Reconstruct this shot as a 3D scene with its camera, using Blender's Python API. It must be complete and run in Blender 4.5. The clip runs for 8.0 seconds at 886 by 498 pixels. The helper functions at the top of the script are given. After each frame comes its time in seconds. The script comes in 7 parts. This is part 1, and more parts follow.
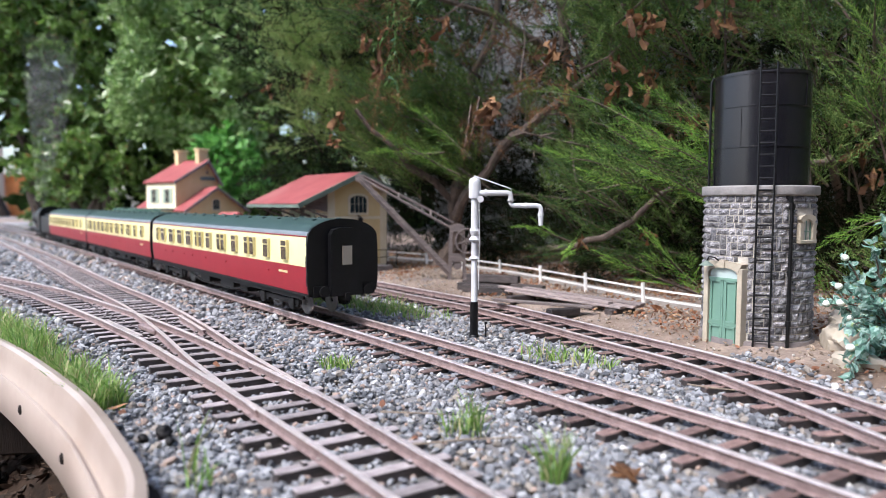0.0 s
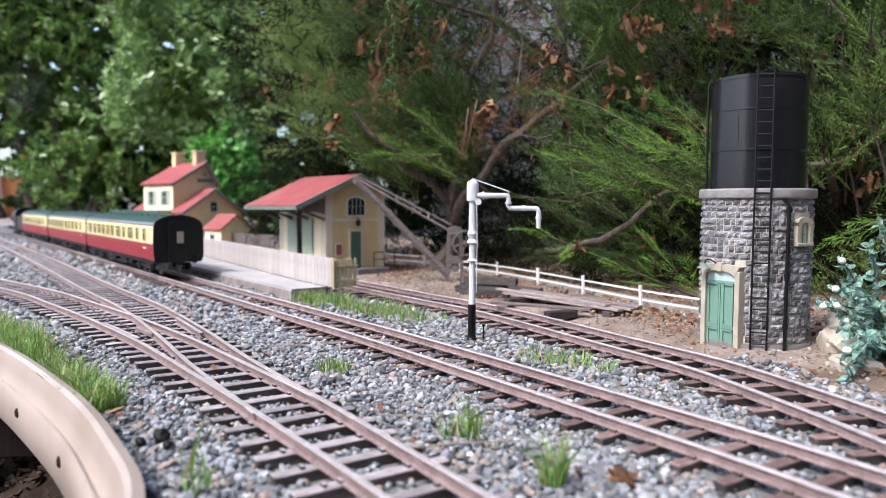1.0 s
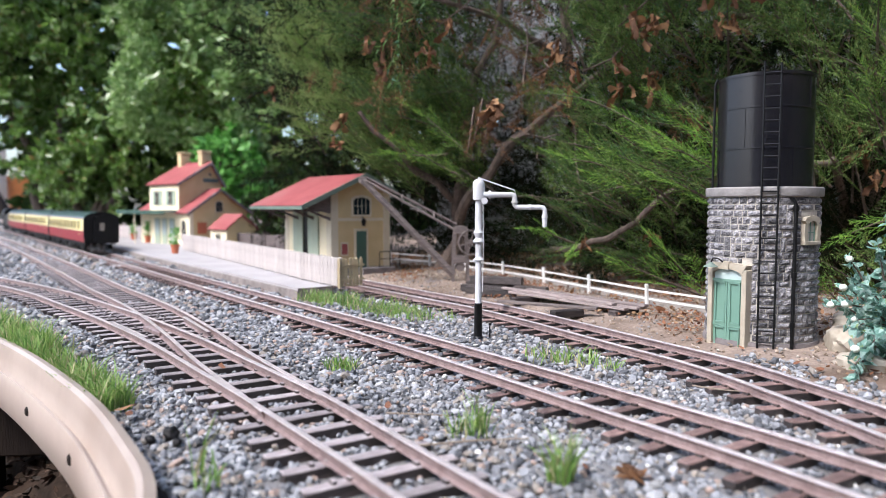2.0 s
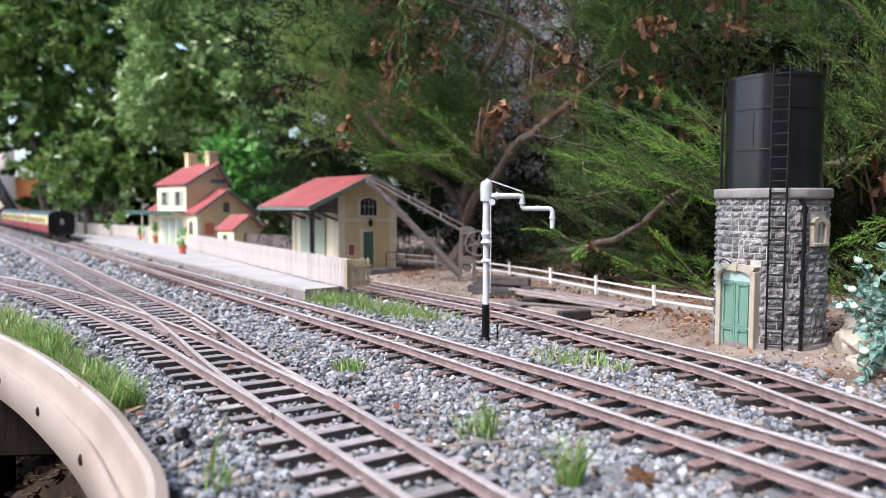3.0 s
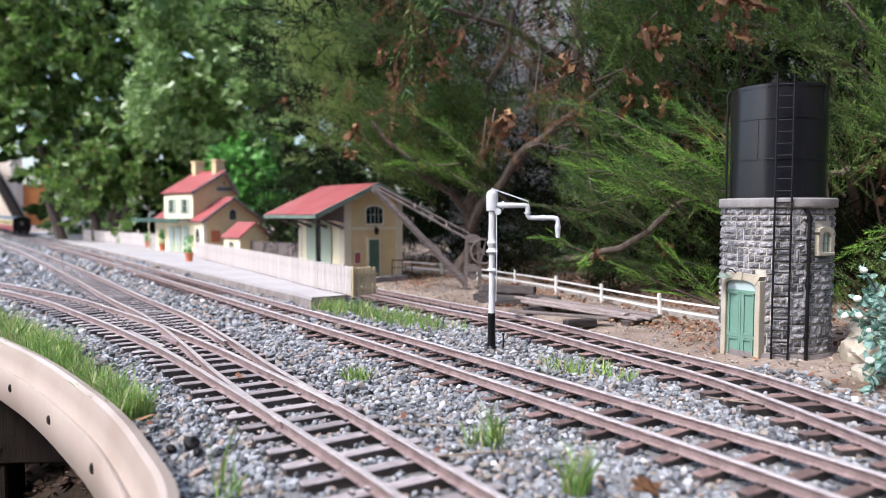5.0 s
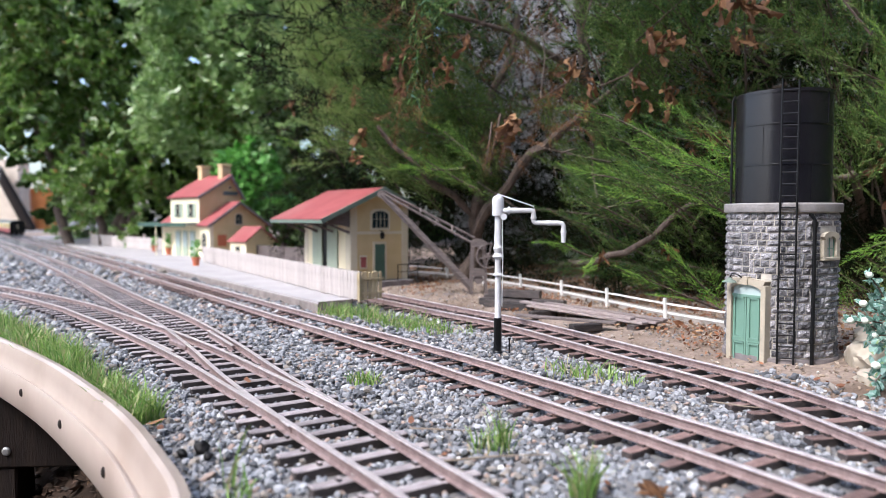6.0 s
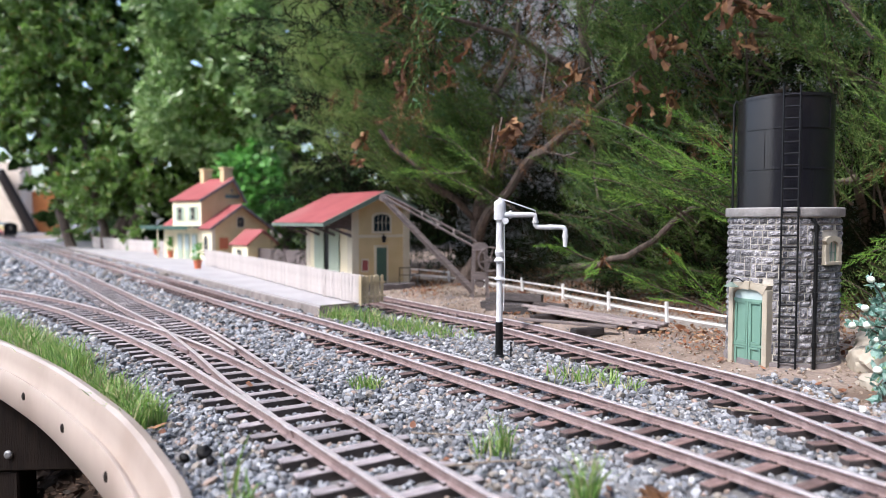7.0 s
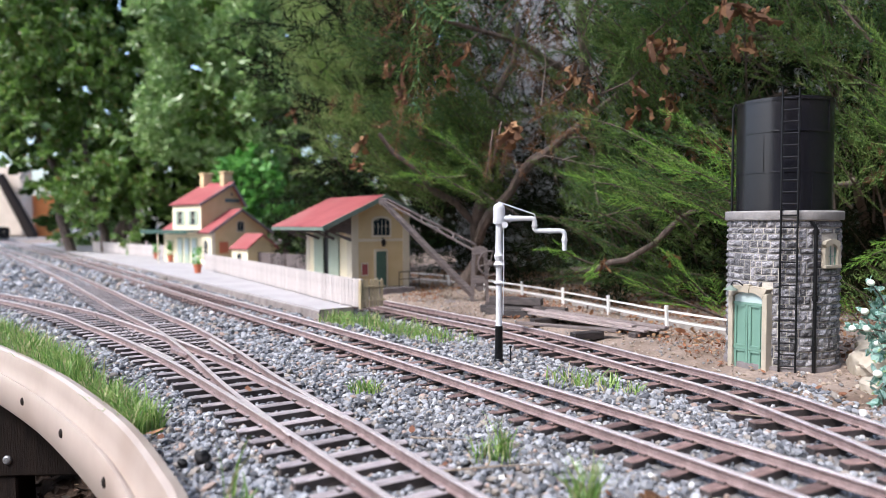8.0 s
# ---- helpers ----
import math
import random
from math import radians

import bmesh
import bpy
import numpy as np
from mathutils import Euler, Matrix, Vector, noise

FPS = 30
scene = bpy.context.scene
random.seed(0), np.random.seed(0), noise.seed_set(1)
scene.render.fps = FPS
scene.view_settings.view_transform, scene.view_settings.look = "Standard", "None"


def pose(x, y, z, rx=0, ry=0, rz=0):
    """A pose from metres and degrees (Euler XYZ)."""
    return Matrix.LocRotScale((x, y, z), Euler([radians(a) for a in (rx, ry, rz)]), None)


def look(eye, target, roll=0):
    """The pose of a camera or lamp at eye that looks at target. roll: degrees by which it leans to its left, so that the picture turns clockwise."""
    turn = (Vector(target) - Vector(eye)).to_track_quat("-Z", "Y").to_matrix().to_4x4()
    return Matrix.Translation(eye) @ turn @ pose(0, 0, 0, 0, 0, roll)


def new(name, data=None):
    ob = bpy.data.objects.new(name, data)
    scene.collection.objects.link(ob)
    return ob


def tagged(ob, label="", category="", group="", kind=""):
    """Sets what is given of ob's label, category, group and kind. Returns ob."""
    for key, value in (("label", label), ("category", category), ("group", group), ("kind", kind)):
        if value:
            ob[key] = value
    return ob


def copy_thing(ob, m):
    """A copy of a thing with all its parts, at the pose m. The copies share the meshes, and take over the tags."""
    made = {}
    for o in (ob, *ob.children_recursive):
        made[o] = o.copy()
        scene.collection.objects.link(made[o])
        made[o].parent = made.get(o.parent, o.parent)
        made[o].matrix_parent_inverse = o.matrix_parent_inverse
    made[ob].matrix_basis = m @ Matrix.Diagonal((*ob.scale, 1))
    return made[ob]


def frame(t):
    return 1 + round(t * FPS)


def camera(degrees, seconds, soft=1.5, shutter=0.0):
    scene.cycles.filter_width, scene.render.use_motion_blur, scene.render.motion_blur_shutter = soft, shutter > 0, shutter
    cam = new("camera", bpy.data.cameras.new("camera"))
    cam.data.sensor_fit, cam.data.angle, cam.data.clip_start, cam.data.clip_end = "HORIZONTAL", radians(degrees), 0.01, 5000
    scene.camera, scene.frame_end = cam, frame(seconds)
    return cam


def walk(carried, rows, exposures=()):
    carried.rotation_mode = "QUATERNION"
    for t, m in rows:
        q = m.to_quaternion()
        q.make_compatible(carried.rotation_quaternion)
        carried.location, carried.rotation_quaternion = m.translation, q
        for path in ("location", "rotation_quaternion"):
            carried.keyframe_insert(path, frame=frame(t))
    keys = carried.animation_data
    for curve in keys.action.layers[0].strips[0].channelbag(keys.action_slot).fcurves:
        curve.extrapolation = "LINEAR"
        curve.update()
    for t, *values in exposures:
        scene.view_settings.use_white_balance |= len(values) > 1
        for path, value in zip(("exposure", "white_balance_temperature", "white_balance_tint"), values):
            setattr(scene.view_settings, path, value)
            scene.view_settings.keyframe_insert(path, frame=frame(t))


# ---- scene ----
cam = camera(65.85, 8.0, soft=0.85)
cam.data.dof.use_dof = True
cam.data.dof.focus_distance, cam.data.dof.aperture_fstop = 0.62, 7.0
PATH = [
    (0.0, 0.00713, 0.01124, 0.12263, 0.03475, 1.00884, 0.05906, 0.172),
    (0.5, 0.00754, 0.01115, 0.12368, 0.03761, 1.00876, 0.06141, 0.226),
    (1.0, 0.0068, 0.01115, 0.12333, 0.03808, 1.00882, 0.06256, 0.215),
    (1.5, 0.00602, 0.01073, 0.12269, 0.03547, 1.00842, 0.06147, 0.17),
    (3.0, 0.00304, 0.00912, 0.12381, 0.01942, 1.00713, 0.06285, 0.116),
    (3.5, 0.00317, 0.00883, 0.12502, 0.0187, 1.00694, 0.06563, 0.164),
    (4.0, 0.00331, 0.00758, 0.12592, 0.01872, 1.00584, 0.06901, 0.083),
    (4.5, 0.00258, 0.00648, 0.12605, 0.01552, 1.00493, 0.07187, 0.099),
    (6.0, 0.00029, 0.00079, 0.12846, 0.00239, 0.99972, 0.08216, -0.011),
    (6.5, -0.00028, -0.00024, 0.12911, -3e-05, 0.99876, 0.0844, 0.011),
    (7.0, 0.0, 0.0, 0.1299, 0.0, 0.9991, 0.08751, 0.023),
    (7.5, 0.00104, 0.00019, 0.13091, 0.00092, 0.99939, 0.09094, 0.02),
    (8.0, 0.001, 0.00051, 0.13029, 0.00061, 0.99982, 0.09314, -0.089),
]
walk(cam, [(t, look((a, b, c), (d, e, f), roll)) for t, a, b, c, d, e, f, roll in PATH],
     exposures=[(0.0, 1.32, 6050, 10.8), (8.0, 1.32, 6050, 10.8)])

# ---- daylight: bright overcast sky, weak wide sun ----
world = bpy.data.worlds.new("sky")
scene.world = world
world.use_nodes = True
wn = world.node_tree.nodes
sky = wn.new("ShaderNodeTexSky")
sky.sky_type = "NISHITA"
sky.sun_disc = False
sky.sun_elevation = radians(52)
sky.sun_rotation = radians(232.4)
sky.air_density, sky.dust_density, sky.ozone_density = 1.0, 3.0, 1.0
world.node_tree.links.new(sky.outputs[0], wn["Background"].inputs[0])
wn["Background"].inputs[1].default_value = 0.15
sun = new("sun", bpy.data.lights.new("sun", "SUN"))
sun.data.energy, sun.data.angle, sun.data.color = 1.8, radians(14), (1.0, 0.96, 0.92)
sun.matrix_world = look((-1.30, -1.00, 2.1), (0.0, 0.0, 0.0))


# ---- materials ----
def mat(name, a, b, scale=60.0, rough=0.6, metal=0.0, bump=0.0, bump_scale=None, fine=0.25,
        island=0.0, obj=0.0, spec=0.5, trans=0.0, stretch=None, dirt=None, dirt_scale=9.0):
    """Two colours mixed by coarse and fine noise, with relief; island/obj vary the brightness piece by piece."""
    m = bpy.data.materials.new(name)
    m.use_nodes = True
    nt = m.node_tree
    n, l = nt.nodes, nt.links
    bs = n["Principled BSDF"]
    tc = n.new("ShaderNodeTexCoord")
    src = tc.outputs["Object"]
    if stretch:
        mp = n.new("ShaderNodeMapping")
        mp.inputs["Scale"].default_value = stretch
        l.new(src, mp.inputs[0])
        src = mp.outputs[0]
    n1 = n.new("ShaderNodeTexNoise")
    n1.inputs["Scale"].default_value, n1.inputs["Detail"].default_value = scale, 6
    n2 = n.new("ShaderNodeTexNoise")
    n2.inputs["Scale"].default_value, n2.inputs["Detail"].default_value = scale * 7, 3
    l.new(src, n1.inputs["Vector"])
    l.new(src, n2.inputs["Vector"])
    mx = n.new("ShaderNodeMix")
    mx.inputs["Factor"].default_value = fine
    l.new(n1.outputs["Fac"], mx.inputs["A"])
    l.new(n2.outputs["Fac"], mx.inputs["B"])
    rp = n.new("ShaderNodeValToRGB")
    rp.color_ramp.elements[0].position, rp.color_ramp.elements[1].position = 0.32, 0.68
    rp.color_ramp.elements[0].color, rp.color_ramp.elements[1].color = (*a, 1), (*b, 1)
    l.new(mx.outputs["Result"], rp.inputs[0])
    col = rp.outputs[0]
    if dirt:
        n3 = n.new("ShaderNodeTexNoise")
        n3.inputs["Scale"].default_value, n3.inputs["Detail"].default_value = dirt_scale, 5
        l.new(tc.outputs["Object"], n3.inputs["Vector"])
        r3 = n.new("ShaderNodeValToRGB")
        r3.color_ramp.elements[0].position, r3.color_ramp.elements[1].position = 0.48, 0.66
        l.new(n3.outputs["Fac"], r3.inputs[0])
        dm = n.new("ShaderNodeMix")
        dm.data_type = "RGBA"
        l.new(r3.outputs[0], dm.inputs["Factor"])
        l.new(col, dm.inputs["A"])
        dm.inputs["B"].default_value = (*dirt, 1)
        col = dm.outputs["Result"]
    for amount, kind, out in ((island, "ShaderNodeNewGeometry", "Random Per Island"), (obj, "ShaderNodeObjectInfo", "Random")):
        if amount:
            g = n.new(kind)
            mr = n.new("ShaderNodeMapRange")
            mr.inputs["To Min"].default_value, mr.inputs["To Max"].default_value = 1 - amount, 1 + amount
            l.new(g.outputs[out], mr.inputs["Value"])
            hs = n.new("ShaderNodeHueSaturation")
            l.new(mr.outputs[0], hs.inputs["Value"])
            l.new(col, hs.inputs["Color"])
            col = hs.outputs[0]
    l.new(col, bs.inputs["Base Color"])
    bs.inputs["Roughness"].default_value, bs.inputs["Metallic"].default_value = rough, metal
    bs.inputs["Specular IOR Level"].default_value = spec
    if trans:
        tr = n.new("ShaderNodeBsdfTranslucent")
        l.new(col, tr.inputs[0])
        ms = n.new("ShaderNodeMixShader")
        ms.inputs[0].default_value = trans
        l.new(bs.outputs[0], ms.inputs[1])
        l.new(tr.outputs[0], ms.inputs[2])
        l.new(ms.outputs[0], n["Material Output"].inputs[0])
    if bump:
        bn = n.new("ShaderNodeTexNoise")
        bn.inputs["Scale"].default_value, bn.inputs["Detail"].default_value = bump_scale or scale * 5, 5
        l.new(src, bn.inputs["Vector"])
        bp = n.new("ShaderNodeBump")
        bp.inputs["Strength"].default_value, bp.inputs["Distance"].default_value = bump, 0.002
        l.new(bn.outputs["Fac"], bp.inputs["Height"])
        l.new(bp.outputs[0], bs.inputs["Normal"])
    return m


def several(name, colours, rough=0.8, bump=0.4, trans=0.0, scale=150.0, spec=0.5):
    """A stuff material: each island takes one of several colours, with grain."""
    m = mat(name, (0.75, 0.75, 0.75), (1.1, 1.1, 1.1), scale, rough, bump=bump, trans=trans, spec=spec)
    n, l = m.node_tree.nodes, m.node_tree.links
    g = n.new("ShaderNodeNewGeometry")
    rp = n.new("ShaderNodeValToRGB")
    rp.color_ramp.interpolation = "CONSTANT"
    total, at = sum(w for w, _ in colours), 0.0
    while len(rp.color_ramp.elements) < len(colours):
        rp.color_ramp.elements.new(0.5)
    for k, (w, c) in enumerate(colours):
        rp.color_ramp.elements[k].position = at / total
        rp.color_ramp.elements[k].color = (*c, 1)
        at += w
    l.new(g.outputs["Random Per Island"], rp.inputs[0])
    bs = n["Principled BSDF"]
    old = bs.inputs["Base Color"].links[0].from_socket
    mx = n.new("ShaderNodeMix")
    mx.data_type, mx.blend_type = "RGBA", "MULTIPLY"
    mx.inputs["Factor"].default_value = 1.0
    l.new(rp.outputs[0], mx.inputs["A"])
    l.new(old, mx.inputs["B"])
    l.new(mx.outputs["Result"], bs.inputs["Base Color"])
    for t in n:
        if t.type == "BSDF_TRANSLUCENT":
            l.new(mx.outputs["Result"], t.inputs[0])
    return m


def glass(name, tint):
    m = mat(name, tint, tint, 20, 0.08, spec=0.7)
    return m


M_RAIL = mat("weathered_rail", (0.15, 0.10, 0.095), (0.36, 0.27, 0.255), 130, 0.45, 0.2, 0.25, fine=0.4)
M_RAILTOP = mat("polished_rail_head", (0.52, 0.44, 0.43), (0.84, 0.76, 0.75), 160, 0.3, 0.5, 0.15, fine=0.4)
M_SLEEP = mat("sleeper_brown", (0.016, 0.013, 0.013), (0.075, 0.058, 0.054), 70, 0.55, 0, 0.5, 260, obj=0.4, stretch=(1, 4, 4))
# paler grey and brown for the upward faces of the sleepers
M_SLEEPTOP = mat("pale_sleeper_top", (0.17, 0.14, 0.14), (0.41, 0.36, 0.355), 80, 0.6, 0, 0.5, 260, obj=0.3, stretch=(1, 4, 4))
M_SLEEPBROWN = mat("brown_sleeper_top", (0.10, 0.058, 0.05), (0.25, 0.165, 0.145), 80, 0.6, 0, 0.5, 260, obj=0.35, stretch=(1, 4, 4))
M_STONE = several("ballast_stone", [(5, (0.17, 0.173, 0.186)), (5, (0.26, 0.265, 0.28)), (4, (0.36, 0.363, 0.375)), (4, (0.085, 0.088, 0.096)),
                                    (0.8, (0.44, 0.435, 0.43)), (1.2, (0.34, 0.25, 0.205)), (2.4, (0.27, 0.235, 0.20)), (0.2, (0.62, 0.6, 0.56))], 0.75)
M_BED = mat("ballast_fines", (0.09, 0.085, 0.085), (0.25, 0.24, 0.235), 160, 0.9, 0, 0.9, 500, fine=0.5)
M_SOIL = mat("sandy_soil", (0.15, 0.11, 0.085), (0.33, 0.255, 0.205), 45, 0.95, 0, 0.8, 420, fine=0.45, dirt=(0.12, 0.08, 0.055))
M_GRIT = several("soil_grit", [(4, (0.30, 0.23, 0.17)), (3, (0.20, 0.15, 0.115)), (2, (0.38, 0.31, 0.25)), (2, (0.24, 0.23, 0.225)), (0.5, (0.5, 0.45, 0.4))])
M_LITTER = several("leaf_litter", [(3, (0.28, 0.12, 0.06)), (3, (0.2, 0.085, 0.045)), (2, (0.34, 0.18, 0.09)), (1, (0.42, 0.27, 0.15))], trans=0.15)
# brown litter colours lowered to hold the shade below the deck
M_SHADELITTER = several("shade_dark_litter", [(3, (0.045, 0.026, 0.016)), (3, (0.085, 0.048, 0.030)), (2, (0.028, 0.019, 0.013)), (0.7, (0.17, 0.11, 0.07))], 0.9)
M_TWIG = mat("dry_twig", (0.16, 0.12, 0.09), (0.30, 0.24, 0.18), 90, 0.8, 0, 0.3)
# dark brown soil, darkened further to carry the deck's shade
M_SHADESOIL = mat("shade_dark_soil", (0.012, 0.009, 0.007), (0.05, 0.032, 0.023), 25, 0.95, 0, 0.9, 120, spec=0.1)
M_TRIM = mat("cream_plastic_trim", (0.35, 0.285, 0.24), (0.41, 0.34, 0.29), 14, 0.42, 0, 0.06, 90, dirt=(0.31, 0.245, 0.20))
# brown timber taken almost to black, standing for the shade under the deck
M_POST = mat("brown_timber", (0.006, 0.0035, 0.003), (0.018, 0.011, 0.008), 30, 0.75, 0, 0.4, 120, spec=0.2, stretch=(6, 6, 0.6))
M_PAVE = mat("pink_paving", (0.36, 0.22, 0.19), (0.48, 0.31, 0.27), 18, 0.8, 0, 0.3)
M_BLACK = mat("black_paint", (0.003, 0.003, 0.0035), (0.007, 0.007, 0.008), 50, 0.36, 0, 0.05, spec=0.3)
M_TANK = mat("dark_tank_paint", (0.007, 0.0075, 0.011), (0.011, 0.0105, 0.014), 22, 0.26, 0, 0.04, dirt=(0.014, 0.0115, 0.0125), spec=0.5)
M_CREAM = mat("cream_coach_paint", (0.72, 0.64, 0.31), (0.76, 0.69, 0.36), 30, 0.35)
M_RED = mat("crimson_coach_paint", (0.23, 0.014, 0.024), (0.28, 0.02, 0.03), 30, 0.35, spec=0.3)
M_ROOFGREEN = mat("dark_green_roof", (0.022, 0.048, 0.046), (0.036, 0.066, 0.06), 30, 0.42)
M_GUTTER = mat("grey_roof_edge", (0.13, 0.15, 0.165), (0.18, 0.20, 0.215), 30, 0.4)
M_UNDER = mat("underframe_black", (0.003, 0.003, 0.003), (0.014, 0.012, 0.012), 90, 0.6, spec=0.25)
M_COACHGLASS = glass("coach_window_glass", (0.075, 0.052, 0.028))
M_ENDGLASS = glass("corridor_door_glass", (0.30, 0.26, 0.21))
M_BRONZE = mat("window_frame_tan", (0.64, 0.56, 0.28), (0.70, 0.62, 0.33), 30, 0.5)
M_STEEL = mat("wheel_steel", (0.25, 0.25, 0.26), (0.4, 0.4, 0.4), 60, 0.4, 0.7)
M_TSTONE = mat("tower_stone", (0.014, 0.014, 0.020), (0.36, 0.345, 0.355), 110, 0.8, 0, 1.0, 420, fine=0.5, obj=0.55)
M_COPING = mat("tower_coping", (0.20, 0.185, 0.18), (0.33, 0.31, 0.30), 60, 0.85, 0, 0.4)
M_MORTAR = mat("tower_mortar", (0.36, 0.33, 0.285), (0.55, 0.51, 0.45), 90, 0.9, 0, 0.4)
M_PLINTH = mat("tower_plinth", (0.11, 0.095, 0.095), (0.22, 0.19, 0.185), 60, 0.85, 0, 0.5)
M_SURROUND = mat("buff_surround", (0.34, 0.295, 0.225), (0.44, 0.385, 0.30), 60, 0.7, 0, 0.2)
M_DOORGREEN = mat("sage_door_paint", (0.13, 0.24, 0.185), (0.155, 0.275, 0.215), 25, 0.4)
M_FANLIGHT = glass("frosted_fanlight", (0.42, 0.50, 0.49))
M_DARKGLASS = glass("dark_glass", (0.02, 0.03, 0.035))
M_WHITE = mat("white_painted_metal", (0.52, 0.52, 0.545), (0.62, 0.62, 0.64), 40, 0.35, dirt=(0.44, 0.43, 0.43), dirt_scale=40)
M_FENCE = mat("white_fence_plastic", (0.68, 0.66, 0.64), (0.78, 0.77, 0.75), 40, 0.5)
M_PICKET = mat("weathered_picket", (0.42, 0.37, 0.35), (0.56, 0.505, 0.475), 50, 0.7, obj=0.12)
M_TANPICKET = mat("tan_picket", (0.42, 0.33, 0.20), (0.52, 0.42, 0.27), 50, 0.7, obj=0.1)
M_PLAT = mat("platform_concrete", (0.30, 0.28, 0.28), (0.40, 0.375, 0.37), 12, 0.8, 0, 0.2)
M_PLATFACE = mat("platform_face", (0.14, 0.115, 0.105), (0.28, 0.24, 0.22), 50, 0.85, 0, 0.5)
M_ROOFRED = mat("faded_red_roof", (0.23, 0.045, 0.047), (0.32, 0.078, 0.078), 25, 0.6, 0, 0.2, dirt=(0.28, 0.09, 0.085))
M_WALL = mat("yellow_render", (0.56, 0.43, 0.22), (0.64, 0.50, 0.28), 30, 0.8, 0, 0.2, dirt=(0.5, 0.39, 0.22))
M_WALLPALE = mat("pale_cream_render", (0.72, 0.64, 0.43), (0.80, 0.72, 0.52), 30, 0.75, 0, 0.15)
M_QUOIN = mat("stone_quoin", (0.58, 0.51, 0.37), (0.66, 0.59, 0.45), 50, 0.75)
M_BARGE = mat("grey_green_bargeboard", (0.10, 0.14, 0.115), (0.15, 0.19, 0.155), 40, 0.6)
M_TIMBER = mat("grey_brown_timber", (0.085, 0.066, 0.062), (0.185, 0.15, 0.142), 60, 0.8, 0, 0.4, stretch=(1, 1, 6))
M_DOORDARK = mat("dark_green_paint", (0.045, 0.10, 0.075), (0.065, 0.13, 0.10), 30, 0.5)
M_SHUTTER = mat("pale_green_paint", (0.30, 0.36, 0.27), (0.37, 0.42, 0.32), 30, 0.6)
M_TERRA = mat("terracotta", (0.42, 0.11, 0.05), (0.52, 0.16, 0.08), 40, 0.75)
M_PLANKS = mat("weathered_planks", (0.16, 0.125, 0.115), (0.36, 0.30, 0.285), 60, 0.85, 0, 0.5, obj=0.2, stretch=(1, 8, 8))
M_ROCK = mat("pale_limestone", (0.28, 0.235, 0.175), (0.50, 0.445, 0.37), 18, 0.85, 0, 0.6, 70)
M_KERB = mat("concrete_edging", (0.26, 0.235, 0.21), (0.38, 0.34, 0.31), 30, 0.9, 0, 0.4)
M_GRASS = several("grass_blade", [(3, (0.13, 0.25, 0.05)), (3, (0.22, 0.37, 0.08)), (3, (0.34, 0.46, 0.14)), (2, (0.46, 0.43, 0.22))], 0.55, 0, 0.35)
M_BARK = mat("grey_bark", (0.05, 0.037, 0.03), (0.17, 0.125, 0.10), 40, 0.9, 0, 0.8, 130, stretch=(4, 4, 1))
M_NEEDLE = several("juniper_needles", [(5, (0.045, 0.09, 0.022)), (4, (0.085, 0.155, 0.04)), (3, (0.15, 0.24, 0.065)), (2, (0.075, 0.15, 0.085)), (0.8, (0.17, 0.10, 0.045))], 0.55, 0, 0.3, spec=0.2)
M_MIDNEEDLE = several("green_juniper_needles", [(3, (0.06, 0.115, 0.028)), (4, (0.15, 0.25, 0.062)), (3, (0.28, 0.39, 0.12)), (0.6, (0.24, 0.16, 0.07))], 0.55, 0, 0.3, spec=0.25)
# grey-green needles, brightened in colour so the outer boughs look lit
M_LITNEEDLE = several("lit_juniper_needles", [(3, (0.22, 0.31, 0.095)), (4, (0.31, 0.42, 0.14)), (3, (0.40, 0.49, 0.20)), (0.6, (0.26, 0.19, 0.09))], 0.55, 0, 0.55, spec=0.2)
M_TIP = several("bright_juniper_tips", [(3, (0.20, 0.38, 0.06)), (3, (0.31, 0.49, 0.085)), (2, (0.14, 0.30, 0.06))], 0.5, 0, 0.4, spec=0.3)
M_DEAD = several("dead_brown_foliage", [(3, (0.22, 0.105, 0.045)), (2, (0.33, 0.18, 0.085)), (3, (0.13, 0.062, 0.03))], 0.8, 0.2, 0.3)
M_LEAF = several("hedge_leaf", [(3, (0.09, 0.17, 0.028)), (4, (0.145, 0.26, 0.05)), (3, (0.20, 0.33, 0.075)), (2, (0.33, 0.42, 0.20)), (0.5, (0.25, 0.15, 0.06))], 0.30, 0, 0.40, spec=0.55)
# brighter copy of the hedge leaf, with the light on it in the colour
M_LITLEAF = several("lit_hedge_leaf", [(3, (0.17, 0.29, 0.085)), (3, (0.25, 0.38, 0.13)), (2, (0.36, 0.46, 0.22))], 0.32, 0, 0.5, spec=0.5)
M_LIME = several("lime_leaf", [(3, (0.14, 0.36, 0.07)), (3, (0.19, 0.44, 0.10)), (1, (0.10, 0.27, 0.06))], 0.45, 0, 0.4)
M_BLUELEAF = several("blue_green_leaf", [(3, (0.13, 0.27, 0.21)), (3, (0.22, 0.39, 0.32)), (3, (0.38, 0.53, 0.47)), (0.5, (0.18, 0.26, 0.10))], 0.45, 0, 0.35)
M_BUD = mat("pale_bud", (0.70, 0.72, 0.62), (0.80, 0.82, 0.72), 80, 0.5)
M_BACKWALL = mat("grey_garden_fence", (0.38, 0.39, 0.40), (0.52, 0.53, 0.54), 8, 0.9, 0, 0.2)
# near-black copy of the needle colours, with the crown's inner shade put in
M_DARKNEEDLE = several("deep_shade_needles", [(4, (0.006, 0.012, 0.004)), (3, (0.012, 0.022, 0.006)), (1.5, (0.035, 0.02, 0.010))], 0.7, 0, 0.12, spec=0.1)
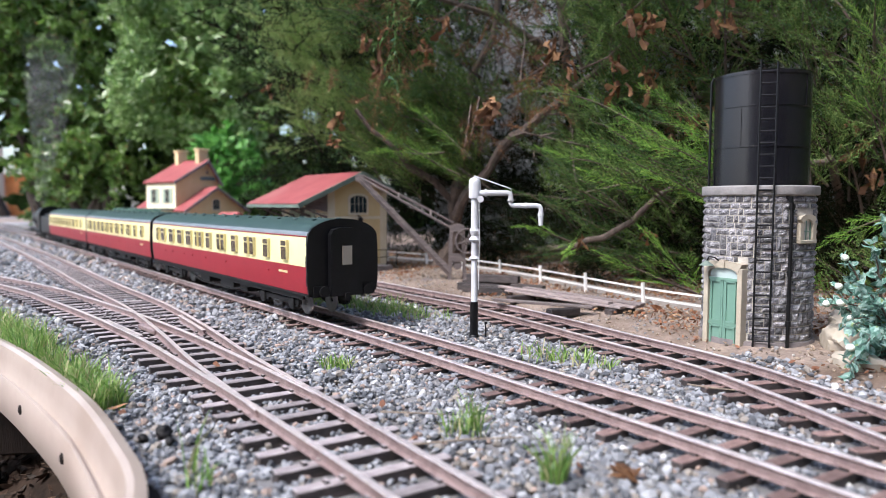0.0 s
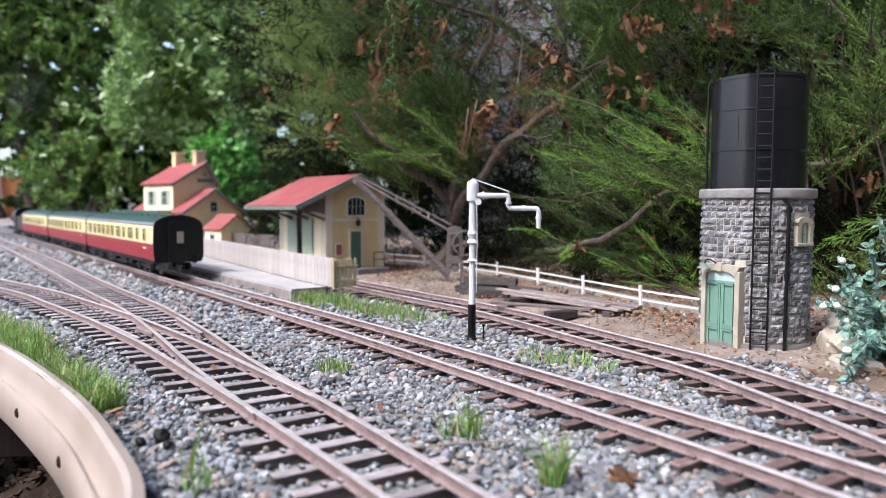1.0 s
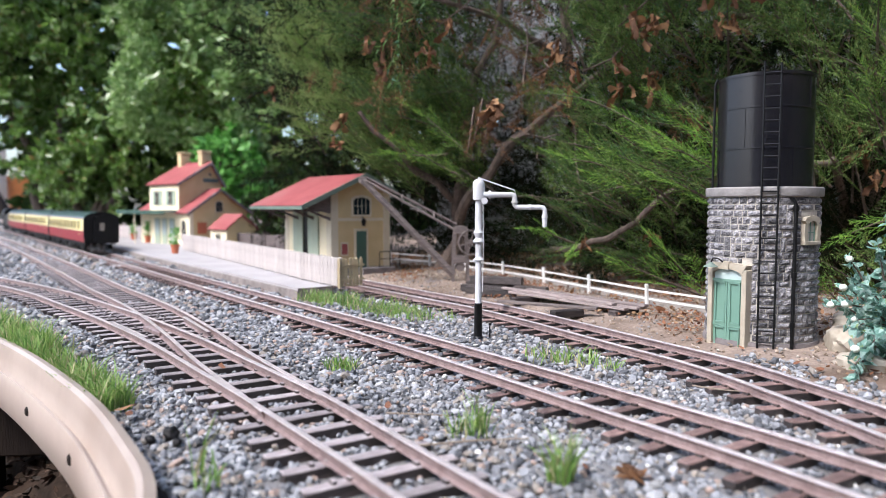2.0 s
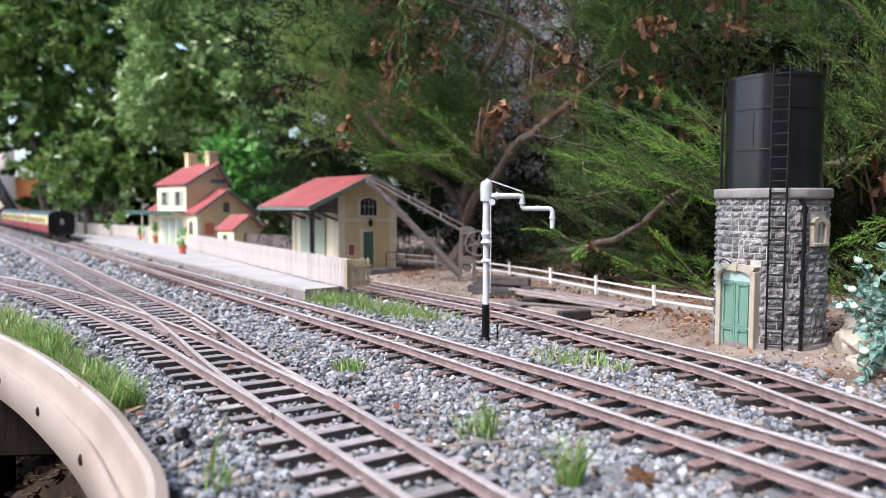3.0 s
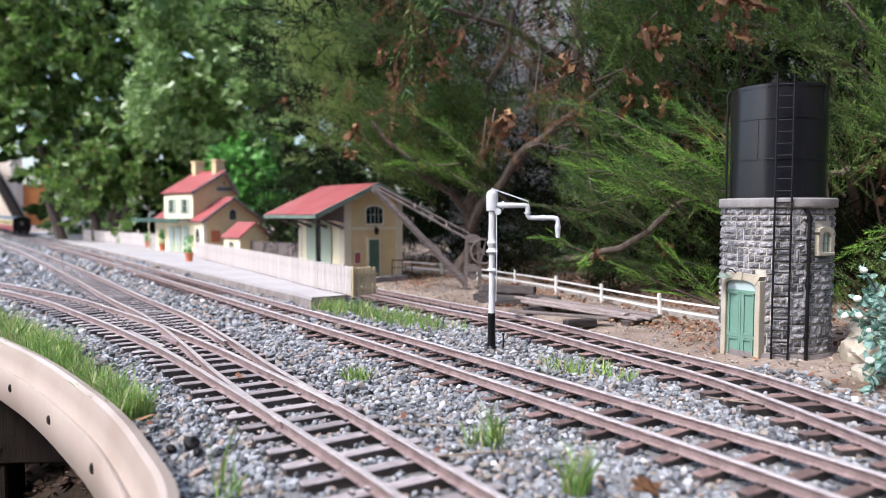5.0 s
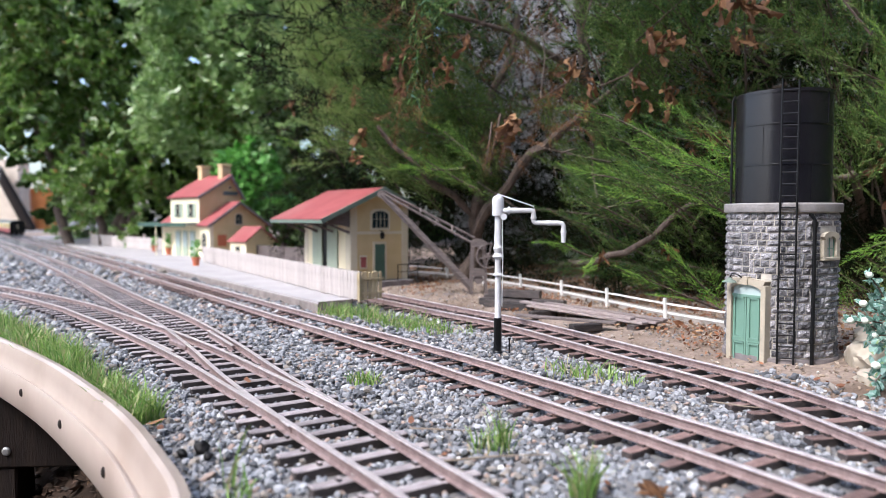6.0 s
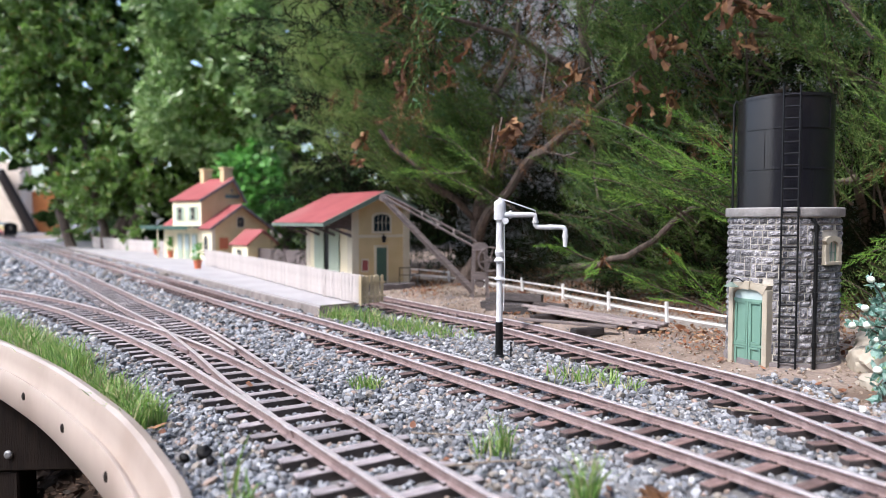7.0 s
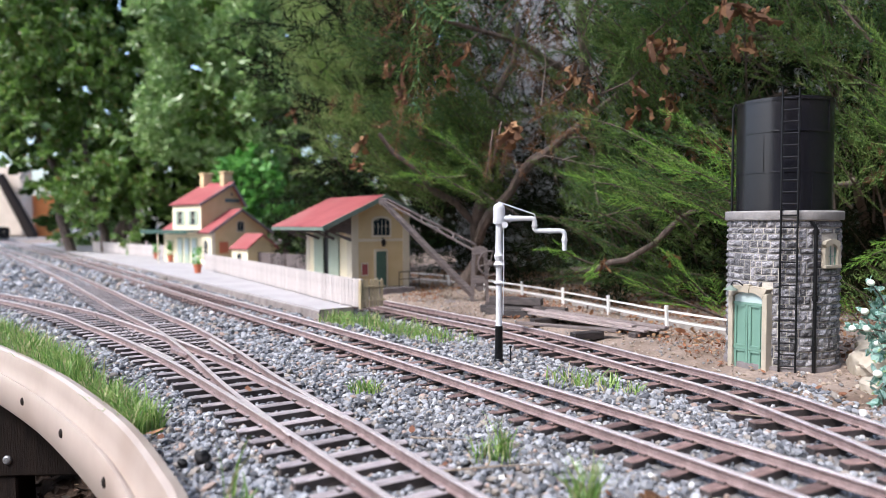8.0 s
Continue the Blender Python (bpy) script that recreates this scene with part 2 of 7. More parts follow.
# darker copy of the hedge leaf; the inner shade is put into its colour
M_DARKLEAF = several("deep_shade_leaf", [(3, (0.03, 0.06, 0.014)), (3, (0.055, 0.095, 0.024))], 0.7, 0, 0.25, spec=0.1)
M_ORANGE = mat("orange_plastic", (0.62, 0.20, 0.05), (0.70, 0.26, 0.08), 12, 0.5)
M_BEIGE = mat("beige_wall_stone", (0.52, 0.42, 0.33), (0.64, 0.54, 0.44), 10, 0.85, 0, 0.4)


# ---- mesh helpers ----
def part(name, bm, material, parent, label="", smooth=False):
    me = bpy.data.meshes.new(name)
    bmesh.ops.recalc_face_normals(bm, faces=bm.faces)
    bm.to_mesh(me)
    bm.free()
    me.materials.append(material)
    if smooth:
        me.shade_smooth()
        me.set_sharp_from_angle(angle=radians(35))
    ob = new(name, me)
    if parent:
        ob.parent = parent
    if label:
        ob["label"] = label
    return ob


def share(name, me, parent, m):
    ob = new(name, me)
    ob.parent = parent
    ob.matrix_basis = m
    return ob


def thing(name, m, label, category, group="", kind=""):
    ob = new(name)
    ob.empty_display_size = 0.02
    ob.matrix_world = m
    return tagged(ob, label, category, group, kind)


def solid(name, material, verts, faces, label="", category="", kind="", parent=None, smooth=False):
    me = bpy.data.meshes.new(name)
    me.from_pydata(verts, [], faces)
    me.materials.append(material)
    if smooth:
        me.shade_smooth()
    ob = new(name, me)
    if parent:
        ob.parent = parent
    return tagged(ob, label, category, kind=kind)


def box(bm, x0, x1, y0, y1, z0, z1, m=None, bevel=0.0):
    vs = [bm.verts.new((x, y, z)) for x in (x0, x1) for y in (y0, y1) for z in (z0, z1)]
    fs = [bm.faces.new([vs[i] for i in q]) for q in ((0, 1, 3, 2), (4, 6, 7, 5), (0, 4, 5, 1), (2, 3, 7, 6), (0, 2, 6, 4), (1, 5, 7, 3))]
    if bevel:
        es = list({e for f in fs for e in f.edges})
        r = bmesh.ops.bevel(bm, geom=es, offset=bevel, segments=1, affect="EDGES")
        vs = list({v for f in r["faces"] for v in f.verts} | {v for v in vs if v.is_valid})
    if m is not None:
        bmesh.ops.transform(bm, matrix=m, verts=vs)
    return bm


def prism(bm, outline, depth, m=None):
    """An outline in x, z pushed along y from 0 to depth."""
    a = [bm.verts.new((x, 0, z)) for x, z in outline]
    b = [bm.verts.new((x, depth, z)) for x, z in outline]
    k = len(a)
    bm.faces.new(a)
    bm.faces.new(b[::-1])
    for i in range(k):
        bm.faces.new((a[i], b[i], b[(i + 1) % k], a[(i + 1) % k]))
    if m is not None:
        bmesh.ops.transform(bm, matrix=m, verts=a + b)
    return bm


def tube(bm, pts, radii, seg=8, cap=True):
    """A round bar along points; radii one number or one for each point."""
    pts = [Vector(p) for p in pts]
    if isinstance(radii, (int, float)):
        radii = [radii] * len(pts)
    rings = []
    side = None
    for i, p in enumerate(pts):
        d = (pts[min(i + 1, len(pts) - 1)] - pts[max(i - 1, 0)]).normalized()
        if side is None or abs(side.dot(d)) > 0.95:
            side = d.cross(Vector((0, 0, 1)) if abs(d.z) < 0.9 else Vector((1, 0, 0)))
        side = (side - d * side.dot(d)).normalized()
        up = d.cross(side)
        rings.append([bm.verts.new(p + radii[i] * (math.cos(a) * side + math.sin(a) * up))
                      for a in (2 * math.pi * k / seg for k in range(seg))])
    for r, q in zip(rings, rings[1:]):
        for k in range(seg):
            bm.faces.new((r[k], r[(k + 1) % seg], q[(k + 1) % seg], q[k]))
    if cap:
        bm.faces.new(rings[0])
        bm.faces.new(rings[-1][::-1])
    return bm


def lathe(bm, profile, seg=32, a0=0.0, a1=360.0):
    """A profile of (radius, z) turned about z."""
    full = a1 - a0 >= 360
    cnt = seg if full else seg + 1
    rings = []
    for r, z in profile:
        rings.append([bm.verts.new((r * math.sin(a), -r * math.cos(a), z))
                      for a in (radians(a0 + (a1 - a0) * k / seg) for k in range(cnt))])
    for r, q in zip(rings, rings[1:]):
        for k in range(seg):
            bm.faces.new((r[k], r[(k + 1) % cnt], q[(k + 1) % cnt], q[k]))
    return bm


def B():
    return bmesh.new()


class Line:
    """A smooth line through a few plan points, read by its length."""

    def __init__(self, pts, step=0.01):
        p = [np.array(q, float) for q in pts]
        p = [2 * p[0] - p[1]] + p + [2 * p[-1] - p[-2]]
        out = []
        for a, b, c, d in zip(p, p[1:], p[2:], p[3:]):
            for u in np.linspace(0, 1, max(3, int(np.linalg.norm(c - b) / step)), endpoint=False):
                out.append(0.5 * ((2 * b) + (c - a) * u + (2 * a - 5 * b + 4 * c - d) * u * u + (3 * b - a - 3 * c + d) * u ** 3))
        out.append(p[-2])
        self.p = np.array(out)
        for _ in range(6):
            self.p[1:-1] = 0.25 * self.p[:-2] + 0.5 * self.p[1:-1] + 0.25 * self.p[2:]
        self.s = np.concatenate([[0], np.cumsum(np.linalg.norm(np.diff(self.p, axis=0), axis=1))])
        self.length = self.s[-1]

    def at(self, s):
        x, y = np.interp(s, self.s, self.p[:, 0]), np.interp(s, self.s, self.p[:, 1])
        return np.array((x, y))

    def way(self, s):
        d = self.at(min(s + 0.01, self.length)) - self.at(max(s - 0.01, 0))
        return d / np.linalg.norm(d)

    def side(self, s, off):
        """The point off metres to the right of the line."""
        w = self.way(s)
        return self.at(s) + off * np.array((w[1], -w[0]))

    def near(self, x, y):
        d = np.hypot(self.p[:, 0] - x, self.p[:, 1] - y)
        k = int(d.argmin())
        return self.s[k], float(d[k])


GAUGE = 0.045
MAIN = Line([(0.30, 0.16), (0.24, 0.25), (0.186, 0.345), (0.131, 0.43), (0.072, 0.52), (-0.025, 0.665), (-0.133, 0.817), (-0.288, 1.034), (-0.665, 1.565), (-1.17, 2.27), (-2.85, 4.57), (-5.5, 8.2)])
SIDING = Line([(0.30, 0.15), (0.288, 0.28), (0.27, 0.40), (0.255, 0.47), (0.235, 0.545), (0.19, 0.638), (0.14, 0.745), (0.084, 0.853), (0.012, 0.955), (-0.055, 1.055), (-0.16, 1.21), (-0.27, 1.37)])
LOOP = Line([(0.10, 0.14), (0.045, 0.24), (-0.014, 0.335), (-0.06, 0.41), (-0.153, 0.557), (-0.234, 0.696), (-0.341, 0.866), (-0.487, 1.068), (-0.70, 1.375), (-1.03, 1.84), (-1.62, 2.65), (-3.0, 4.5), (-4.4, 6.4)])
BRANCH = Line([(0.10, 0.15), (0.05, 0.245), (-0.003, 0.33), (-0.042, 0.387), (-0.087, 0.452), (-0.152, 0.542), (-0.238, 0.659), (-0.35, 0.795), (-0.46, 0.918), (-0.556, 1.022), (-0.753, 1.198), (-1.1, 1.46), (-1.7, 1.85)])


# ---- ground, deck edge, ballast ----
EDGE = Line([(-0.085, 0.20), (-0.112, 0.295), (-0.136, 0.335), (-0.181, 0.402), (-0.228, 0.462), (-0.33, 0.578), (-0.46, 0.705), (-0.62, 0.85), (-0.85, 1.03), (-1.3, 1.33), (-1.9, 1.68)])


def ground_z(x, y):
    """Height of the ground: ballast bed, rising a little behind the siding."""
    s, d = SIDING.near(x, y)
    q = SIDING.at(s)
    beyond = d if x > q[0] else 0.0
    z = -0.0125
    if beyond > 0.04:
        z += 0.009 * min(1.0, (beyond - 0.04) / 0.05)
    return z + 0.0018 * noise.noise((x * 14, y * 14, 0.3)) + 0.0012 * noise.noise((x * 40, y * 40, 1.3))


def under_z(x, y, inside):
    """The soil below the deck: a littered bank that falls away from under the boards."""
    return -0.30 + 0.24 * min(1.0, max(0.0, (inside + 0.08) / 0.25)) + 0.016 * noise.noise((x * 6, y * 6, 2)) + 0.006 * noise.noise((x * 25, y * 25, 5))


def make_ground():
    xs = np.concatenate([np.linspace(-60, -4, 8), np.linspace(-3.6, -1.4, 12), np.linspace(-1.3, 1.0, 116), np.linspace(1.2, 4, 8), np.linspace(8, 60, 6)])
    ys = np.concatenate([np.linspace(-20, -0.6, 6), np.linspace(-0.4, 0.1, 5), np.linspace(0.12, 1.6, 75), np.linspace(1.7, 6, 24), np.linspace(8, 60, 7)])
    nx, ny = len(xs), len(ys)
    verts = []
    for y in ys:
        for x in xs:
            s, d = EDGE.near(x, y)
            q, w = EDGE.at(s), EDGE.way(s)
            inside = (x - q[0]) * w[1] - (y - q[1]) * w[0]
            low = inside < 0.170 and y < 1.75 and not (y < 0.2 and x > -0.09)
            verts.append((x, y, under_z(x, y, inside) if low else ground_z(x, y)))
    faces = [(j * nx + i, j * nx + i + 1, (j + 1) * nx + i + 1, (j + 1) * nx + i) for j in range(ny - 1) for i in range(nx - 1)]
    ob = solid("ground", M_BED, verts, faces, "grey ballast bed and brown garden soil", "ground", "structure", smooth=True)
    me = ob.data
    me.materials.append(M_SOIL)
    me.materials.append(M_SHADESOIL)
    for f in me.polygons:
        x, y, z = f.center
        s, d = SIDING.near(x, y)
        q = SIDING.at(s)
        # low ground takes the soil colour that has the deck's shade in it
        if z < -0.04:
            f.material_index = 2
        elif (x > q[0] and d > 0.036) or (y > 1.4 and x > MAIN.at(MAIN.near(x, y)[0])[0] + 0.1):
            f.material_index = 1
    return ob


make_ground()


def sweep(name, line, s0, s1, profile, material, step=0.02, z0=0.0, parent=None, label="", off=0.0, smooth=False):
    """A profile of (right, up) swept along a line."""
    n = max(2, int((s1 - s0) / step))
    verts, faces, k = [], [], len(profile)
    for s in np.linspace(s0, s1, n + 1):
        p, w = line.at(s), line.way(s)
        for a, b in profile:
            verts.append((p[0] + (a + off) * w[1], p[1] - (a + off) * w[0], z0 + b))
    for i in range(n):
        for j in range(k):
            faces.append((i * k + j, i * k + (j + 1) % k, (i + 1) * k + (j + 1) % k, (i + 1) * k + j))
    faces += [tuple(range(k))[::-1], tuple(n * k + j for j in range(k))]
    return solid(name, material, verts, faces, label, parent=parent, smooth=smooth)


def make_edging():
    e = thing("deck_edging", pose(0, 0, 0), "curved cream plastic edging board screwed to brown timber posts", "edging")
    board = [(0.004, 0.004), (-0.001, 0.0055), (-0.004, 0.004), (-0.0062, -0.005), (-0.0062, -0.0150), (-0.0080, -0.0172), (-0.0100, -0.0168), (-0.0112, -0.0140), (-0.0130, -0.0138), (-0.0145, -0.0170), (-0.0145, -0.043), (-0.012, -0.046), (0.004, -0.046)]
    b = sweep("board", EDGE, 0.0, EDGE.length, board, M_TRIM, 0.012, parent=e, smooth=True)
    b.data.set_sharp_from_angle(angle=radians(40))
    sub = sweep("fascia", EDGE, 0.0, EDGE.length, [(0.005, -0.012), (0.012, -0.012), (0.012, -0.06), (0.005, -0.06)], M_POST, 0.03, parent=e)
    sweep("deck_board", EDGE, 0.0, EDGE.length, [(0.0125, -0.0135), (0.17, -0.0135), (0.17, -0.028), (0.0125, -0.028)], M_BED, 0.02, parent=e)
    screw = B()
    lathe(screw, [(0.0, 0.002), (0.002, 0.0018), (0.0034, 0.0010), (0.0038, 0.0)], 12)
    first = None
    for s in np.arange(EDGE.near(-0.198, 0.411)[0] - 0.254, 1.2, 0.127):
        q, w = EDGE.side(s, -0.0142), EDGE.way(s)
        m = Matrix.Translation((q[0], q[1], -0.026)) @ Vector((-w[1], w[0], 0)).to_track_quat("Z", "Y").to_matrix().to_4x4()
        if first is None:
            first = part("screw", screw, M_POST, e, "rusty screw head")
            first.matrix_basis = m
        else:
            share("screw", first.data, e, m)
    return e


make_edging()


def make_frame():
    t = thing("deck_support", pose(-0.428, 0.72, -0.30), "brown timber post and beam, darkened for shade, with a screw under the deck", "timber frame")
    b = B()
    box(b, -0.070, -0.032, 0.010, 0.045, 0.0, 0.158, bevel=0.002)
    part("post", b, M_POST, t)
    b = B()
    box(b, -0.20, 0.34, 0.010, 0.034, 0.1582, 0.240, pose(0.0, 0.0, 0, rz=4), bevel=0.002)
    part("beam", b, M_POST, t)
    b = B()
    lathe(b, [(0.0, 0.002), (0.003, 0.0018), (0.0045, 0.001), (0.005, 0)], 14)
    bmesh.ops.transform(b, matrix=pose(-0.040, 0.0068, 0.177, rx=90), verts=b.verts)
    part("screw", b, M_STEEL, t, "round steel screw head")


make_frame()


def make_paving():
    t = tagged(new("pavement"), "pinkish brick paving beyond the deck", "paving", kind="structure")
    b = B()
    box(b, -0.098, 0.098, -0.048, 0.048, -0.03, 0.0, bevel=0.003)
    first = part("brick", b, M_PAVE, t)
    k = 0
    for i in range(7):
        for j in range(16):
            m = pose(-1.02 - 0.205 * i + (0.1 if j % 2 else 0), 0.55 + 0.104 * j, -0.272)
            if k:
                share("brick", first.data, t, m)
            else:
                first.matrix_basis = m
            k += 1


make_paving()

# ---- track ----
HEAD = [(-0.0016, 0.0), (0.0016, 0.0), (0.0018, -0.0006), (0.0016, -0.0018), (0.0006, -0.0024), (0.0006, -0.0056), (0.0027, -0.0062), (0.0027, -0.0068), (-0.0027, -0.0068), (-0.0027, -0.0062), (-0.0006, -0.0056), (-0.0006, -0.0024), (-0.0016, -0.0018), (-0.0018, -0.0006)]
SLEEPER = {}


def sleeper_mesh(length, top=M_SLEEPTOP):
    key = (round(length, 3), top.name)
    if key not in SLEEPER:
        b = B()
        box(b, -length / 2, length / 2, -0.0038, 0.0038, -0.017, -0.0066, bevel=0.0007)
        for sx in (-1, 1):
            for o in (-1, 1):
                x = sx * GAUGE / 2 + o * 0.0042
                box(b, x - 0.001, x + 0.001, -0.0022, 0.0022, -0.0074, -0.0050)
        me = bpy.data.meshes.new("sleeper")
        b.to_mesh(me)
        b.free()
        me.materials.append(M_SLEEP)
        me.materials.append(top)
        # faces that point up take the paler top material
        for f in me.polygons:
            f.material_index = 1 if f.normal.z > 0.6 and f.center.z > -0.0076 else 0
        SLEEPER[key] = me
    return SLEEPER[key]


def lay_rail(name, line, s0, s1, parent, off, drop=0.0):
    """A rail with a rusty web and a worn, brighter running surface."""
    ob = sweep(name, line, s0, s1, HEAD, M_RAIL, 0.015, -drop, parent=parent, off=off)
    ob.data.materials.append(M_RAILTOP)
    k = len(HEAD)
    ob.data.polygons.foreach_set("material_index", [1 if i < len(ob.data.polygons) - 2 and i % k in (0, 1, k - 1) else 0 for i in range(len(ob.data.polygons))])
    return ob


def make_track(name, line, label, s0=0.0, rails=((-1, 0.0), (1, 0.0)), pitch=0.0265, skip=None, stop=None):
    t = tagged(new(name), label, "railway track", "tracks")
    stop = stop or line.length
    for sign, start in rails:
        lay_rail("rail", line, max(s0, start), stop, t, sign * GAUGE / 2, 0.0 if not start else 0.0005 if sign < 0 else 0.0009)
    rnd = random.Random(name)
    s = s0 + 0.01
    while s < stop:
        p, w = line.at(s), line.way(s)
        if not (skip and skip(s)):
            if p[1] < 3.2:
                m = Matrix.Translation((p[0], p[1], -0.0008 * rnd.random() - (0.0022 if name == "main_track" and 0.47 < p[1] < 1.15 else 0.0))) @ Matrix.Rotation(math.atan2(w[1], w[0]) - math.pi / 2 + rnd.uniform(-0.03, 0.03), 4, "Z")
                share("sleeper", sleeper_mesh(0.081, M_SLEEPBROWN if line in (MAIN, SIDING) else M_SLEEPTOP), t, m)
        s += pitch * rnd.uniform(0.94, 1.06)
    return t


toe = LOOP.near(-0.075, 0.43)[0]
toe_b = BRANCH.near(-0.07, 0.43)[0]
split = LOOP.near(-0.39, 0.93)[0]
split_b = BRANCH.near(-0.40, 0.85)[0]
make_track("main_track", MAIN, "straight main line track with rusty rails and brown sleepers")
make_track("siding_track", SIDING, "siding track with rusty rails curving past the water tower")
make_track("loop_track", LOOP, "track through the turnout beside the main line", rails=((-1, toe + 0.0), (1, 0.0)), skip=lambda s: s < split)
make_track("branch_track", BRANCH, "branch track curving away along the deck edge", rails=((-1, 0.0), (1, toe_b)), skip=lambda s: s < split_b)


def turnout_timbers():
    """Long timbers under the turnout, from the branch's outer end to the loop's outer end."""
    t = tagged(new("turnout"), "turnout with long dark timbers, frog and check rails", "railway turnout", "tracks")
    rnd = random.Random(3)
    s = 0.02
    while s < split:
        p, w = LOOP.at(s), LOOP.way(s)
        r = np.array((w[1], -w[0]))
        sb, _ = BRANCH.near(*p)
        q = BRANCH.at(sb)
        gap = float(np.dot(p - q, r))
        a, c = -0.0405 - max(gap, 0), 0.0405
        mid = p + r * (a + c) / 2
        ang = math.atan2(w[1], w[0]) - math.pi / 2 + rnd.uniform(-0.02, 0.02)
        m = Matrix.Translation((mid[0], mid[1], -0.0006 * rnd.random())) @ Matrix.Rotation(ang, 4, "Z")
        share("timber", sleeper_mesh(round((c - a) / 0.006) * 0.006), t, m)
        s += 0.0262 * rnd.uniform(0.95, 1.05)
    for line, sign, off in ((LOOP, 1, -0.006), (BRANCH, -1, 0.006)):
        sf = line.near(-0.275, 0.715)[0]
        lay_rail("check_rail", line, sf - 0.055, sf + 0.055, t, sign * GAUGE / 2 + off, 0.0013)
    b = B()
    box(b, -0.0035, 0.0035, -0.03, 0.02, -0.007, -0.0016, pose(-0.277, 0.716, 0, rz=39), bevel=0.001)
    part("frog", b, M_RAIL, t)


turnout_timbers()


# ---- ballast ----
def stone_templates(n, rnd):
    out = []
    base = B()
    bmesh.ops.create_icosphere(base, subdivisions=1, radius=0.5)
    tri = np.array([[v.index for v in f.verts] for f in base.faces])
    vs = np.array([v.co[:] for v in base.verts])
    base.free()
    for _ in range(n):
        v = vs * np.array((1.0, rnd.uniform(0.6, 0.95), rnd.uniform(0.42, 0.8)))
        for _ in range(5):
            d = rnd.normal(size=3)
            d /= np.linalg.norm(d)
            h = rnd.uniform(0.20, 0.36)
            over = v @ d - h
            v = v - np.where(over > 0, over, 0)[:, None] * d
        v = v * rnd.uniform(0.94, 1.06, size=v.shape)
        out.append(v)
    return out, tri


def scatter_stones(name, pts, sizes, material, label, category, seed, sink=0.3, zf=ground_z):
    rnd = np.random.default_rng(seed)
    tpl, tri = stone_templates(24, rnd)
    k = len(tpl[0])
    V, F = [], []
    for i, ((x, y), s) in enumerate(zip(pts, sizes)):
        a, b, c = rnd.uniform(0, 6.28), rnd.normal(0, 0.35), rnd.normal(0, 0.35)
        R = np.array(Euler((b, c, a)).to_matrix())
        v = (tpl[i % 24] * s) @ R.T
        v += (x, y, zf(x, y) + s * (0.30 - sink * rnd.random()))
        V.append(v)
        F.append(tri + i * k)
    return solid(name, material, np.concatenate(V).tolist(), np.concatenate(F).tolist(), label, category, "stuff")


def fill(x0, x1, y0, y1, spacing, keep, seed):
    rnd = np.random.default_rng(seed)
    n = int((x1 - x0) * (y1 - y0) / spacing ** 2)
    p = rnd.uniform((x0, y0), (x1, y1), size=(n, 2))
    return [q for q in p if keep(q[0], q[1])]


LINES = (MAIN, SIDING, LOOP, BRANCH)


def right_of(line, x, y):
    s, d = line.near(x, y)
    p, w = line.at(s), line.way(s)
    return (x - p[0]) * w[1] - (y - p[1]) * w[0]


def in_ballast(x, y):
    if abs(x) > 0.72 * y + 0.07:
        return False
    if right_of(EDGE, x, y) < 0.012 and y < 1.7:
        return False
    r = right_of(SIDING, x, y)
    if y < 1.3 and r > (0.072 if y < 0.60 else 0.045) + 0.012 * noise.noise((x * 30, y * 30, 7)):
        return False
    if y > 0.98 and right_of(MAIN, x, y) > 0.066:
        return y < 1.25 and abs(r) < 0.04
    for line in LINES:
        d = abs(right_of(line, x, y))
        if abs(d - GAUGE / 2) < 0.0042:
            return False
    return True


near = fill(-0.75, 0.55, 0.19, 0.80, 0.0036, in_ballast, 5)
mid = fill(-1.25, 0.25, 0.80, 1.5, 0.0054, in_ballast, 6)
far = fill(-3.4, -0.4, 1.5, 4.4, 0.0135, in_ballast, 7)
rs = np.random.default_rng(8)


def on_track(x, y):
    buried = 0.47 < y < 1.15 and abs(right_of(MAIN, x, y)) < 0.041
    return not buried and any(abs(right_of(line, x, y)) < 0.041 for line in LINES)


def sizes_for(pts, base):
    out = []
    for x, y in pts:
        s = base * rs.lognormal(0, 0.30)
        out.append(min(s, base * 1.15) * 0.97 if on_track(x, y) else min(s, base * 2.2))
    return out


scatter_stones("ballast", near, sizes_for(near, 0.0049), M_STONE, "loose grey angular ballast chippings with a few white and brown", "gravel", 11)
scatter_stones("ballast", mid, sizes_for(mid, 0.0068), M_STONE, "loose grey angular ballast chippings between the tracks", "gravel", 12)
scatter_stones("ballast", far, sizes_for(far, 0.014), M_STONE, "pale grey ballast chippings along the far tracks", "gravel", 13)


def in_soil(x, y):
    return abs(x) < 0.72 * y + 0.05 and right_of(SIDING, x, y) > 0.036 and math.hypot(x - 0.328, y - 0.66) > 0.052 and y < 1.5


grit = fill(-0.1, 0.75, 0.35, 1.5, 0.0070, in_soil, 21)
scatter_stones("soil_grit", grit, [min(0.0055, 0.0030 * rs.lognormal(0, 0.4)) for _ in grit], M_GRIT, "sandy brown grit beside the siding", "gravel", 22)


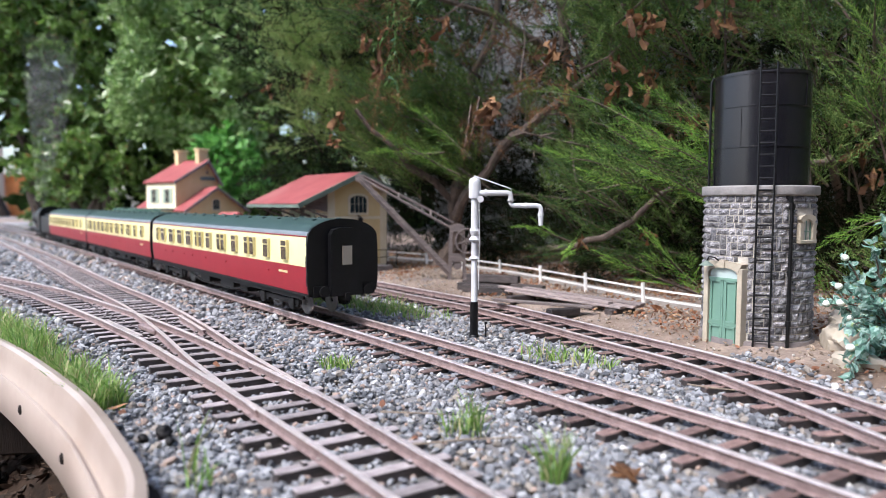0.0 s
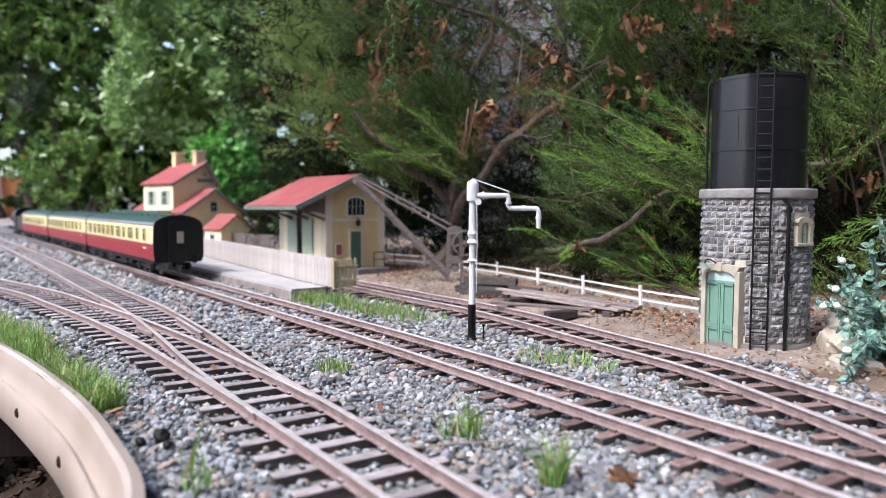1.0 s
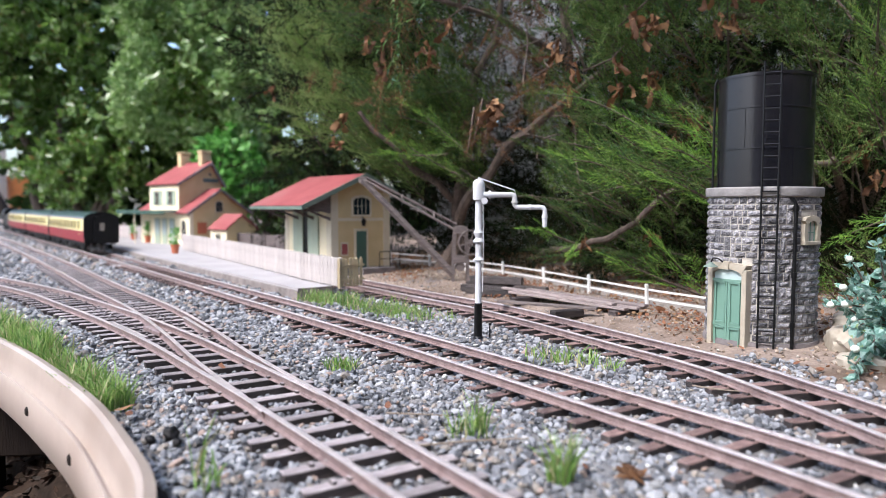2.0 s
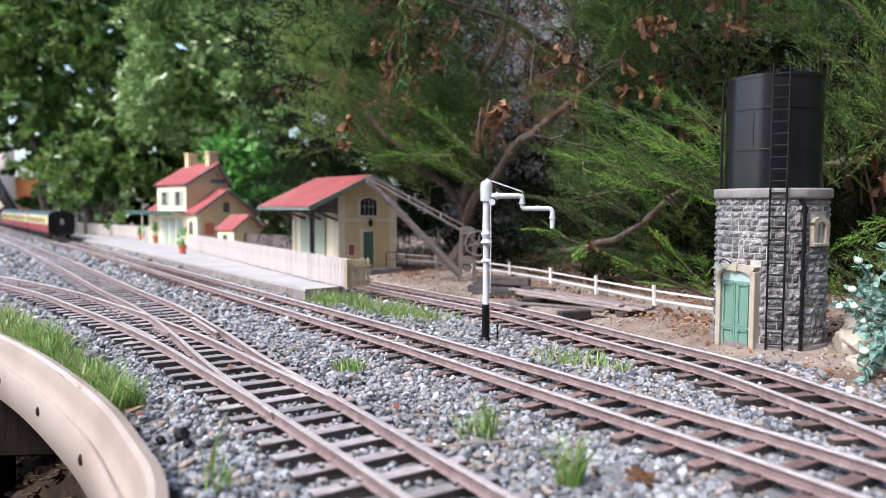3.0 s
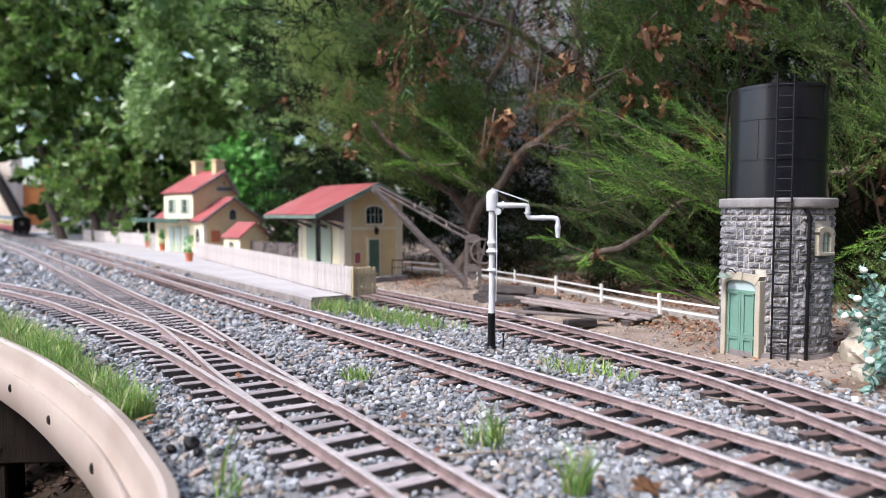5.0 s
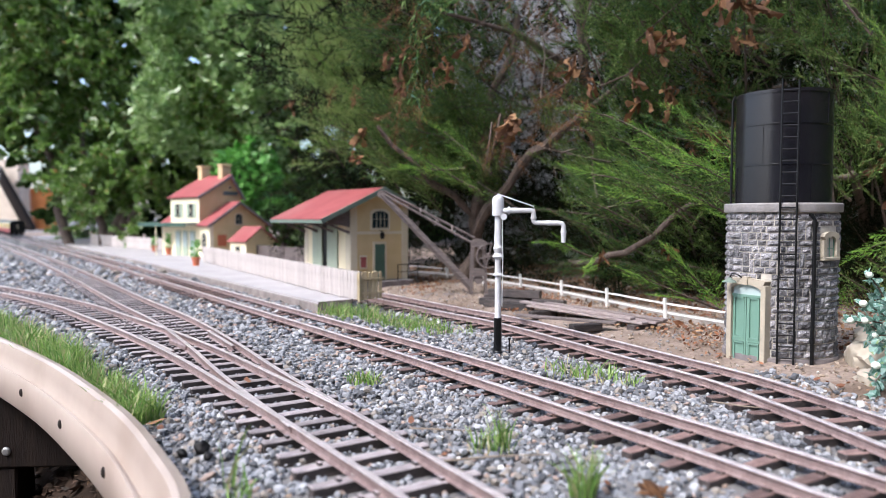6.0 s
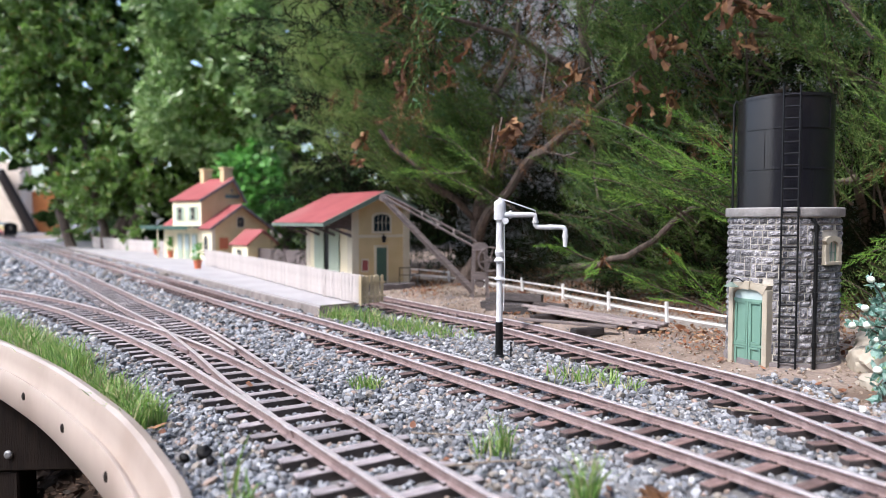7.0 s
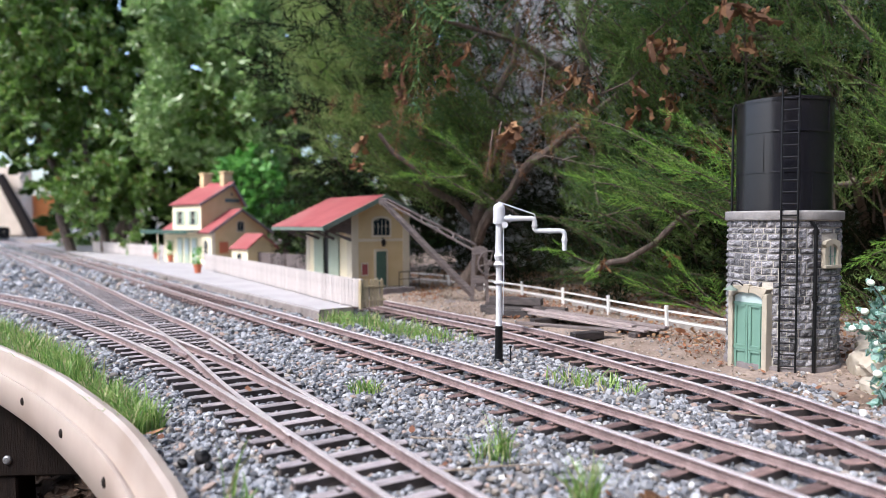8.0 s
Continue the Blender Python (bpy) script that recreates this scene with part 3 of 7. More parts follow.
def flakes(name, pts, size, material, label, category, seed, lift=0.002, curl=0.5, zf=ground_z, tilt=0.6):
    """Small dry leaves lying about: bent four-sided flakes."""
    rnd = np.random.default_rng(seed)
    V, F = [], []
    for i, (x, y) in enumerate(pts):
        s = size * rnd.lognormal(0, 0.35)
        v = np.array([(-1, 0, 0.25 * curl), (-0.3, 0.42, 0.0), (0.4, 0.35, 0.1), (1, 0, 0.3 * curl), (0.4, -0.35, 0.12), (-0.3, -0.42, 0.02)]) * s
        R = np.array(Euler((rnd.normal(0, tilt), rnd.normal(0, tilt * 0.8), rnd.uniform(0, 6.28))).to_matrix())
        v = v @ R.T + (x, y, zf(x, y) + lift + 0.3 * s)
        V.append(v)
        o = i * 6
        F += [(o, o + 1, o + 5), (o + 1, o + 2, o + 4, o + 5), (o + 2, o + 3, o + 4)]
    return solid(name, material, np.concatenate(V).tolist(), F, label, category, "stuff")


def litter_zone(x, y):
    r = right_of(SIDING, x, y)
    return abs(x) < 0.72 * y and r > 0.07 and math.hypot(x - 0.328, y - 0.66) > 0.055 and noise.noise((x * 9, y * 9, 5)) + min(r, 0.3) * 2.2 > 0.30


lit = fill(-0.1, 0.9, 0.5, 1.9, 0.0072, litter_zone, 31)
flakes("leaf_litter", lit, 0.0024, M_LITTER, "dry reddish-brown fallen leaves on the soil", "leaf litter", 32)
strays = [(0.002, 0.385), (0.18, 0.377), (-0.189, 0.448), (-0.182, 0.438), (0.061, 0.405), (0.085, 0.345), (-0.02, 0.45), (-0.16, 0.56), (-0.075, 0.33), (0.3, 0.40)]
flakes("fallen_leaves", strays, 0.0038, M_LITTER, "single dry orange-brown leaves on the ballast", "leaf", 33, 0.004, tilt=0.2)
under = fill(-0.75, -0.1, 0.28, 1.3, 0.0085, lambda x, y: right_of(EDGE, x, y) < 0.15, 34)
flakes("leaf_litter", under, 0.0062, M_SHADELITTER, "shade-darkened brown leaves and twigs on the soil under the deck", "leaf litter", 35, 0.002, zf=lambda x, y: under_z(x, y, right_of(EDGE, x, y)))


clump = [(0.106 + 0.012 * math.cos(k * 2.4) * (k / 26), 0.338 + 0.008 * math.sin(k * 2.4) * (k / 26)) for k in range(26)][:16]
flakes("leaf_clump", clump, 0.0042, M_DEAD, "clump of dry brown leaves lying on the ballast", "leaf litter", 36, 0.003)


def twig(pts, r, label):
    b = B()
    tube(b, [(x, y, ground_z(x, y) + z) for x, y, z in pts], [r, r * 0.9, r * 0.5], 6)
    return tagged(part("twig", b, M_TWIG, None), label, "twig", "fallen twigs")


twig([(-0.005, 0.372, 0.006), (0.03, 0.378, 0.007), (0.062, 0.382, 0.006)], 0.0007, "thin pale dry twig lying on the ballast")
twig([(-0.02, 0.432, 0.006), (0.0, 0.428, 0.007), (0.02, 0.43, 0.006)], 0.0006, "short straw-coloured twig lying on the ballast")
twig([(0.20, 0.50, 0.005), (0.215, 0.485, 0.006), (0.24, 0.478, 0.005)], 0.0006, "thin pale dry twig beside the siding")

# ---- grass ----
def tuft(bm, x, y, z, n, height, spread, rnd):
    for _ in range(n):
        a, r = rnd.uniform(0, 6.28), spread * math.sqrt(rnd.random())
        px, py = x + r * math.cos(a), y + r * math.sin(a)
        h, w = height * rnd.uniform(0.5, 1.1), rnd.uniform(0.00035, 0.0008)
        lean = rnd.uniform(0.05, 0.95) * h
        b = rnd.uniform(0, 6.28)
        c, s = math.cos(b), math.sin(b)
        q = rnd.uniform(0, 6.28)
        wx, wy = w * math.cos(q), w * math.sin(q)
        ring = []
        for u, k in ((0, 1), (0.5, 0.9), (0.85, 0.5)):
            cx, cy, cz = px + lean * u * u * c, py + lean * u * u * s, z + h * u
            ring.append((bm.verts.new((cx - wx * k, cy - wy * k, cz)), bm.verts.new((cx + wx * k, cy + wy * k, cz))))
        tip = bm.verts.new((px + lean * c, py + lean * s, z + h * (1 - 0.1 * lean / h)))
        for u, v in zip(ring, ring[1:]):
            bm.faces.new((u[0], u[1], v[1], v[0]))
        bm.faces.new((ring[-1][0], ring[-1][1], tip))


def grass(name, spots, label, category, seed, kind=""):
    rnd = random.Random(seed)
    b = B()
    for x, y, n, h, sp in spots:
        tuft(b, x, y, ground_z(x, y) - 0.001, n, h, sp, rnd)
    ob = part(name, b, M_GRASS, None)
    return tagged(ob, label, category, kind=kind)


grass("grass_tuft", [(0.071, 0.337, 60, 0.028, 0.006)], "upright green grass tuft growing in the ballast", "grass", 1)
grass("weed", [(0.030, 0.404, 60, 0.016, 0.013), (0.036, 0.412, 26, 0.030, 0.006)], "wispy green weed growing beside the main line", "weed", 2)
grass("grass_tuft", [(-0.068, 0.578, 70, 0.014, 0.013), (-0.06, 0.572, 40, 0.013, 0.01)], "low green grass tuft in the ballast", "grass", 3)
grass("weed", [(0.11, 0.60, 60, 0.018, 0.02), (0.135, 0.585, 60, 0.016, 0.018), (0.155, 0.57, 30, 0.014, 0.012)], "yellowish weeds growing beside the siding", "weed", 4)
grass("weed", [(-0.108, 0.345, 5, 0.035, 0.003), (-0.10, 0.33, 10, 0.018, 0.010)], "thin green weed stalks at the deck edge", "weed", 5)
rg = random.Random(9)
strip = [(-0.150 + 0.180 * u + rg.uniform(-0.018, 0.018), 0.985 - 0.18 * u + rg.uniform(-0.03, 0.03), 13, 0.011 + 0.014 * rg.random(), 0.012) for u in (rg.random() for _ in range(60))]
strip += [(-0.170 + 0.075 * u, 0.968 - 0.035 * u + rg.uniform(-0.008, 0.008), 18, 0.024, 0.011) for u in (rg.random() for _ in range(12))]
grass("grass_strip", strip, "strip of rough green grass at the platform end", "grass", 6, "stuff")
lawn = []
for _ in range(330):
    s = rg.uniform(0.28, 1.5)
    p = EDGE.side(s, 0.01 + rg.random() * min(0.06, max(0.016, 0.085 * (s - 0.16))))
    lawn.append((p[0], p[1], 24, 0.014 + 0.020 * max(0.0, 0.45 + noise.noise((p[0] * 22, p[1] * 22, 4))), 0.010))
grass("grass_verge", lawn, "bright green grass verge along the deck edging", "grass", 7, "stuff")


# ---- water tower ----
def arc_box(bm, r0, r1, a0, a1, z0, z1, seg=3):
    """A block curved about z, between two radii, two angles (degrees) and two heights."""
    rows = []
    for k in range(seg + 1):
        a = radians(a0 + (a1 - a0) * k / seg)
        rows.append([bm.verts.new((r * math.sin(a), -r * math.cos(a), z)) for r, z in ((r0, z0), (r1, z0), (r1, z1), (r0, z1))])
    for p, q in zip(rows, rows[1:]):
        for j in range(4):
            bm.faces.new((p[j], q[j], q[(j + 1) % 4], p[(j + 1) % 4]))
    bm.faces.new(rows[0])
    bm.faces.new(rows[-1][::-1])
    return bm


def tower_stone(bm, r, a0, a1, z0, z1, rnd):
    """A rough-faced stone: its face bulges and its edges are drawn in."""
    na, nz = max(2, int((a1 - a0) / 3.2)), 3
    g = []
    for i in range(na + 1):
        col = []
        for j in range(nz + 1):
            u, v = i / na, j / nz
            edge = i in (0, na) or j in (0, nz)
            rr = r + (0.0005 if edge else rnd.uniform(0.0013, 0.0024))
            a = radians(a0 + (a1 - a0) * u)
            col.append(bm.verts.new((rr * math.sin(a), -rr * math.cos(a), z0 + (z1 - z0) * v)))
        g.append(col)
    for i in range(na):
        for j in range(nz):
            bm.faces.new((g[i][j], g[i + 1][j], g[i + 1][j + 1], g[i][j + 1]))
    back = [[bm.verts.new((0.98 * r * c.co.x / math.hypot(c.co.x, c.co.y), 0.98 * r * c.co.y / math.hypot(c.co.x, c.co.y), c.co.z)) for c in (g[i][0], g[i][nz])] for i in range(na + 1)]
    for i in range(na):
        bm.faces.new((back[i][0], back[i + 1][0], g[i + 1][0], g[i][0]))
        bm.faces.new((g[i][nz], g[i + 1][nz], back[i + 1][1], back[i][1]))
    bm.faces.new([back[0][0]] + g[0] + [back[0][1]])
    bm.faces.new(([back[na][0]] + g[na] + [back[na][1]])[::-1])


def make_tower():
    t = thing("water_tower", pose(0.328, 0.660, -0.0145, rz=-26.45), "round grey stone water tower with green door and black iron tank", "water tower")
    R, top, RT = 0.0478, 0.1560, 0.0420
    b = B()
    lathe(b, [(0.0, 0.0), (R, 0.0), (R, top), (0.0, top)], 64)
    core = part("tower_wall", b, M_MORTAR, t, "grey stone masonry wall", True)
    b = B()
    lathe(b, [(0.0, -0.004), (0.0515, -0.004), (0.0520, 0.002), (0.0512, 0.0125), (0.0505, 0.0145), (R - 0.001, 0.015)], 64)
    part("plinth", b, M_PLINTH, t, "smooth brownish plinth", True)
    b = B()
    lathe(b, [(R - 0.001, top - 0.0085), (0.0510, top - 0.0085), (0.0516, top - 0.0075), (0.0516, top - 0.001), (0.0508, top), (0.02, top)], 64)
    part("coping", b, M_COPING, t, "flat stone coping ring", True)
    rnd = random.Random(4)

    def lay(lo, hi, z0, z1):
        if hi - lo < 2.2:
            return
        bm = B()
        tower_stone(bm, R, lo, hi, z0, z1, rnd)
        part("stone", bm, M_TSTONE, core)

    def openings(lo, hi, z0, z1):
        """What is left of a stone beside the door and the window."""
        for a, c, low, high in ((-58.0, -10.0, 0.0, 0.0850), (41.0, 69.0, 0.1040, 0.1295)):
            if lo < c and hi > a and z0 < high and z1 > low:
                return [(lo, min(hi, a - 0.4)), (max(lo, c + 0.4), hi)]
        return [(lo, hi)]

    z, zt = 0.0155, top - 0.0090
    heights = []
    while sum(heights) < zt - z - 0.004:
        heights.append(rnd.choice((0.0054, 0.0062, 0.0068, 0.0078)))
    heights = [h * (zt - z) / sum(heights) for h in heights]
    taken = []
    for c, hc in enumerate(heights):
        z0 = z + sum(heights[:c])
        blocked, taken = taken, []
        a = -180.0
        while a < 179:
            hit = [q for q in blocked if q[0] <= a + 0.1 < q[1]]
            if hit:
                a = hit[0][1]
                continue
            stop = min([q[0] for q in blocked if q[0] > a] + [180.0])
            w = rnd.choice((5.5, 7, 8.5, 10, 12, 15, 18))
            if stop - a - w < 5:
                w = stop - a
            z1 = z0 + hc
            if w < 11 and rnd.random() < 0.22 and c + 1 < len(heights):
                z1 += heights[c + 1]
                taken.append((a, a + w))
            for lo, hi in openings(a + 0.55, a + w - 0.55, z0, z1):
                lay(lo, hi, z0 + 0.0005, z1 - 0.0005)
            a += w
    # door: a flat doorcase standing proud of the curve
    D = pose(0, 0, 0, rz=-33.5) @ Matrix.Translation((0, -R - 0.0035, 0)) @ Matrix.Diagonal((1, 1, 1.09, 1))
    door = B()
    box(door, -0.0155, 0.0155, 0.0022, 0.0100, 0.006, 0.0655, D)
    dl = part("door", door, M_DOORGREEN, t, "sage green panelled double door")
    for sx in (-1, 1):
        b = B()
        for z0, z1 in ((0.0075, 0.0225), (0.0285, 0.0615)):
            x0, x1 = sorted((sx * 0.0022, sx * 0.0132))
            box(b, x0, x0 + 0.0012, 0.0008, 0.0024, z0 - 0.0012, z1 + 0.0012, D)
            box(b, x1 - 0.0012, x1, 0.0008, 0.0024, z0 - 0.0012, z1 + 0.0012, D)
            box(b, x0, x1, 0.0008, 0.0024, z1, z1 + 0.0016, D)
            box(b, x0, x1, 0.0008, 0.0024, z0 - 0.0016, z0, D)
        box(b, *sorted((sx * 0.0006, sx * 0.0152)), 0.0012, 0.0024, 0.0245, 0.0268, D)
        box(b, *sorted((sx * 0.0003, sx * 0.0020)), 0.0010, 0.0024, 0.006, 0.0632, D)
        part("door_leaf", b, M_DOORGREEN, dl)
    b = B()
    arch = [(-0.0145, 0.0640)] + [(0.0145 * math.sin(radians(a)), 0.0690 + 0.0050 * math.cos(radians(a))) for a in range(-90, 91, 15)] + [(0.0145, 0.0640)]
    prism(b, arch, 0.002, D @ pose(0, 0.0016, 0))
    part("fanlight", b, M_FANLIGHT, dl, "pale frosted fanlight above the door")
    b = B()
    box(b, -0.0152, 0.0152, 0.0006, 0.003, 0.0630, 0.0652, D)
    part("transom", b, M_DOORGREEN, dl)
    case = B()
    for sx in (-1, 1):
        box(case, *sorted((sx * 0.0152, sx * 0.0202)), -0.0008, 0.012, 0.003, 0.074, D, 0.0005)
    arc = [(0.0152 * math.sin(radians(a)), 0.0690 + 0.005 * math.cos(radians(a))) for a in range(-90, 91, 15)]
    for p, q in zip(arc, arc[1:]):
        prism(case, [p, q, (q[0] * 1.329, 0.0795 - 8.0 * q[0] ** 2), (p[0] * 1.329, 0.0795 - 8.0 * p[0] ** 2)], 0.0125, D @ pose(0, -0.0012, 0))
    part("doorcase", case, M_SURROUND, t, "buff arched door surround")
    b = B()
    prism(b, [(-0.0022, 0.0735), (0.0022, 0.0735), (0.003, 0.0805), (-0.003, 0.0805)], 0.006, D @ pose(0, -0.0022, 0))
    part("keystone", b, M_SURROUND, t)
    b = B()
    box(b, -0.0205, 0.0205, -0.003, 0.01, 0.002, 0.006, D, 0.0005)
    part("doorstep", b, M_GUTTER, t, "bluish grey doorstep")
    b = B()
    tube(b, [D @ Vector(p) for p in ((-0.004, 0, 0.079), (-0.006, -0.005, 0.0825), (-0.0095, -0.008, 0.083), (-0.0115, -0.0085, 0.079))], 0.0007, 6)
    part("lamp_bracket", b, M_BLACK, t)
    b = B()
    tube(b, [D @ Vector(p) for p in ((-0.0115, -0.0085, 0.0795), (-0.0115, -0.0085, 0.0775), (-0.0115, -0.0085, 0.0755))], [0.0012, 0.0035, 0.0068], 14)
    part("lamp_shade", b, M_BARGE, t, "grey-green enamel lamp shade over the door")
    # window
    W = pose(0, 0, 0, rz=55) @ Matrix.Translation((0, -R - 0.0026, 0.0060))
    wf = B()
    box(wf, -0.0118, 0.0118, -0.0006, 0.008, 0.0980, 0.1010, W, 0.0004)
    wf = part("window_surround", wf, M_SURROUND, t, "buff arched window surround")
    for sx in (-1, 1):
        b = B()
        box(b, *sorted((sx * 0.0070, sx * 0.0118)), 0.0, 0.008, 0.1010, 0.1165, W)
        part("jamb", b, M_SURROUND, wf)
    arc = [(0.0070 * math.sin(radians(a)), 0.1150 + 0.0048 * math.cos(radians(a))) for a in range(90, -91, -36)]
    for p, q in zip(arc, arc[1:]):
        b = B()
        prism(b, [p, (p[0] * 1.69, min(0.1240, p[1] + 0.0045)), (q[0] * 1.69, min(0.1240, q[1] + 0.0045)), q], 0.008, W)
        part("arch_stone", b, M_SURROUND, wf)
    b = B()
    prism(b, [(-0.0074, 0.1), (0.0074, 0.1), (0.0074, 0.1155), (0, 0.1205), (-0.0074, 0.1155)], 0.001, W @ pose(0, 0.0035, 0))
    part("pane", b, M_DARKGLASS, wf)
    b = B()
    for x in (-0.0064, 0.0, 0.0064):
        box(b, x - 0.0004, x + 0.0004, 0.0022, 0.0036, 0.101, 0.1185, W)
    box(b, -0.0068, 0.0068, 0.0025, 0.0036, 0.1085, 0.1091, W)
    part("glazing_bars", b, M_DOORGREEN, wf)
    # tank
    b = B()
    zb, zt = top, 0.259
    lathe(b, [(0.0, zb), (RT, zb), (RT, zt), (RT - 0.0015, zt), (RT - 0.0015, zt - 0.008), (0, zt - 0.008)], 72)
    tank = part("tank", b, M_TANK, t, "black iron tank", True)
    for z0 in (zb + 0.0345, zb + 0.0715):
        b = B()
        lathe(b, [(RT, z0), (RT + 0.0007, z0 + 0.0003), (RT + 0.0007, z0 + 0.0012), (RT, z0 + 0.0015)], 72)
        part("seam", b, M_TANK, tank, smooth=True)
    b = B()
    lathe(b, [(RT - 0.001, zt - 0.003), (RT + 0.0007, zt - 0.0028), (RT + 0.0007, zt + 0.0003), (RT - 0.001, zt + 0.0004)], 72)
    part("rim", b, M_TANK, tank, smooth=True)
    for a, z0, z1 in ((-24, zb + 0.036, zb + 0.0715), (34, zb, zb + 0.0345), (60, zb + 0.073, zt - 0.003), (-70, zb, zb + 0.0345)):
        b = B()
        arc_box(b, RT - 0.0005, RT + 0.0006, a - 0.7, a + 0.7, z0, z1, 1)
        part("seam", b, M_TANK, tank)
    # ladder
    L = pose(0, 0, 0, rz=5.6)
    ladder = B()
    for x in (-0.0066, 0.0068):
        path = [L @ Vector((x, -R - 0.0052, 0.0)), L @ Vector((x, -R - 0.0052, top + 0.003)), L @ Vector((x, -R - 0.0046, zt + (0.007 if x < 0 else 0.005)))]
        tube(ladder, path, 0.0010, 6)
    lad = part("ladder", ladder, M_BLACK, t, "thin black iron ladder")
    rung = B()
    tube(rung, [(-0.0066, 0, 0), (0.0068, 0, 0)], 0.0008, 5)
    first = None
    for k in range(25):
        z0 = 0.006 + k * 0.0104
        y0 = -R - 0.0052 if z0 < top + 0.004 else -R - 0.0049
        m = L @ Matrix.Translation((0, y0, z0))
        if first is None:
            first = part("rung", rung, M_BLACK, lad)
            first.matrix_basis = m
        else:
            share("rung", first.data, lad, m)
    # downpipe
    P = pose(0, 0, 0, rz=31)
    b = B()
    tube(b, [P @ Vector(p) for p in ((-0.003, -R + 0.002, top - 0.011), (-0.002, -R - 0.003, top - 0.0115), (0, -R - 0.0042, top - 0.016), (0, -R - 0.0042, 0.0))], 0.0017, 10)
    pipe = part("downpipe", b, M_BLACK, t, "black downpipe")
    for z0 in (0.03, 0.075, top - 0.022):
        b = B()
        tube(b, [P @ Vector((0, -R - 0.0042, z0)), P @ Vector((0, -R - 0.0042, z0 + 0.005))], 0.0024, 10)
        part("pipe_collar", b, M_BLACK, pipe)
    # overflow pipe on the far shoulder of the tank
    Q = pose(0, 0, 0, rz=-86)
    b = B()
    tube(b, [Q @ Vector(p) for p in ((0, -RT + 0.003, zt - 0.001), (0, -RT - 0.0015, zt + 0.0015), (0, -RT - 0.0032, zt - 0.003), (0, -RT - 0.0032, top))], 0.0012, 8)
    part("overflow_pipe", b, M_BLACK, t, "thin black overflow pipe")
    b = B()
    bmesh.ops.create_icosphere(b, subdivisions=1, radius=0.0008, matrix=pose(0, 0, 0, rz=-30) @ Matrix.Translation((0, -RT, zt - 0.0155)))
    part("rivet", b, M_TANK, tank)


make_tower()


# ---- white water crane beside the track ----
def make_water_crane():
    t = thing("water_crane", pose(0.058, 0.700, -0.0105) @ Matrix.Diagonal((1, 1, 1.045, 1)), "white painted water crane column with black foot and swan arm", "water crane")
    b = B()
    lathe(b, [(0, 0), (0.0052, 0), (0.0050, 0.001), (0.0042, 0.002), (0.0040, 0.034), (0.0036, 0.0345), (0, 0.0345)], 20)
    part("foot", b, M_BLACK, t, "black painted foot", True)
    b = B()
    lathe(b, [(0.0035, 0.0345), (0.0032, 0.036), (0.0030, 0.075), (0.0046, 0.0755), (0.0056, 0.0765), (0.0046, 0.0775), (0.0032, 0.079), (0.0031, 0.0925), (0.0048, 0.093), (0.0060, 0.0945), (0.0048, 0.096), (0.0034, 0.098),
              (0.0046, 0.1015), (0.0052, 0.103), (0.0044, 0.1045), (0.0036, 0.106), (0.0038, 0.112), (0.0034, 0.125), (0.0034, 0.134), (0.0058, 0.1345), (0.0060, 0.136), (0.0060, 0.149), (0.0056, 0.1515), (0.0040, 0.1535), (0.0012, 0.1545), (0.001, 0.156), (0, 0.1562)], 24)
    part("column", b, M_WHITE, t, "", True)
    a = pose(0, 0, 0, rz=-8)
    b = B()
    tube(b, [a @ Vector(p) for p in ((0.0, -0.001, 0.1395), (0.010, -0.001, 0.1395), (0.033, -0.001, 0.1395), (0.0355, -0.001, 0.1385), (0.036, -0.001, 0.136), (0.036, -0.001, 0.131))], [0.0026, 0.0028, 0.0025, 0.0025, 0.0025, 0.0026], 14)
    part("upper_arm", b, M_WHITE, t, "", True)
    b = B()
    tube(b, [a @ Vector(p) for p in ((0.036, -0.001, 0.1335), (0.036, -0.001, 0.1295), (0.0375, -0.001, 0.1278), (0.040, -0.001, 0.1275), (0.061, -0.001, 0.1275), (0.0645, -0.001, 0.127), (0.066, -0.001, 0.1245), (0.066, -0.001, 0.120))], 0.0023, 14)
    part("lower_arm", b, M_WHITE, t, "", True)
    for p, q, r in (((0.036, -0.001, 0.1318), (0.036, -0.001, 0.1332), 0.0036), ((0.010, -0.001, 0.1395), (0.0118, -0.001, 0.1395), 0.0040), ((0.050, -0.001, 0.1275), (0.0525, -0.001, 0.1275), 0.0029), ((0.066, -0.001, 0.1175), (0.066, -0.001, 0.1195), 0.0032)):
        b = B()
        tube(b, [a @ Vector(p), a @ Vector(q)], r, 14)
        part("flange", b, M_WHITE, t)
    b = B()
    tube(b, [a @ Vector((0.066, -0.001, 0.121)), a @ Vector((0.066, -0.001, 0.1085))], [0.0028, 0.0021], 12)
    part("nozzle", b, M_WHITE, t)
    b = B()
    tube(b, [a @ Vector((0.0, -0.001, 0.1555)), a @ Vector((0.036, -0.001, 0.1435)), a @ Vector((0.037, -0.001, 0.1375))], 0.0007, 6)
    part("stay_rod", b, M_WHITE, t)
    b = B()
    tube(b, [a @ Vector((0.0045, -0.004, 0.135)), a @ Vector((0.0052, -0.0045, 0.095)), a @ Vector((0.0045, -0.004, 0.046))], 0.0005, 6)
    part("chain_rod", b, M_WHITE, t)
    b = B()
    lathe(b, [(0, 0), (0.0032, 0), (0.0032, 0.0022), (0, 0.0022)], 14)
    bmesh.ops.transform(b, matrix=a @ pose(0.0062, -0.006, 0.1335, rx=90), verts=b.verts)
    part("valve_wheel", b, M_WHITE, t)
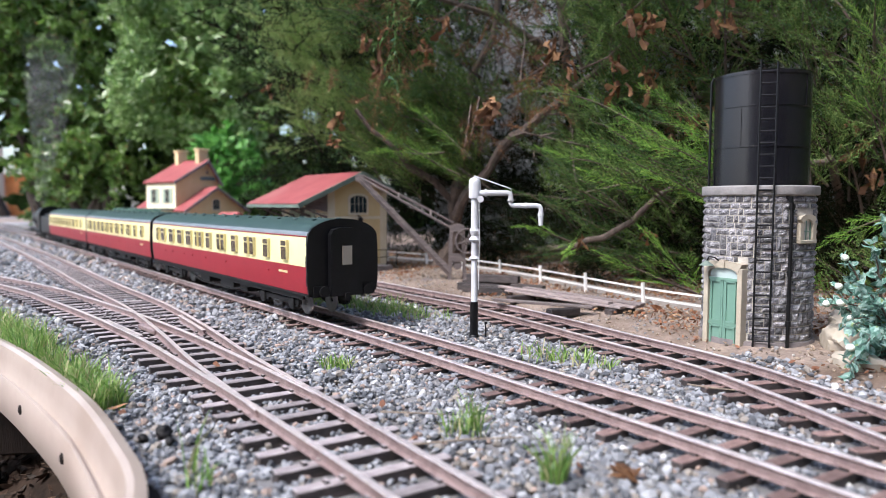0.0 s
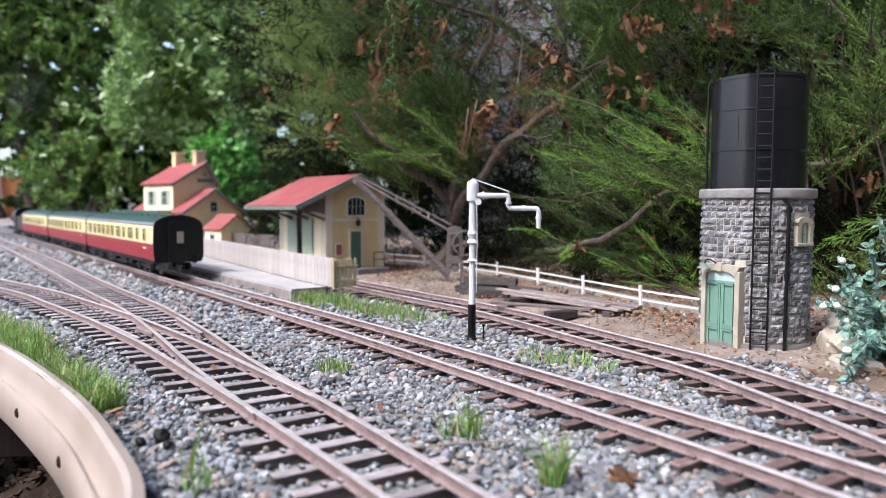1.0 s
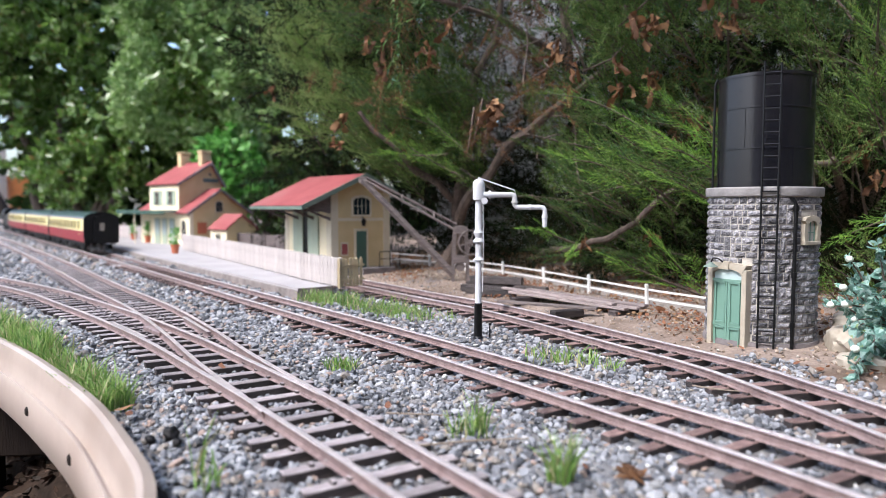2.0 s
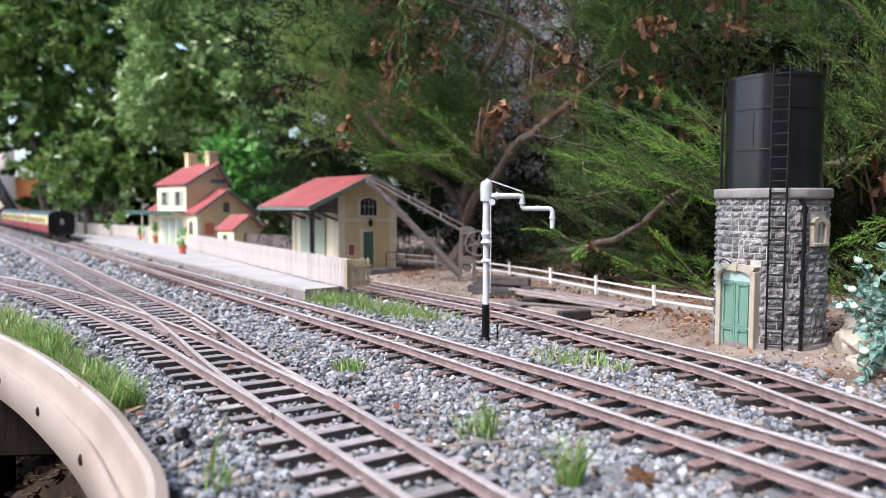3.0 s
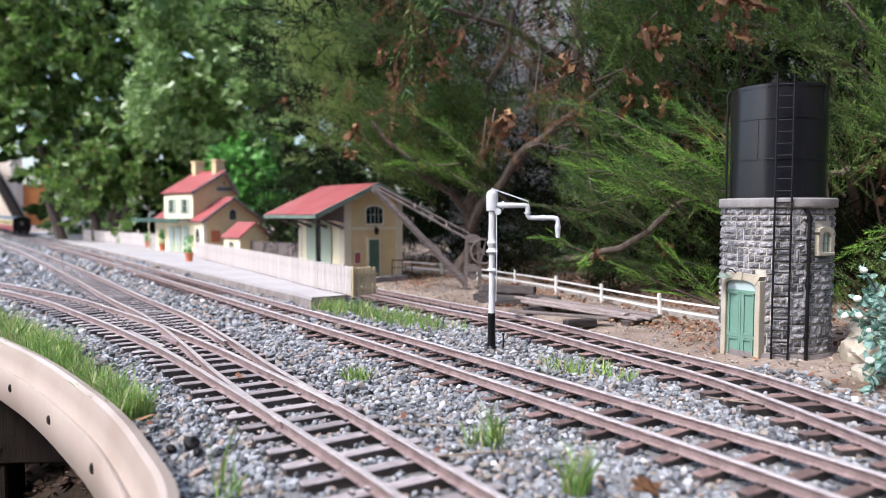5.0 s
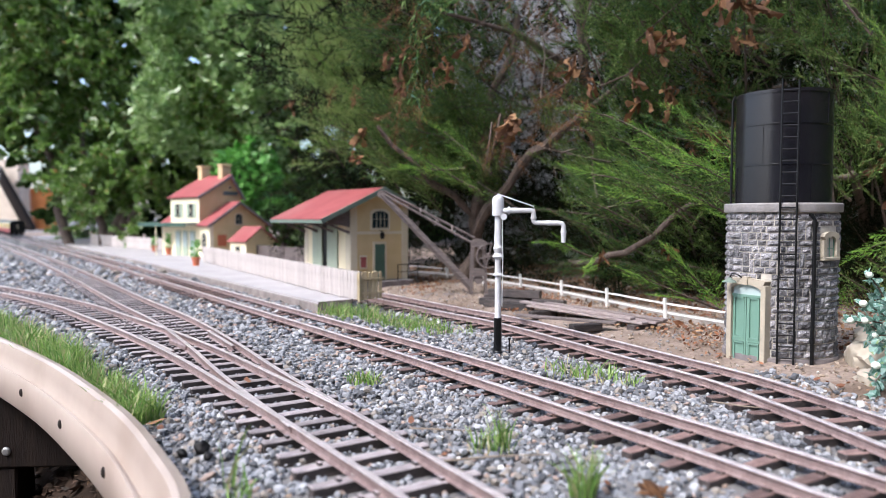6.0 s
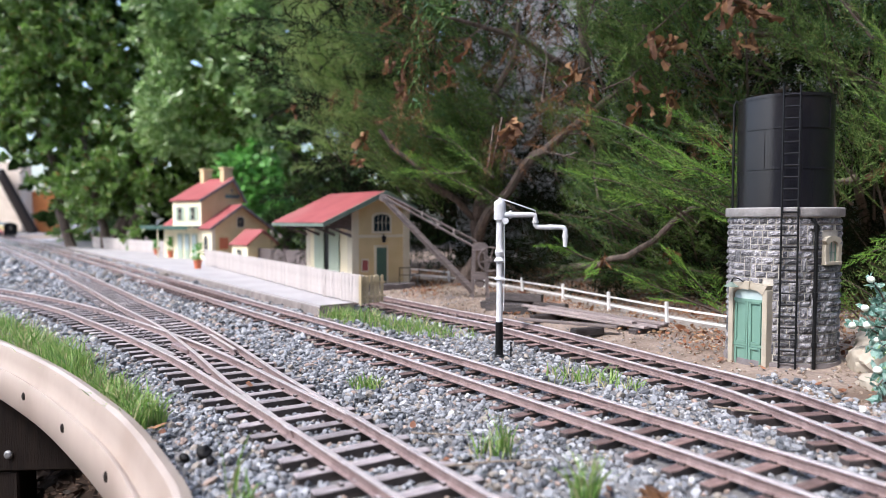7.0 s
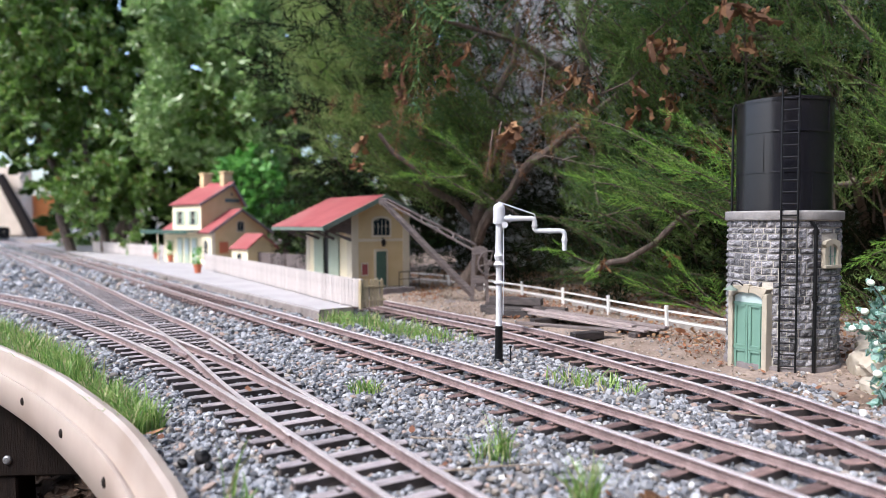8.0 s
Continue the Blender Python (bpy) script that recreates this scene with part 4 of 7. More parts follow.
    s = thing("lever_post", pose(0.069, 0.690, -0.009), "short dark iron valve post in the ballast", "post")
    b = B()
    tube(b, [(0, 0, 0), (0, 0, 0.014)], 0.0008, 6)
    part("rod", b, M_BLACK, s)
    b = B()
    box(b, -0.0014, 0.0014, -0.0014, 0.0014, 0.0135, 0.0155, bevel=0.0003)
    part("cap", b, M_BLACK, s)


make_water_crane()


# ---- platform and fences ----
def make_platform():
    s0, s1 = MAIN.near(-0.238, 0.967)[0], MAIN.near(-2.75, 4.43)[0]
    t = tagged(new("platform"), "long low pale concrete station platform with dark brick face", "platform", kind="structure")
    n = 60
    V, F = [], []
    for i in range(n + 1):
        s = s0 + (s1 - s0) * i / n
        wide = 0.125 + 0.30 * min(1.0, i / n * 5)
        a, b = MAIN.side(s, 0.070), MAIN.side(s, wide)
        V += [(a[0], a[1], -0.013), (a[0], a[1], 0.0045), (b[0], b[1], 0.0045), (b[0], b[1], -0.012)]
    for i in range(n):
        for j in range(3):
            F.append((i * 4 + j, i * 4 + j + 1, i * 4 + j + 5, i * 4 + j + 4))
        F.append((i * 4 + 3, i * 4, i * 4 + 4, i * 4 + 7))
    F += [(n * 4, n * 4 + 1, n * 4 + 2, n * 4 + 3)]
    solid("platform_slab", M_PLAT, V, F, parent=t)
    solid("platform_end", M_PLATFACE, V[:4] + [(x - 0.0006, y - 0.004, z) for x, y, z in V[:4]], [(4, 7, 6, 5), (0, 1, 5, 4), (1, 2, 6, 5), (2, 3, 7, 6), (3, 0, 4, 7)], parent=t)
    sweep("platform_face", MAIN, s0 - 0.002, s1, [(0.0665, 0.0008), (0.0712, 0.0008), (0.0712, -0.018), (0.0665, -0.018)], M_PLATFACE, 0.05, parent=t)


make_platform()


def picket_mesh(w, h, d):
    b = B()
    prism(b, [(-w / 2, 0), (w / 2, 0), (w / 2, h - w * 0.6), (0, h), (-w / 2, h - w * 0.6)], d)
    me = bpy.data.meshes.new("picket")
    b.to_mesh(me)
    b.free()
    return me


def make_pickets(a, c, pitch, h, material, label, z=0.0045, post=0.068):
    a, c = np.array(a), np.array(c)
    L = float(np.linalg.norm(c - a))
    ang = math.degrees(math.atan2(c[1] - a[1], c[0] - a[0]))
    t = thing("picket_fence", pose(a[0], a[1], z, rz=ang), label, "fence", "picket fences")
    me = picket_mesh(pitch * 0.78, h, 0.0012)
    me.materials.append(material)
    rnd = random.Random(L)
    k = 0
    while k * pitch < L:
        share("picket", me, t, pose(k * pitch, -0.0012, 0.002, ry=rnd.uniform(-1.2, 1.2)))
        k += 1
    for z0 in (h * 0.25, h * 0.74):
        b = B()
        box(b, 0, L, -0.0030, -0.0014, z0, z0 + 0.0028)
        part("rail", b, material, t)
    for s in np.arange(0, L + 0.01, post):
        b = B()
        box(b, s - 0.0015, s + 0.0015, -0.0046, 0.0007, 0, h * 1.03, bevel=0.0004)
        part("post", b, material, t)
    return t


fence_line = [(-0.122, 1.006), (-0.192, 1.113), (-0.262, 1.232), (-0.40, 1.465), (-0.537, 1.69), (-0.66, 1.89)]
for a, c in zip(fence_line, fence_line[1:]):
    make_pickets(a, c, 0.0058, 0.043, M_PICKET, "weathered pale picket fence standing on the platform")
make_pickets((-0.122, 1.004), (-0.088, 1.03), 0.0062, 0.042, M_TANPICKET, "tan picket gate panel closing the platform end")
for a, c in (((-1.02, 2.50), (-1.27, 2.76)), ((-1.27, 2.76), (-1.62, 3.16))):
    make_pickets(a, c, 0.010, 0.046, M_PICKET, "cream picket fence behind the far platform", post=0.11)
make_pickets((-0.56, 2.08), (-0.30, 1.80), 0.008, 0.05, M_TIMBER, "brown board fence between station and shed", z=-0.006, post=0.08)


def make_post_fence():
    t = tagged(new("post_and_rail_fence"), "white two-rail post and rail fence beside the siding", "fence")
    line = Line([(0.40, 0.69), (0.332, 0.79), (0.286, 0.879), (0.242, 1.000), (0.185, 1.152), (0.118, 1.292), (0.045, 1.42), (-0.03, 1.52), (-0.12, 1.60)])
    b = B()
    box(b, -0.0019, 0.0019, -0.0019, 0.0019, 0.0, 0.031, pose(0, 0, 0, ry=4), bevel=0.0005)
    first = None
    for s in np.arange(0.085, line.length, 0.131):
        p, w = line.at(s), line.way(s)
        m = pose(p[0], p[1], -0.006, rz=math.degrees(math.atan2(w[1], w[0])))
        if first is None:
            first = part("post", b, M_FENCE, t)
            first.matrix_basis = m
        else:
            share("post", first.data, t, m)
    for z in (0.0058, 0.0175):
        sweep("rail", line, 0.0, line.length, [(0.0016, -0.0011), (0.0016, 0.0011), (0.0028, 0.0011), (0.0028, -0.0011)], M_FENCE, 0.04, z, t)
    k = tagged(new("edging_kerb"), "grey concrete edging strip behind the fence", "kerb", kind="structure")
    sweep("kerb_strip", line, 0.02, line.length, [(0.012, -0.012), (0.012, 0.0045), (0.024, 0.0045), (0.024, -0.012)], M_KERB, 0.04, 0.0, k)


make_post_fence()


# ---- buildings ----
def gable_body(bm, W, y0, y1, eave, ridge, x0=0.0, ridge_x=None):
    rx = W / 2 if ridge_x is None else ridge_x
    prism(bm, [(x0, 0), (x0 + W, 0), (x0 + W, eave), (x0 + rx, ridge), (x0, eave)], y1 - y0, pose(0, y0, 0))


def roof_slab(bm, xa, za, xb, zb, y0, y1, th):
    """One roof slope between the ridge (xa, za) and the eave (xb, zb)."""
    d = Vector((xb - xa, 0, zb - za)).normalized()
    n = Vector((-d.z, 0, d.x))
    if n.z < 0:
        n = -n
    o = [(xa, za), (xb, zb), (xb + n.x * th, zb + n.z * th), (xa + n.x * th * 0, za + th / max(0.3, n.z))]
    prism(bm, o, y1 - y0, pose(0, y0, 0))


def window(parent, m, w, h, frame_mat, arch=False, bars=2, glass_mat=None):
    f = 0.12 * w
    b = B()
    top = [(w / 2, h * 0.8), (w * 0.32, h * 0.95), (0, h), (-w * 0.32, h * 0.95), (-w / 2, h * 0.8)] if arch else [(w / 2, h), (-w / 2, h)]
    k = 1 + 2 * f / w
    outer = [(-w / 2 - f, -f), (w / 2 + f, -f)] + [(x * k, z + f) for x, z in top]
    prism(b, outer, 0.0015, m @ pose(0, -0.0015, 0))
    fr = part("window", b, frame_mat, parent)
    b = B()
    prism(b, [(-w / 2, 0), (w / 2, 0)] + top, 0.001, m @ pose(0, -0.0021, 0))
    part("pane", b, glass_mat or M_DARKGLASS, fr)
    b = B()
    for i in range(1, bars + 1):
        x = -w / 2 + w * i / (bars + 1)
        box(b, x - 0.0004, x + 0.0004, -0.0026, -0.0018, 0, h * 0.93, m)
    box(b, -w / 2, w / 2, -0.0026, -0.0018, h * 0.5, h * 0.5 + 0.0007, m)
    part("glazing_bars", b, frame_mat, fr)


def make_shed():
    t = thing("goods_shed", pose(-0.171, 1.289, -0.010, rz=37.3), "yellow rendered goods shed with faded red roof and wide eaves", "shed")
    W, L, E, H = 0.128, 0.189, 0.1625, 0.1913
    over, short = 0.132, 0.068
    b = B()
    gable_body(b, W, 0, L, E, H)
    part("wall", b, M_WALL, t, "yellow rendered walls")
    sl = (H - E) / (W / 2)
    b = B()
    roof_slab(b, W / 2, H + 0.0005, W / 2 - over, H - over * sl, -0.018, L + 0.02, 0.004)
    part("roof_slope", b, M_ROOFRED, t, "faded red roof")
    b = B()
    roof_slab(b, W / 2, H + 0.0005, W / 2 + short, H - short * sl, -0.018, L + 0.02, 0.004)
    part("roof_slope", b, M_ROOFRED, t)
    b = B()
    roof_slab(b, W / 2, H - 0.004, W / 2 - (over + 0.001), H - 0.004 - (over + 0.001) * sl, -0.0215, -0.018, 0.0085)
    roof_slab(b, W / 2, H - 0.004, W / 2 + short + 0.001, H - 0.004 - (short + 0.001) * sl, -0.0215, -0.018, 0.0085)
    part("bargeboard", b, M_BARGE, t, "grey-green bargeboard")
    b = B()
    e = W / 2 - over
    box(b, e - 0.002, e + 0.001, -0.018, L + 0.02, H - over * sl - 0.004, H - over * sl + 0.002)
    part("fascia", b, M_BARGE, t)
    for y in (0.0, 0.06, 0.125, L - 0.004):
        b = B()
        box(b, e + 0.01, 0.0, y, y + 0.005, 0.124, 0.129)
        prism(b, [(-0.05, 0.126), (-0.044, 0.126), (0, 0.112), (0, 0.106)], 0.004, pose(0, y, 0))
        part("canopy_bracket", b, M_TIMBER, t)
    b = B()
    prism(b, [(-0.003, E - 0.002), (e + 0.012, H - (over - 0.01) * sl - 0.004), (-0.003, 0.120)], 0.004, pose(0, -0.002, 0))
    part("canopy_end", b, M_TIMBER, t, "brown boarded canopy end")
    # quoins and band
    for x0, x1 in ((-0.0015, 0.013), (W - 0.013, W + 0.0015)):
        b = B()
        box(b, x0, x1, -0.002, 0.001, 0, E + 0.004)
        part("quoin", b, M_QUOIN, t)
    b = B()
    box(b, -0.002, 0.001, 0.0012, 0.016, 0, E - 0.002)
    part("quoin", b, M_QUOIN, t)
    b = B()
    box(b, -0.002, 0.001, L - 0.014, L + 0.001, 0, E - 0.002)
    part("quoin", b, M_QUOIN, t)
    b = B()
    box(b, 0.0132, W - 0.0132, -0.0022, 0.001, 0.106, 0.1115)
    part("string_course", b, M_QUOIN, t)
    b = B()
    box(b, 0.0132, W - 0.0132, -0.0035, 0.001, 0.0, 0.017)
    part("plinth", b, M_PLINTH, t)
    b = B()
    box(b, -0.0012, 0.001, 0.0165, L - 0.0145, 0.0, E - 0.003)
    part("side_panel", b, M_WALLPALE, t, "pale cream rendered side wall")
    window(t, pose(W / 2 + 0.001, 0, 0.118), 0.036, 0.033, M_QUOIN, True, 3)
    # gable door
    b = B()
    box(b, 0.048, 0.079, -0.002, 0.001, 0.017, 0.0915)
    ds = part("door_surround", b, M_QUOIN, t)
    b = B()
    box(b, 0.0525, 0.0745, -0.003, -0.0012, 0.017, 0.0865)
    d = part("door", b, M_DOORDARK, t, "dark green door")
    for z0, z1 in ((0.022, 0.05), (0.056, 0.082)):
        b = B()
        box(b, 0.056, 0.071, -0.0037, -0.003, z0, z1, bevel=0.0003)
        part("door_panel", b, M_DOORDARK, d)
    # lamp
    b = B()
    tube(b, [(0.0635, -0.001, 0.112), (0.0635, -0.009, 0.113), (0.0635, -0.011, 0.110)], 0.0008, 6)
    part("lamp_bracket", b, M_BLACK, t)
    b = B()
    tube(b, [(0.0635, -0.011, 0.111), (0.0635, -0.011, 0.107), (0.0635, -0.011, 0.103), (0.0635, -0.011, 0.0965)], [0.001, 0.005, 0.0045, 0.003], 8)
    part("lamp", b, M_BLACK, t, "black wall lantern")
    b = B()
    box(b, 0.018, 0.034, -0.003, -0.002, 0.040, 0.066)
    nb = part("notice_board", b, M_QUOIN, t, "small red and cream notice")
    b = B()
    box(b, 0.020, 0.032, -0.0036, -0.003, 0.043, 0.063, bevel=0.0002)
    part("notice_sheet", b, M_ROOFRED, nb)
    # loading steps with handrail
    b = B()
    box(b, 0.05, W - 0.004, -0.03, -0.004, 0.0, 0.0168, bevel=0.001)
    part("loading_step", b, M_PLINTH, t)
    b = B()
    for x in (0.088, 0.112, 0.135):
        tube(b, [(x, -0.028, 0.0168), (x, -0.028, 0.047)], 0.0009, 5)
    tube(b, [(0.088, -0.028, 0.047), (0.135, -0.028, 0.047)], 0.0009, 5)
    tube(b, [(0.088, -0.028, 0.033), (0.135, -0.028, 0.033)], 0.0007, 5)
    part("handrail", b, M_BLACK, t)
    # sliding doors in the long wall
    # a flat black panel stands for the unlit inside of the shed
    b = B()
    box(b, -0.0018, 0.001, 0.058, 0.135, 0.012, 0.124)
    part("door_opening", b, M_BLACK, t, "black panel standing for the dark doorway between the sliding doors")
    for y0, y1 in ((0.045, 0.086), (0.108, 0.148)):
        b = B()
        box(b, -0.0046, -0.002, y0, y1, 0.010, 0.126)
        part("sliding_door", b, M_SHUTTER, t, "pale green boarded sliding door")
    b = B()
    tube(b, [(-0.005, 0.02, 0.128), (-0.005, 0.172, 0.128)], 0.0012, 6)
    part("door_rail", b, M_BLACK, t)


make_shed()


def make_station():
    t = thing("station_house", pose(-0.759, 2.15, 0.004, rz=48.7), "two-storey cream and ochre station house with faded red roofs", "station")
    W, L, E, H, RX = 0.148, 0.178, 0.190, 0.254, 0.108
    b = B()
    gable_body(b, W, 0, L, E, H, 0.0, RX)
    part("wall", b, M_WALL, t, "ochre rendered upper walls")
    sl, sr = (H - E) / RX, (H - E) / (W - RX)
    for xe, ze, lab in ((-0.008, H - sl * (RX + 0.008), "faded red main roof"), (W + 0.005, H - sr * (W - RX + 0.005), "")):
        b = B()
        roof_slab(b, RX, H, xe, ze, -0.010, L + 0.008, 0.005)
        part("roof_slope", b, M_ROOFRED, t, lab)
    b = B()
    roof_slab(b, RX, H - 0.003, -0.009, H - 0.003 - sl * (RX + 0.009), -0.013, -0.010, 0.008)
    roof_slab(b, RX, H - 0.003, W + 0.006, H - 0.003 - sr * (W - RX + 0.006), -0.013, -0.010, 0.008)
    part("bargeboard", b, M_PLINTH, t, "thin brown bargeboard")
    b = B()
    box(b, -0.0015, 0.001, -0.0012, L + 0.001, 0.0, E - 0.002)
    part("front_wall", b, M_WALLPALE, t, "pale cream front wall")
    for y in (0.018, L - 0.034):
        b = B()
        box(b, RX - 0.017, RX + 0.017, y, y + 0.024, H - 0.02, H + 0.038, bevel=0.0015)
        ch = part("chimney", b, M_WALL, t, "ochre brick chimney")
        b = B()
        box(b, RX - 0.020, RX + 0.020, y - 0.003, y + 0.027, H + 0.038, H + 0.044, bevel=0.0015)
        part("chimney_cap", b, M_WALL, ch)
    # front windows with shutters
    for y in (0.045, 0.128):
        window(t, pose(-0.002, y, 0.125, rz=-90), 0.026, 0.042, M_QUOIN, False, 1)
        for o in (-0.021, 0.021):
            b = B()
            box(b, -0.0042, -0.0012, y + o - 0.0075, y + o + 0.0075, 0.123, 0.169)
            part("shutter", b, M_SHUTTER, t, "pale green shutter")
    for y in (0.04, 0.085, 0.13):
        b = B()
        box(b, -0.004, 0.0, y - 0.016, y + 0.016, 0.0, 0.082)
        d = part("front_door", b, M_SHUTTER, t, "grey-green glazed door")
        b = B()
        box(b, -0.0046, -0.0038, y - 0.0115, y + 0.0115, 0.03, 0.075)
        part("pane", b, M_FANLIGHT, d)
    # gable name board and vent
    b = B()
    box(b, RX - 0.024, RX + 0.028, -0.003, 0.0, 0.196, 0.208)
    nb = part("name_board", b, M_GUTTER, t, "small grey name board")
    b = B()
    for k in range(6):
        box(b, RX - 0.022 + k * 0.0082, RX - 0.022 + k * 0.0082 + 0.0058, -0.0036, -0.003, 0.199, 0.205)
    part("lettering", b, M_DOORDARK, nb)
    window(t, pose(RX, 0, 0.217), 0.007, 0.009, M_QUOIN, True, 0)
    # lower wing towards the yard
    ww, we, wh, wl = 0.20, 0.104, 0.17, 0.062
    b = B()
    gable_body(b, ww, -wl, -0.0005, we, wh)
    wing = part("wing_wall", b, M_WALL, t)
    ws = (wh - we) / (ww / 2)
    for sgn in (-1, 1):
        b = B()
        roof_slab(b, ww / 2, wh, ww / 2 + sgn * (ww / 2 + 0.012), wh - ws * (ww / 2 + 0.012), -wl - 0.012, -0.0005, 0.0045)
        part("wing_roof", b, M_ROOFRED, t)
    b = B()
    for sgn in (-1, 1):
        roof_slab(b, ww / 2, wh - 0.003, ww / 2 + sgn * (ww / 2 + 0.013), wh - 0.003 - ws * (ww / 2 + 0.013), -wl - 0.015, -wl - 0.012, 0.0075)
    part("bargeboard", b, M_PLINTH, t)
    b = B()
    box(b, -0.0018, 0.0005, -wl - 0.0012, -0.001, 0, we - 0.004)
    part("wing_front", b, M_WALLPALE, t)
    window(t, pose(-0.002, -wl / 2, 0.012, rz=-90), 0.022, 0.065, M_QUOIN, True, 1)
    window(t, pose(ww * 0.5, -wl, 0.103), 0.022, 0.032, M_QUOIN, True, 1)
    b = B()
    box(b, 0.025, 0.055, -wl - 0.002, -wl, 0.035, 0.07)
    part("poster_board", b, M_TERRA, t, "reddish notice board")
    b = B()
    box(b, -0.002, 0.010, -wl - 0.0022, -wl + 0.0, 0, we - 0.004)
    part("quoin", b, M_QUOIN, t)
    # far wing
    b = B()
    gable_body(b, ww, L + 0.0005, L + 0.062, we, wh)
    part("wing_wall", b, M_WALL, t)
    for sgn in (-1, 1):
        b = B()
        roof_slab(b, ww / 2, wh, ww / 2 + sgn * (ww / 2 + 0.012), wh - ws * (ww / 2 + 0.012), L + 0.0005, L + 0.074, 0.0045)
        part("wing_roof", b, M_ROOFRED, t)
    b = B()
    box(b, -0.0018, 0.0005, L + 0.002, L + 0.063, 0, we - 0.004)
    part("wing_front", b, M_WALLPALE, t)
    # canopy
    b = B()
    box(b, -0.050, -0.002, -0.004, L + 0.135, 0.101, 0.107, bevel=0.001)
    cp = part("canopy", b, M_BARGE, t, "flat grey-green platform canopy")
    b = B()
    for k in range(31):
        y = -0.004 + k * 0.0102
        box(b, -0.0515, -0.0501, y, y + 0.007, 0.095, 0.107)
    part("valance", b, M_DOORDARK, cp, "green valance")
    for y in (0.20,):
        b = B()
        tube(b, [(-0.044, y, 0), (-0.044, y, 0.101)], 0.0018, 8)
        part("canopy_post", b, M_WALLPALE, cp)
    h = thing("lamp_hut", pose(-0.585, 2.05, -0.002, rz=48.7), "tiny ochre hut with red roof beside the station", "hut")
    w, l, e, a = 0.10, 0.085, 0.060, 0.098
    b = B()
    gable_body(b, w, 0, l, e, a)
    part("wall", b, M_WALL, h)
    s = (a - e) / (w / 2)
    for sgn in (-1, 1):
        b = B()
        roof_slab(b, w / 2, a, w / 2 + sgn * (w / 2 + 0.008), a - s * (w / 2 + 0.008), -0.008, l + 0.006, 0.004)
        part("roof_slope", b, M_ROOFRED, h)
    b = B()
    box(b, -0.0015, 0.0005, -0.001, l, 0, e - 0.003)
    part("side_wall", b, M_WALLPALE, h)
    window(h, pose(-0.0018, l * 0.5, 0.018, rz=-90), 0.022, 0.024, M_QUOIN, False, 1)


make_station()


def make_yard_crane():
    t = thing("yard_crane", pose(0.0635, 1.178, -0.008), "grey-brown timber yard crane with slanting jib and spoked handwheel", "crane")
    for y in (-0.012, 0.012):
        b = B()
        for x0, x1, k in ((-0.0135, -0.0085, 1), (0.0085, 0.0135, -1)):
            prism(b, [(x0 - 0.002 * k, 0.004), (x1 - 0.002 * k, 0.004), (x1 + 0.001 * k, 0.094), (x0 + 0.001 * k, 0.094)], 0.004, pose(0, y - 0.002, 0))
        prism(b, [(-0.012, 0.086), (0.012, 0.086), (0.012, 0.096), (0.006, 0.099), (-0.006, 0.099), (-0.012, 0.096)], 0.0045, pose(0, y - 0.00225, 0))
        prism(b, [(-0.009, 0.036), (0.009, 0.036), (0.009, 0.048), (-0.009, 0.048)], 0.004, pose(0, y - 0.002, 0))
        part("side_frame", b, M_TIMBER, t)
        b = B()
        tube(b, [(-0.012, y * 0.8, 0.016), (-0.166, y * 0.5, 0.176)], [0.0062, 0.0048], 4)
        part("jib_beam", b, M_TIMBER, t)
        b = B()
        dz = 0.007 if y > 0 else -0.004
        tube(b, [(-0.006, y, 0.094 + dz), (-0.162, y * 0.6, 0.178 + dz * 0.5)], 0.0024, 6)
        part("tie_rod", b, M_TIMBER, t)
    for u in (0.2, 0.4, 0.6, 0.8):
        b = B()
        x, z = -0.012 - 0.154 * u, 0.016 + 0.160 * u
        box(b, x - 0.003, x + 0.003, -0.010, 0.010, z - 0.003, z + 0.003)
        part("jib_spacer", b, M_TIMBER, t)
    for u in (0.25, 0.6):
        b = B()
        x, z = -0.006 - 0.156 * u, 0.095 + 0.084 * u
        tube(b, [(x, -0.010, z - 0.004), (x, 0.010, z + 0.006)], 0.0018, 6)
        part("rod_spacer", b, M_TIMBER, t)
    w = B()
    rim = [(0.0172 + 0.0205 * math.cos(a), -0.019, 0.071 + 0.0205 * math.sin(a)) for a in (2 * math.pi * k / 28 for k in range(29))]
    tube(w, rim, 0.0017, 6, False)
    wheel = part("handwheel", w, M_TIMBER, t, "spoked handwheel")
    for k in range(6):
        b = B()
        a = k * math.pi / 3 + 0.3
        tube(b, [(0.0172, -0.019, 0.071), (0.0172 + 0.0205 * math.cos(a), -0.019, 0.071 + 0.0205 * math.sin(a))], 0.0013, 5)
        part("spoke", b, M_TIMBER, wheel)
    b = B()
    tube(b, [(0.0172, -0.023, 0.071), (0.0172, 0.016, 0.071)], 0.0036, 10)
    part("axle", b, M_TIMBER, t)
    b = B()
    tube(b, [(0.0, -0.012, 0.030), (0.0, 0.012, 0.030)], 0.008, 14)
    part("winding_drum", b, M_TIMBER, t)
    b = B()
    tube(b, [(-0.166, -0.007, 0.176), (-0.166, 0.007, 0.176)], 0.007, 14)
    part("pulley", b, M_TIMBER, t)
    b = B()
    box(b, -0.062, 0.026, -0.036, 0.024, -0.006, 0.004, bevel=0.002)
    part("base_slab", b, M_TIMBER, t)


make_yard_crane()


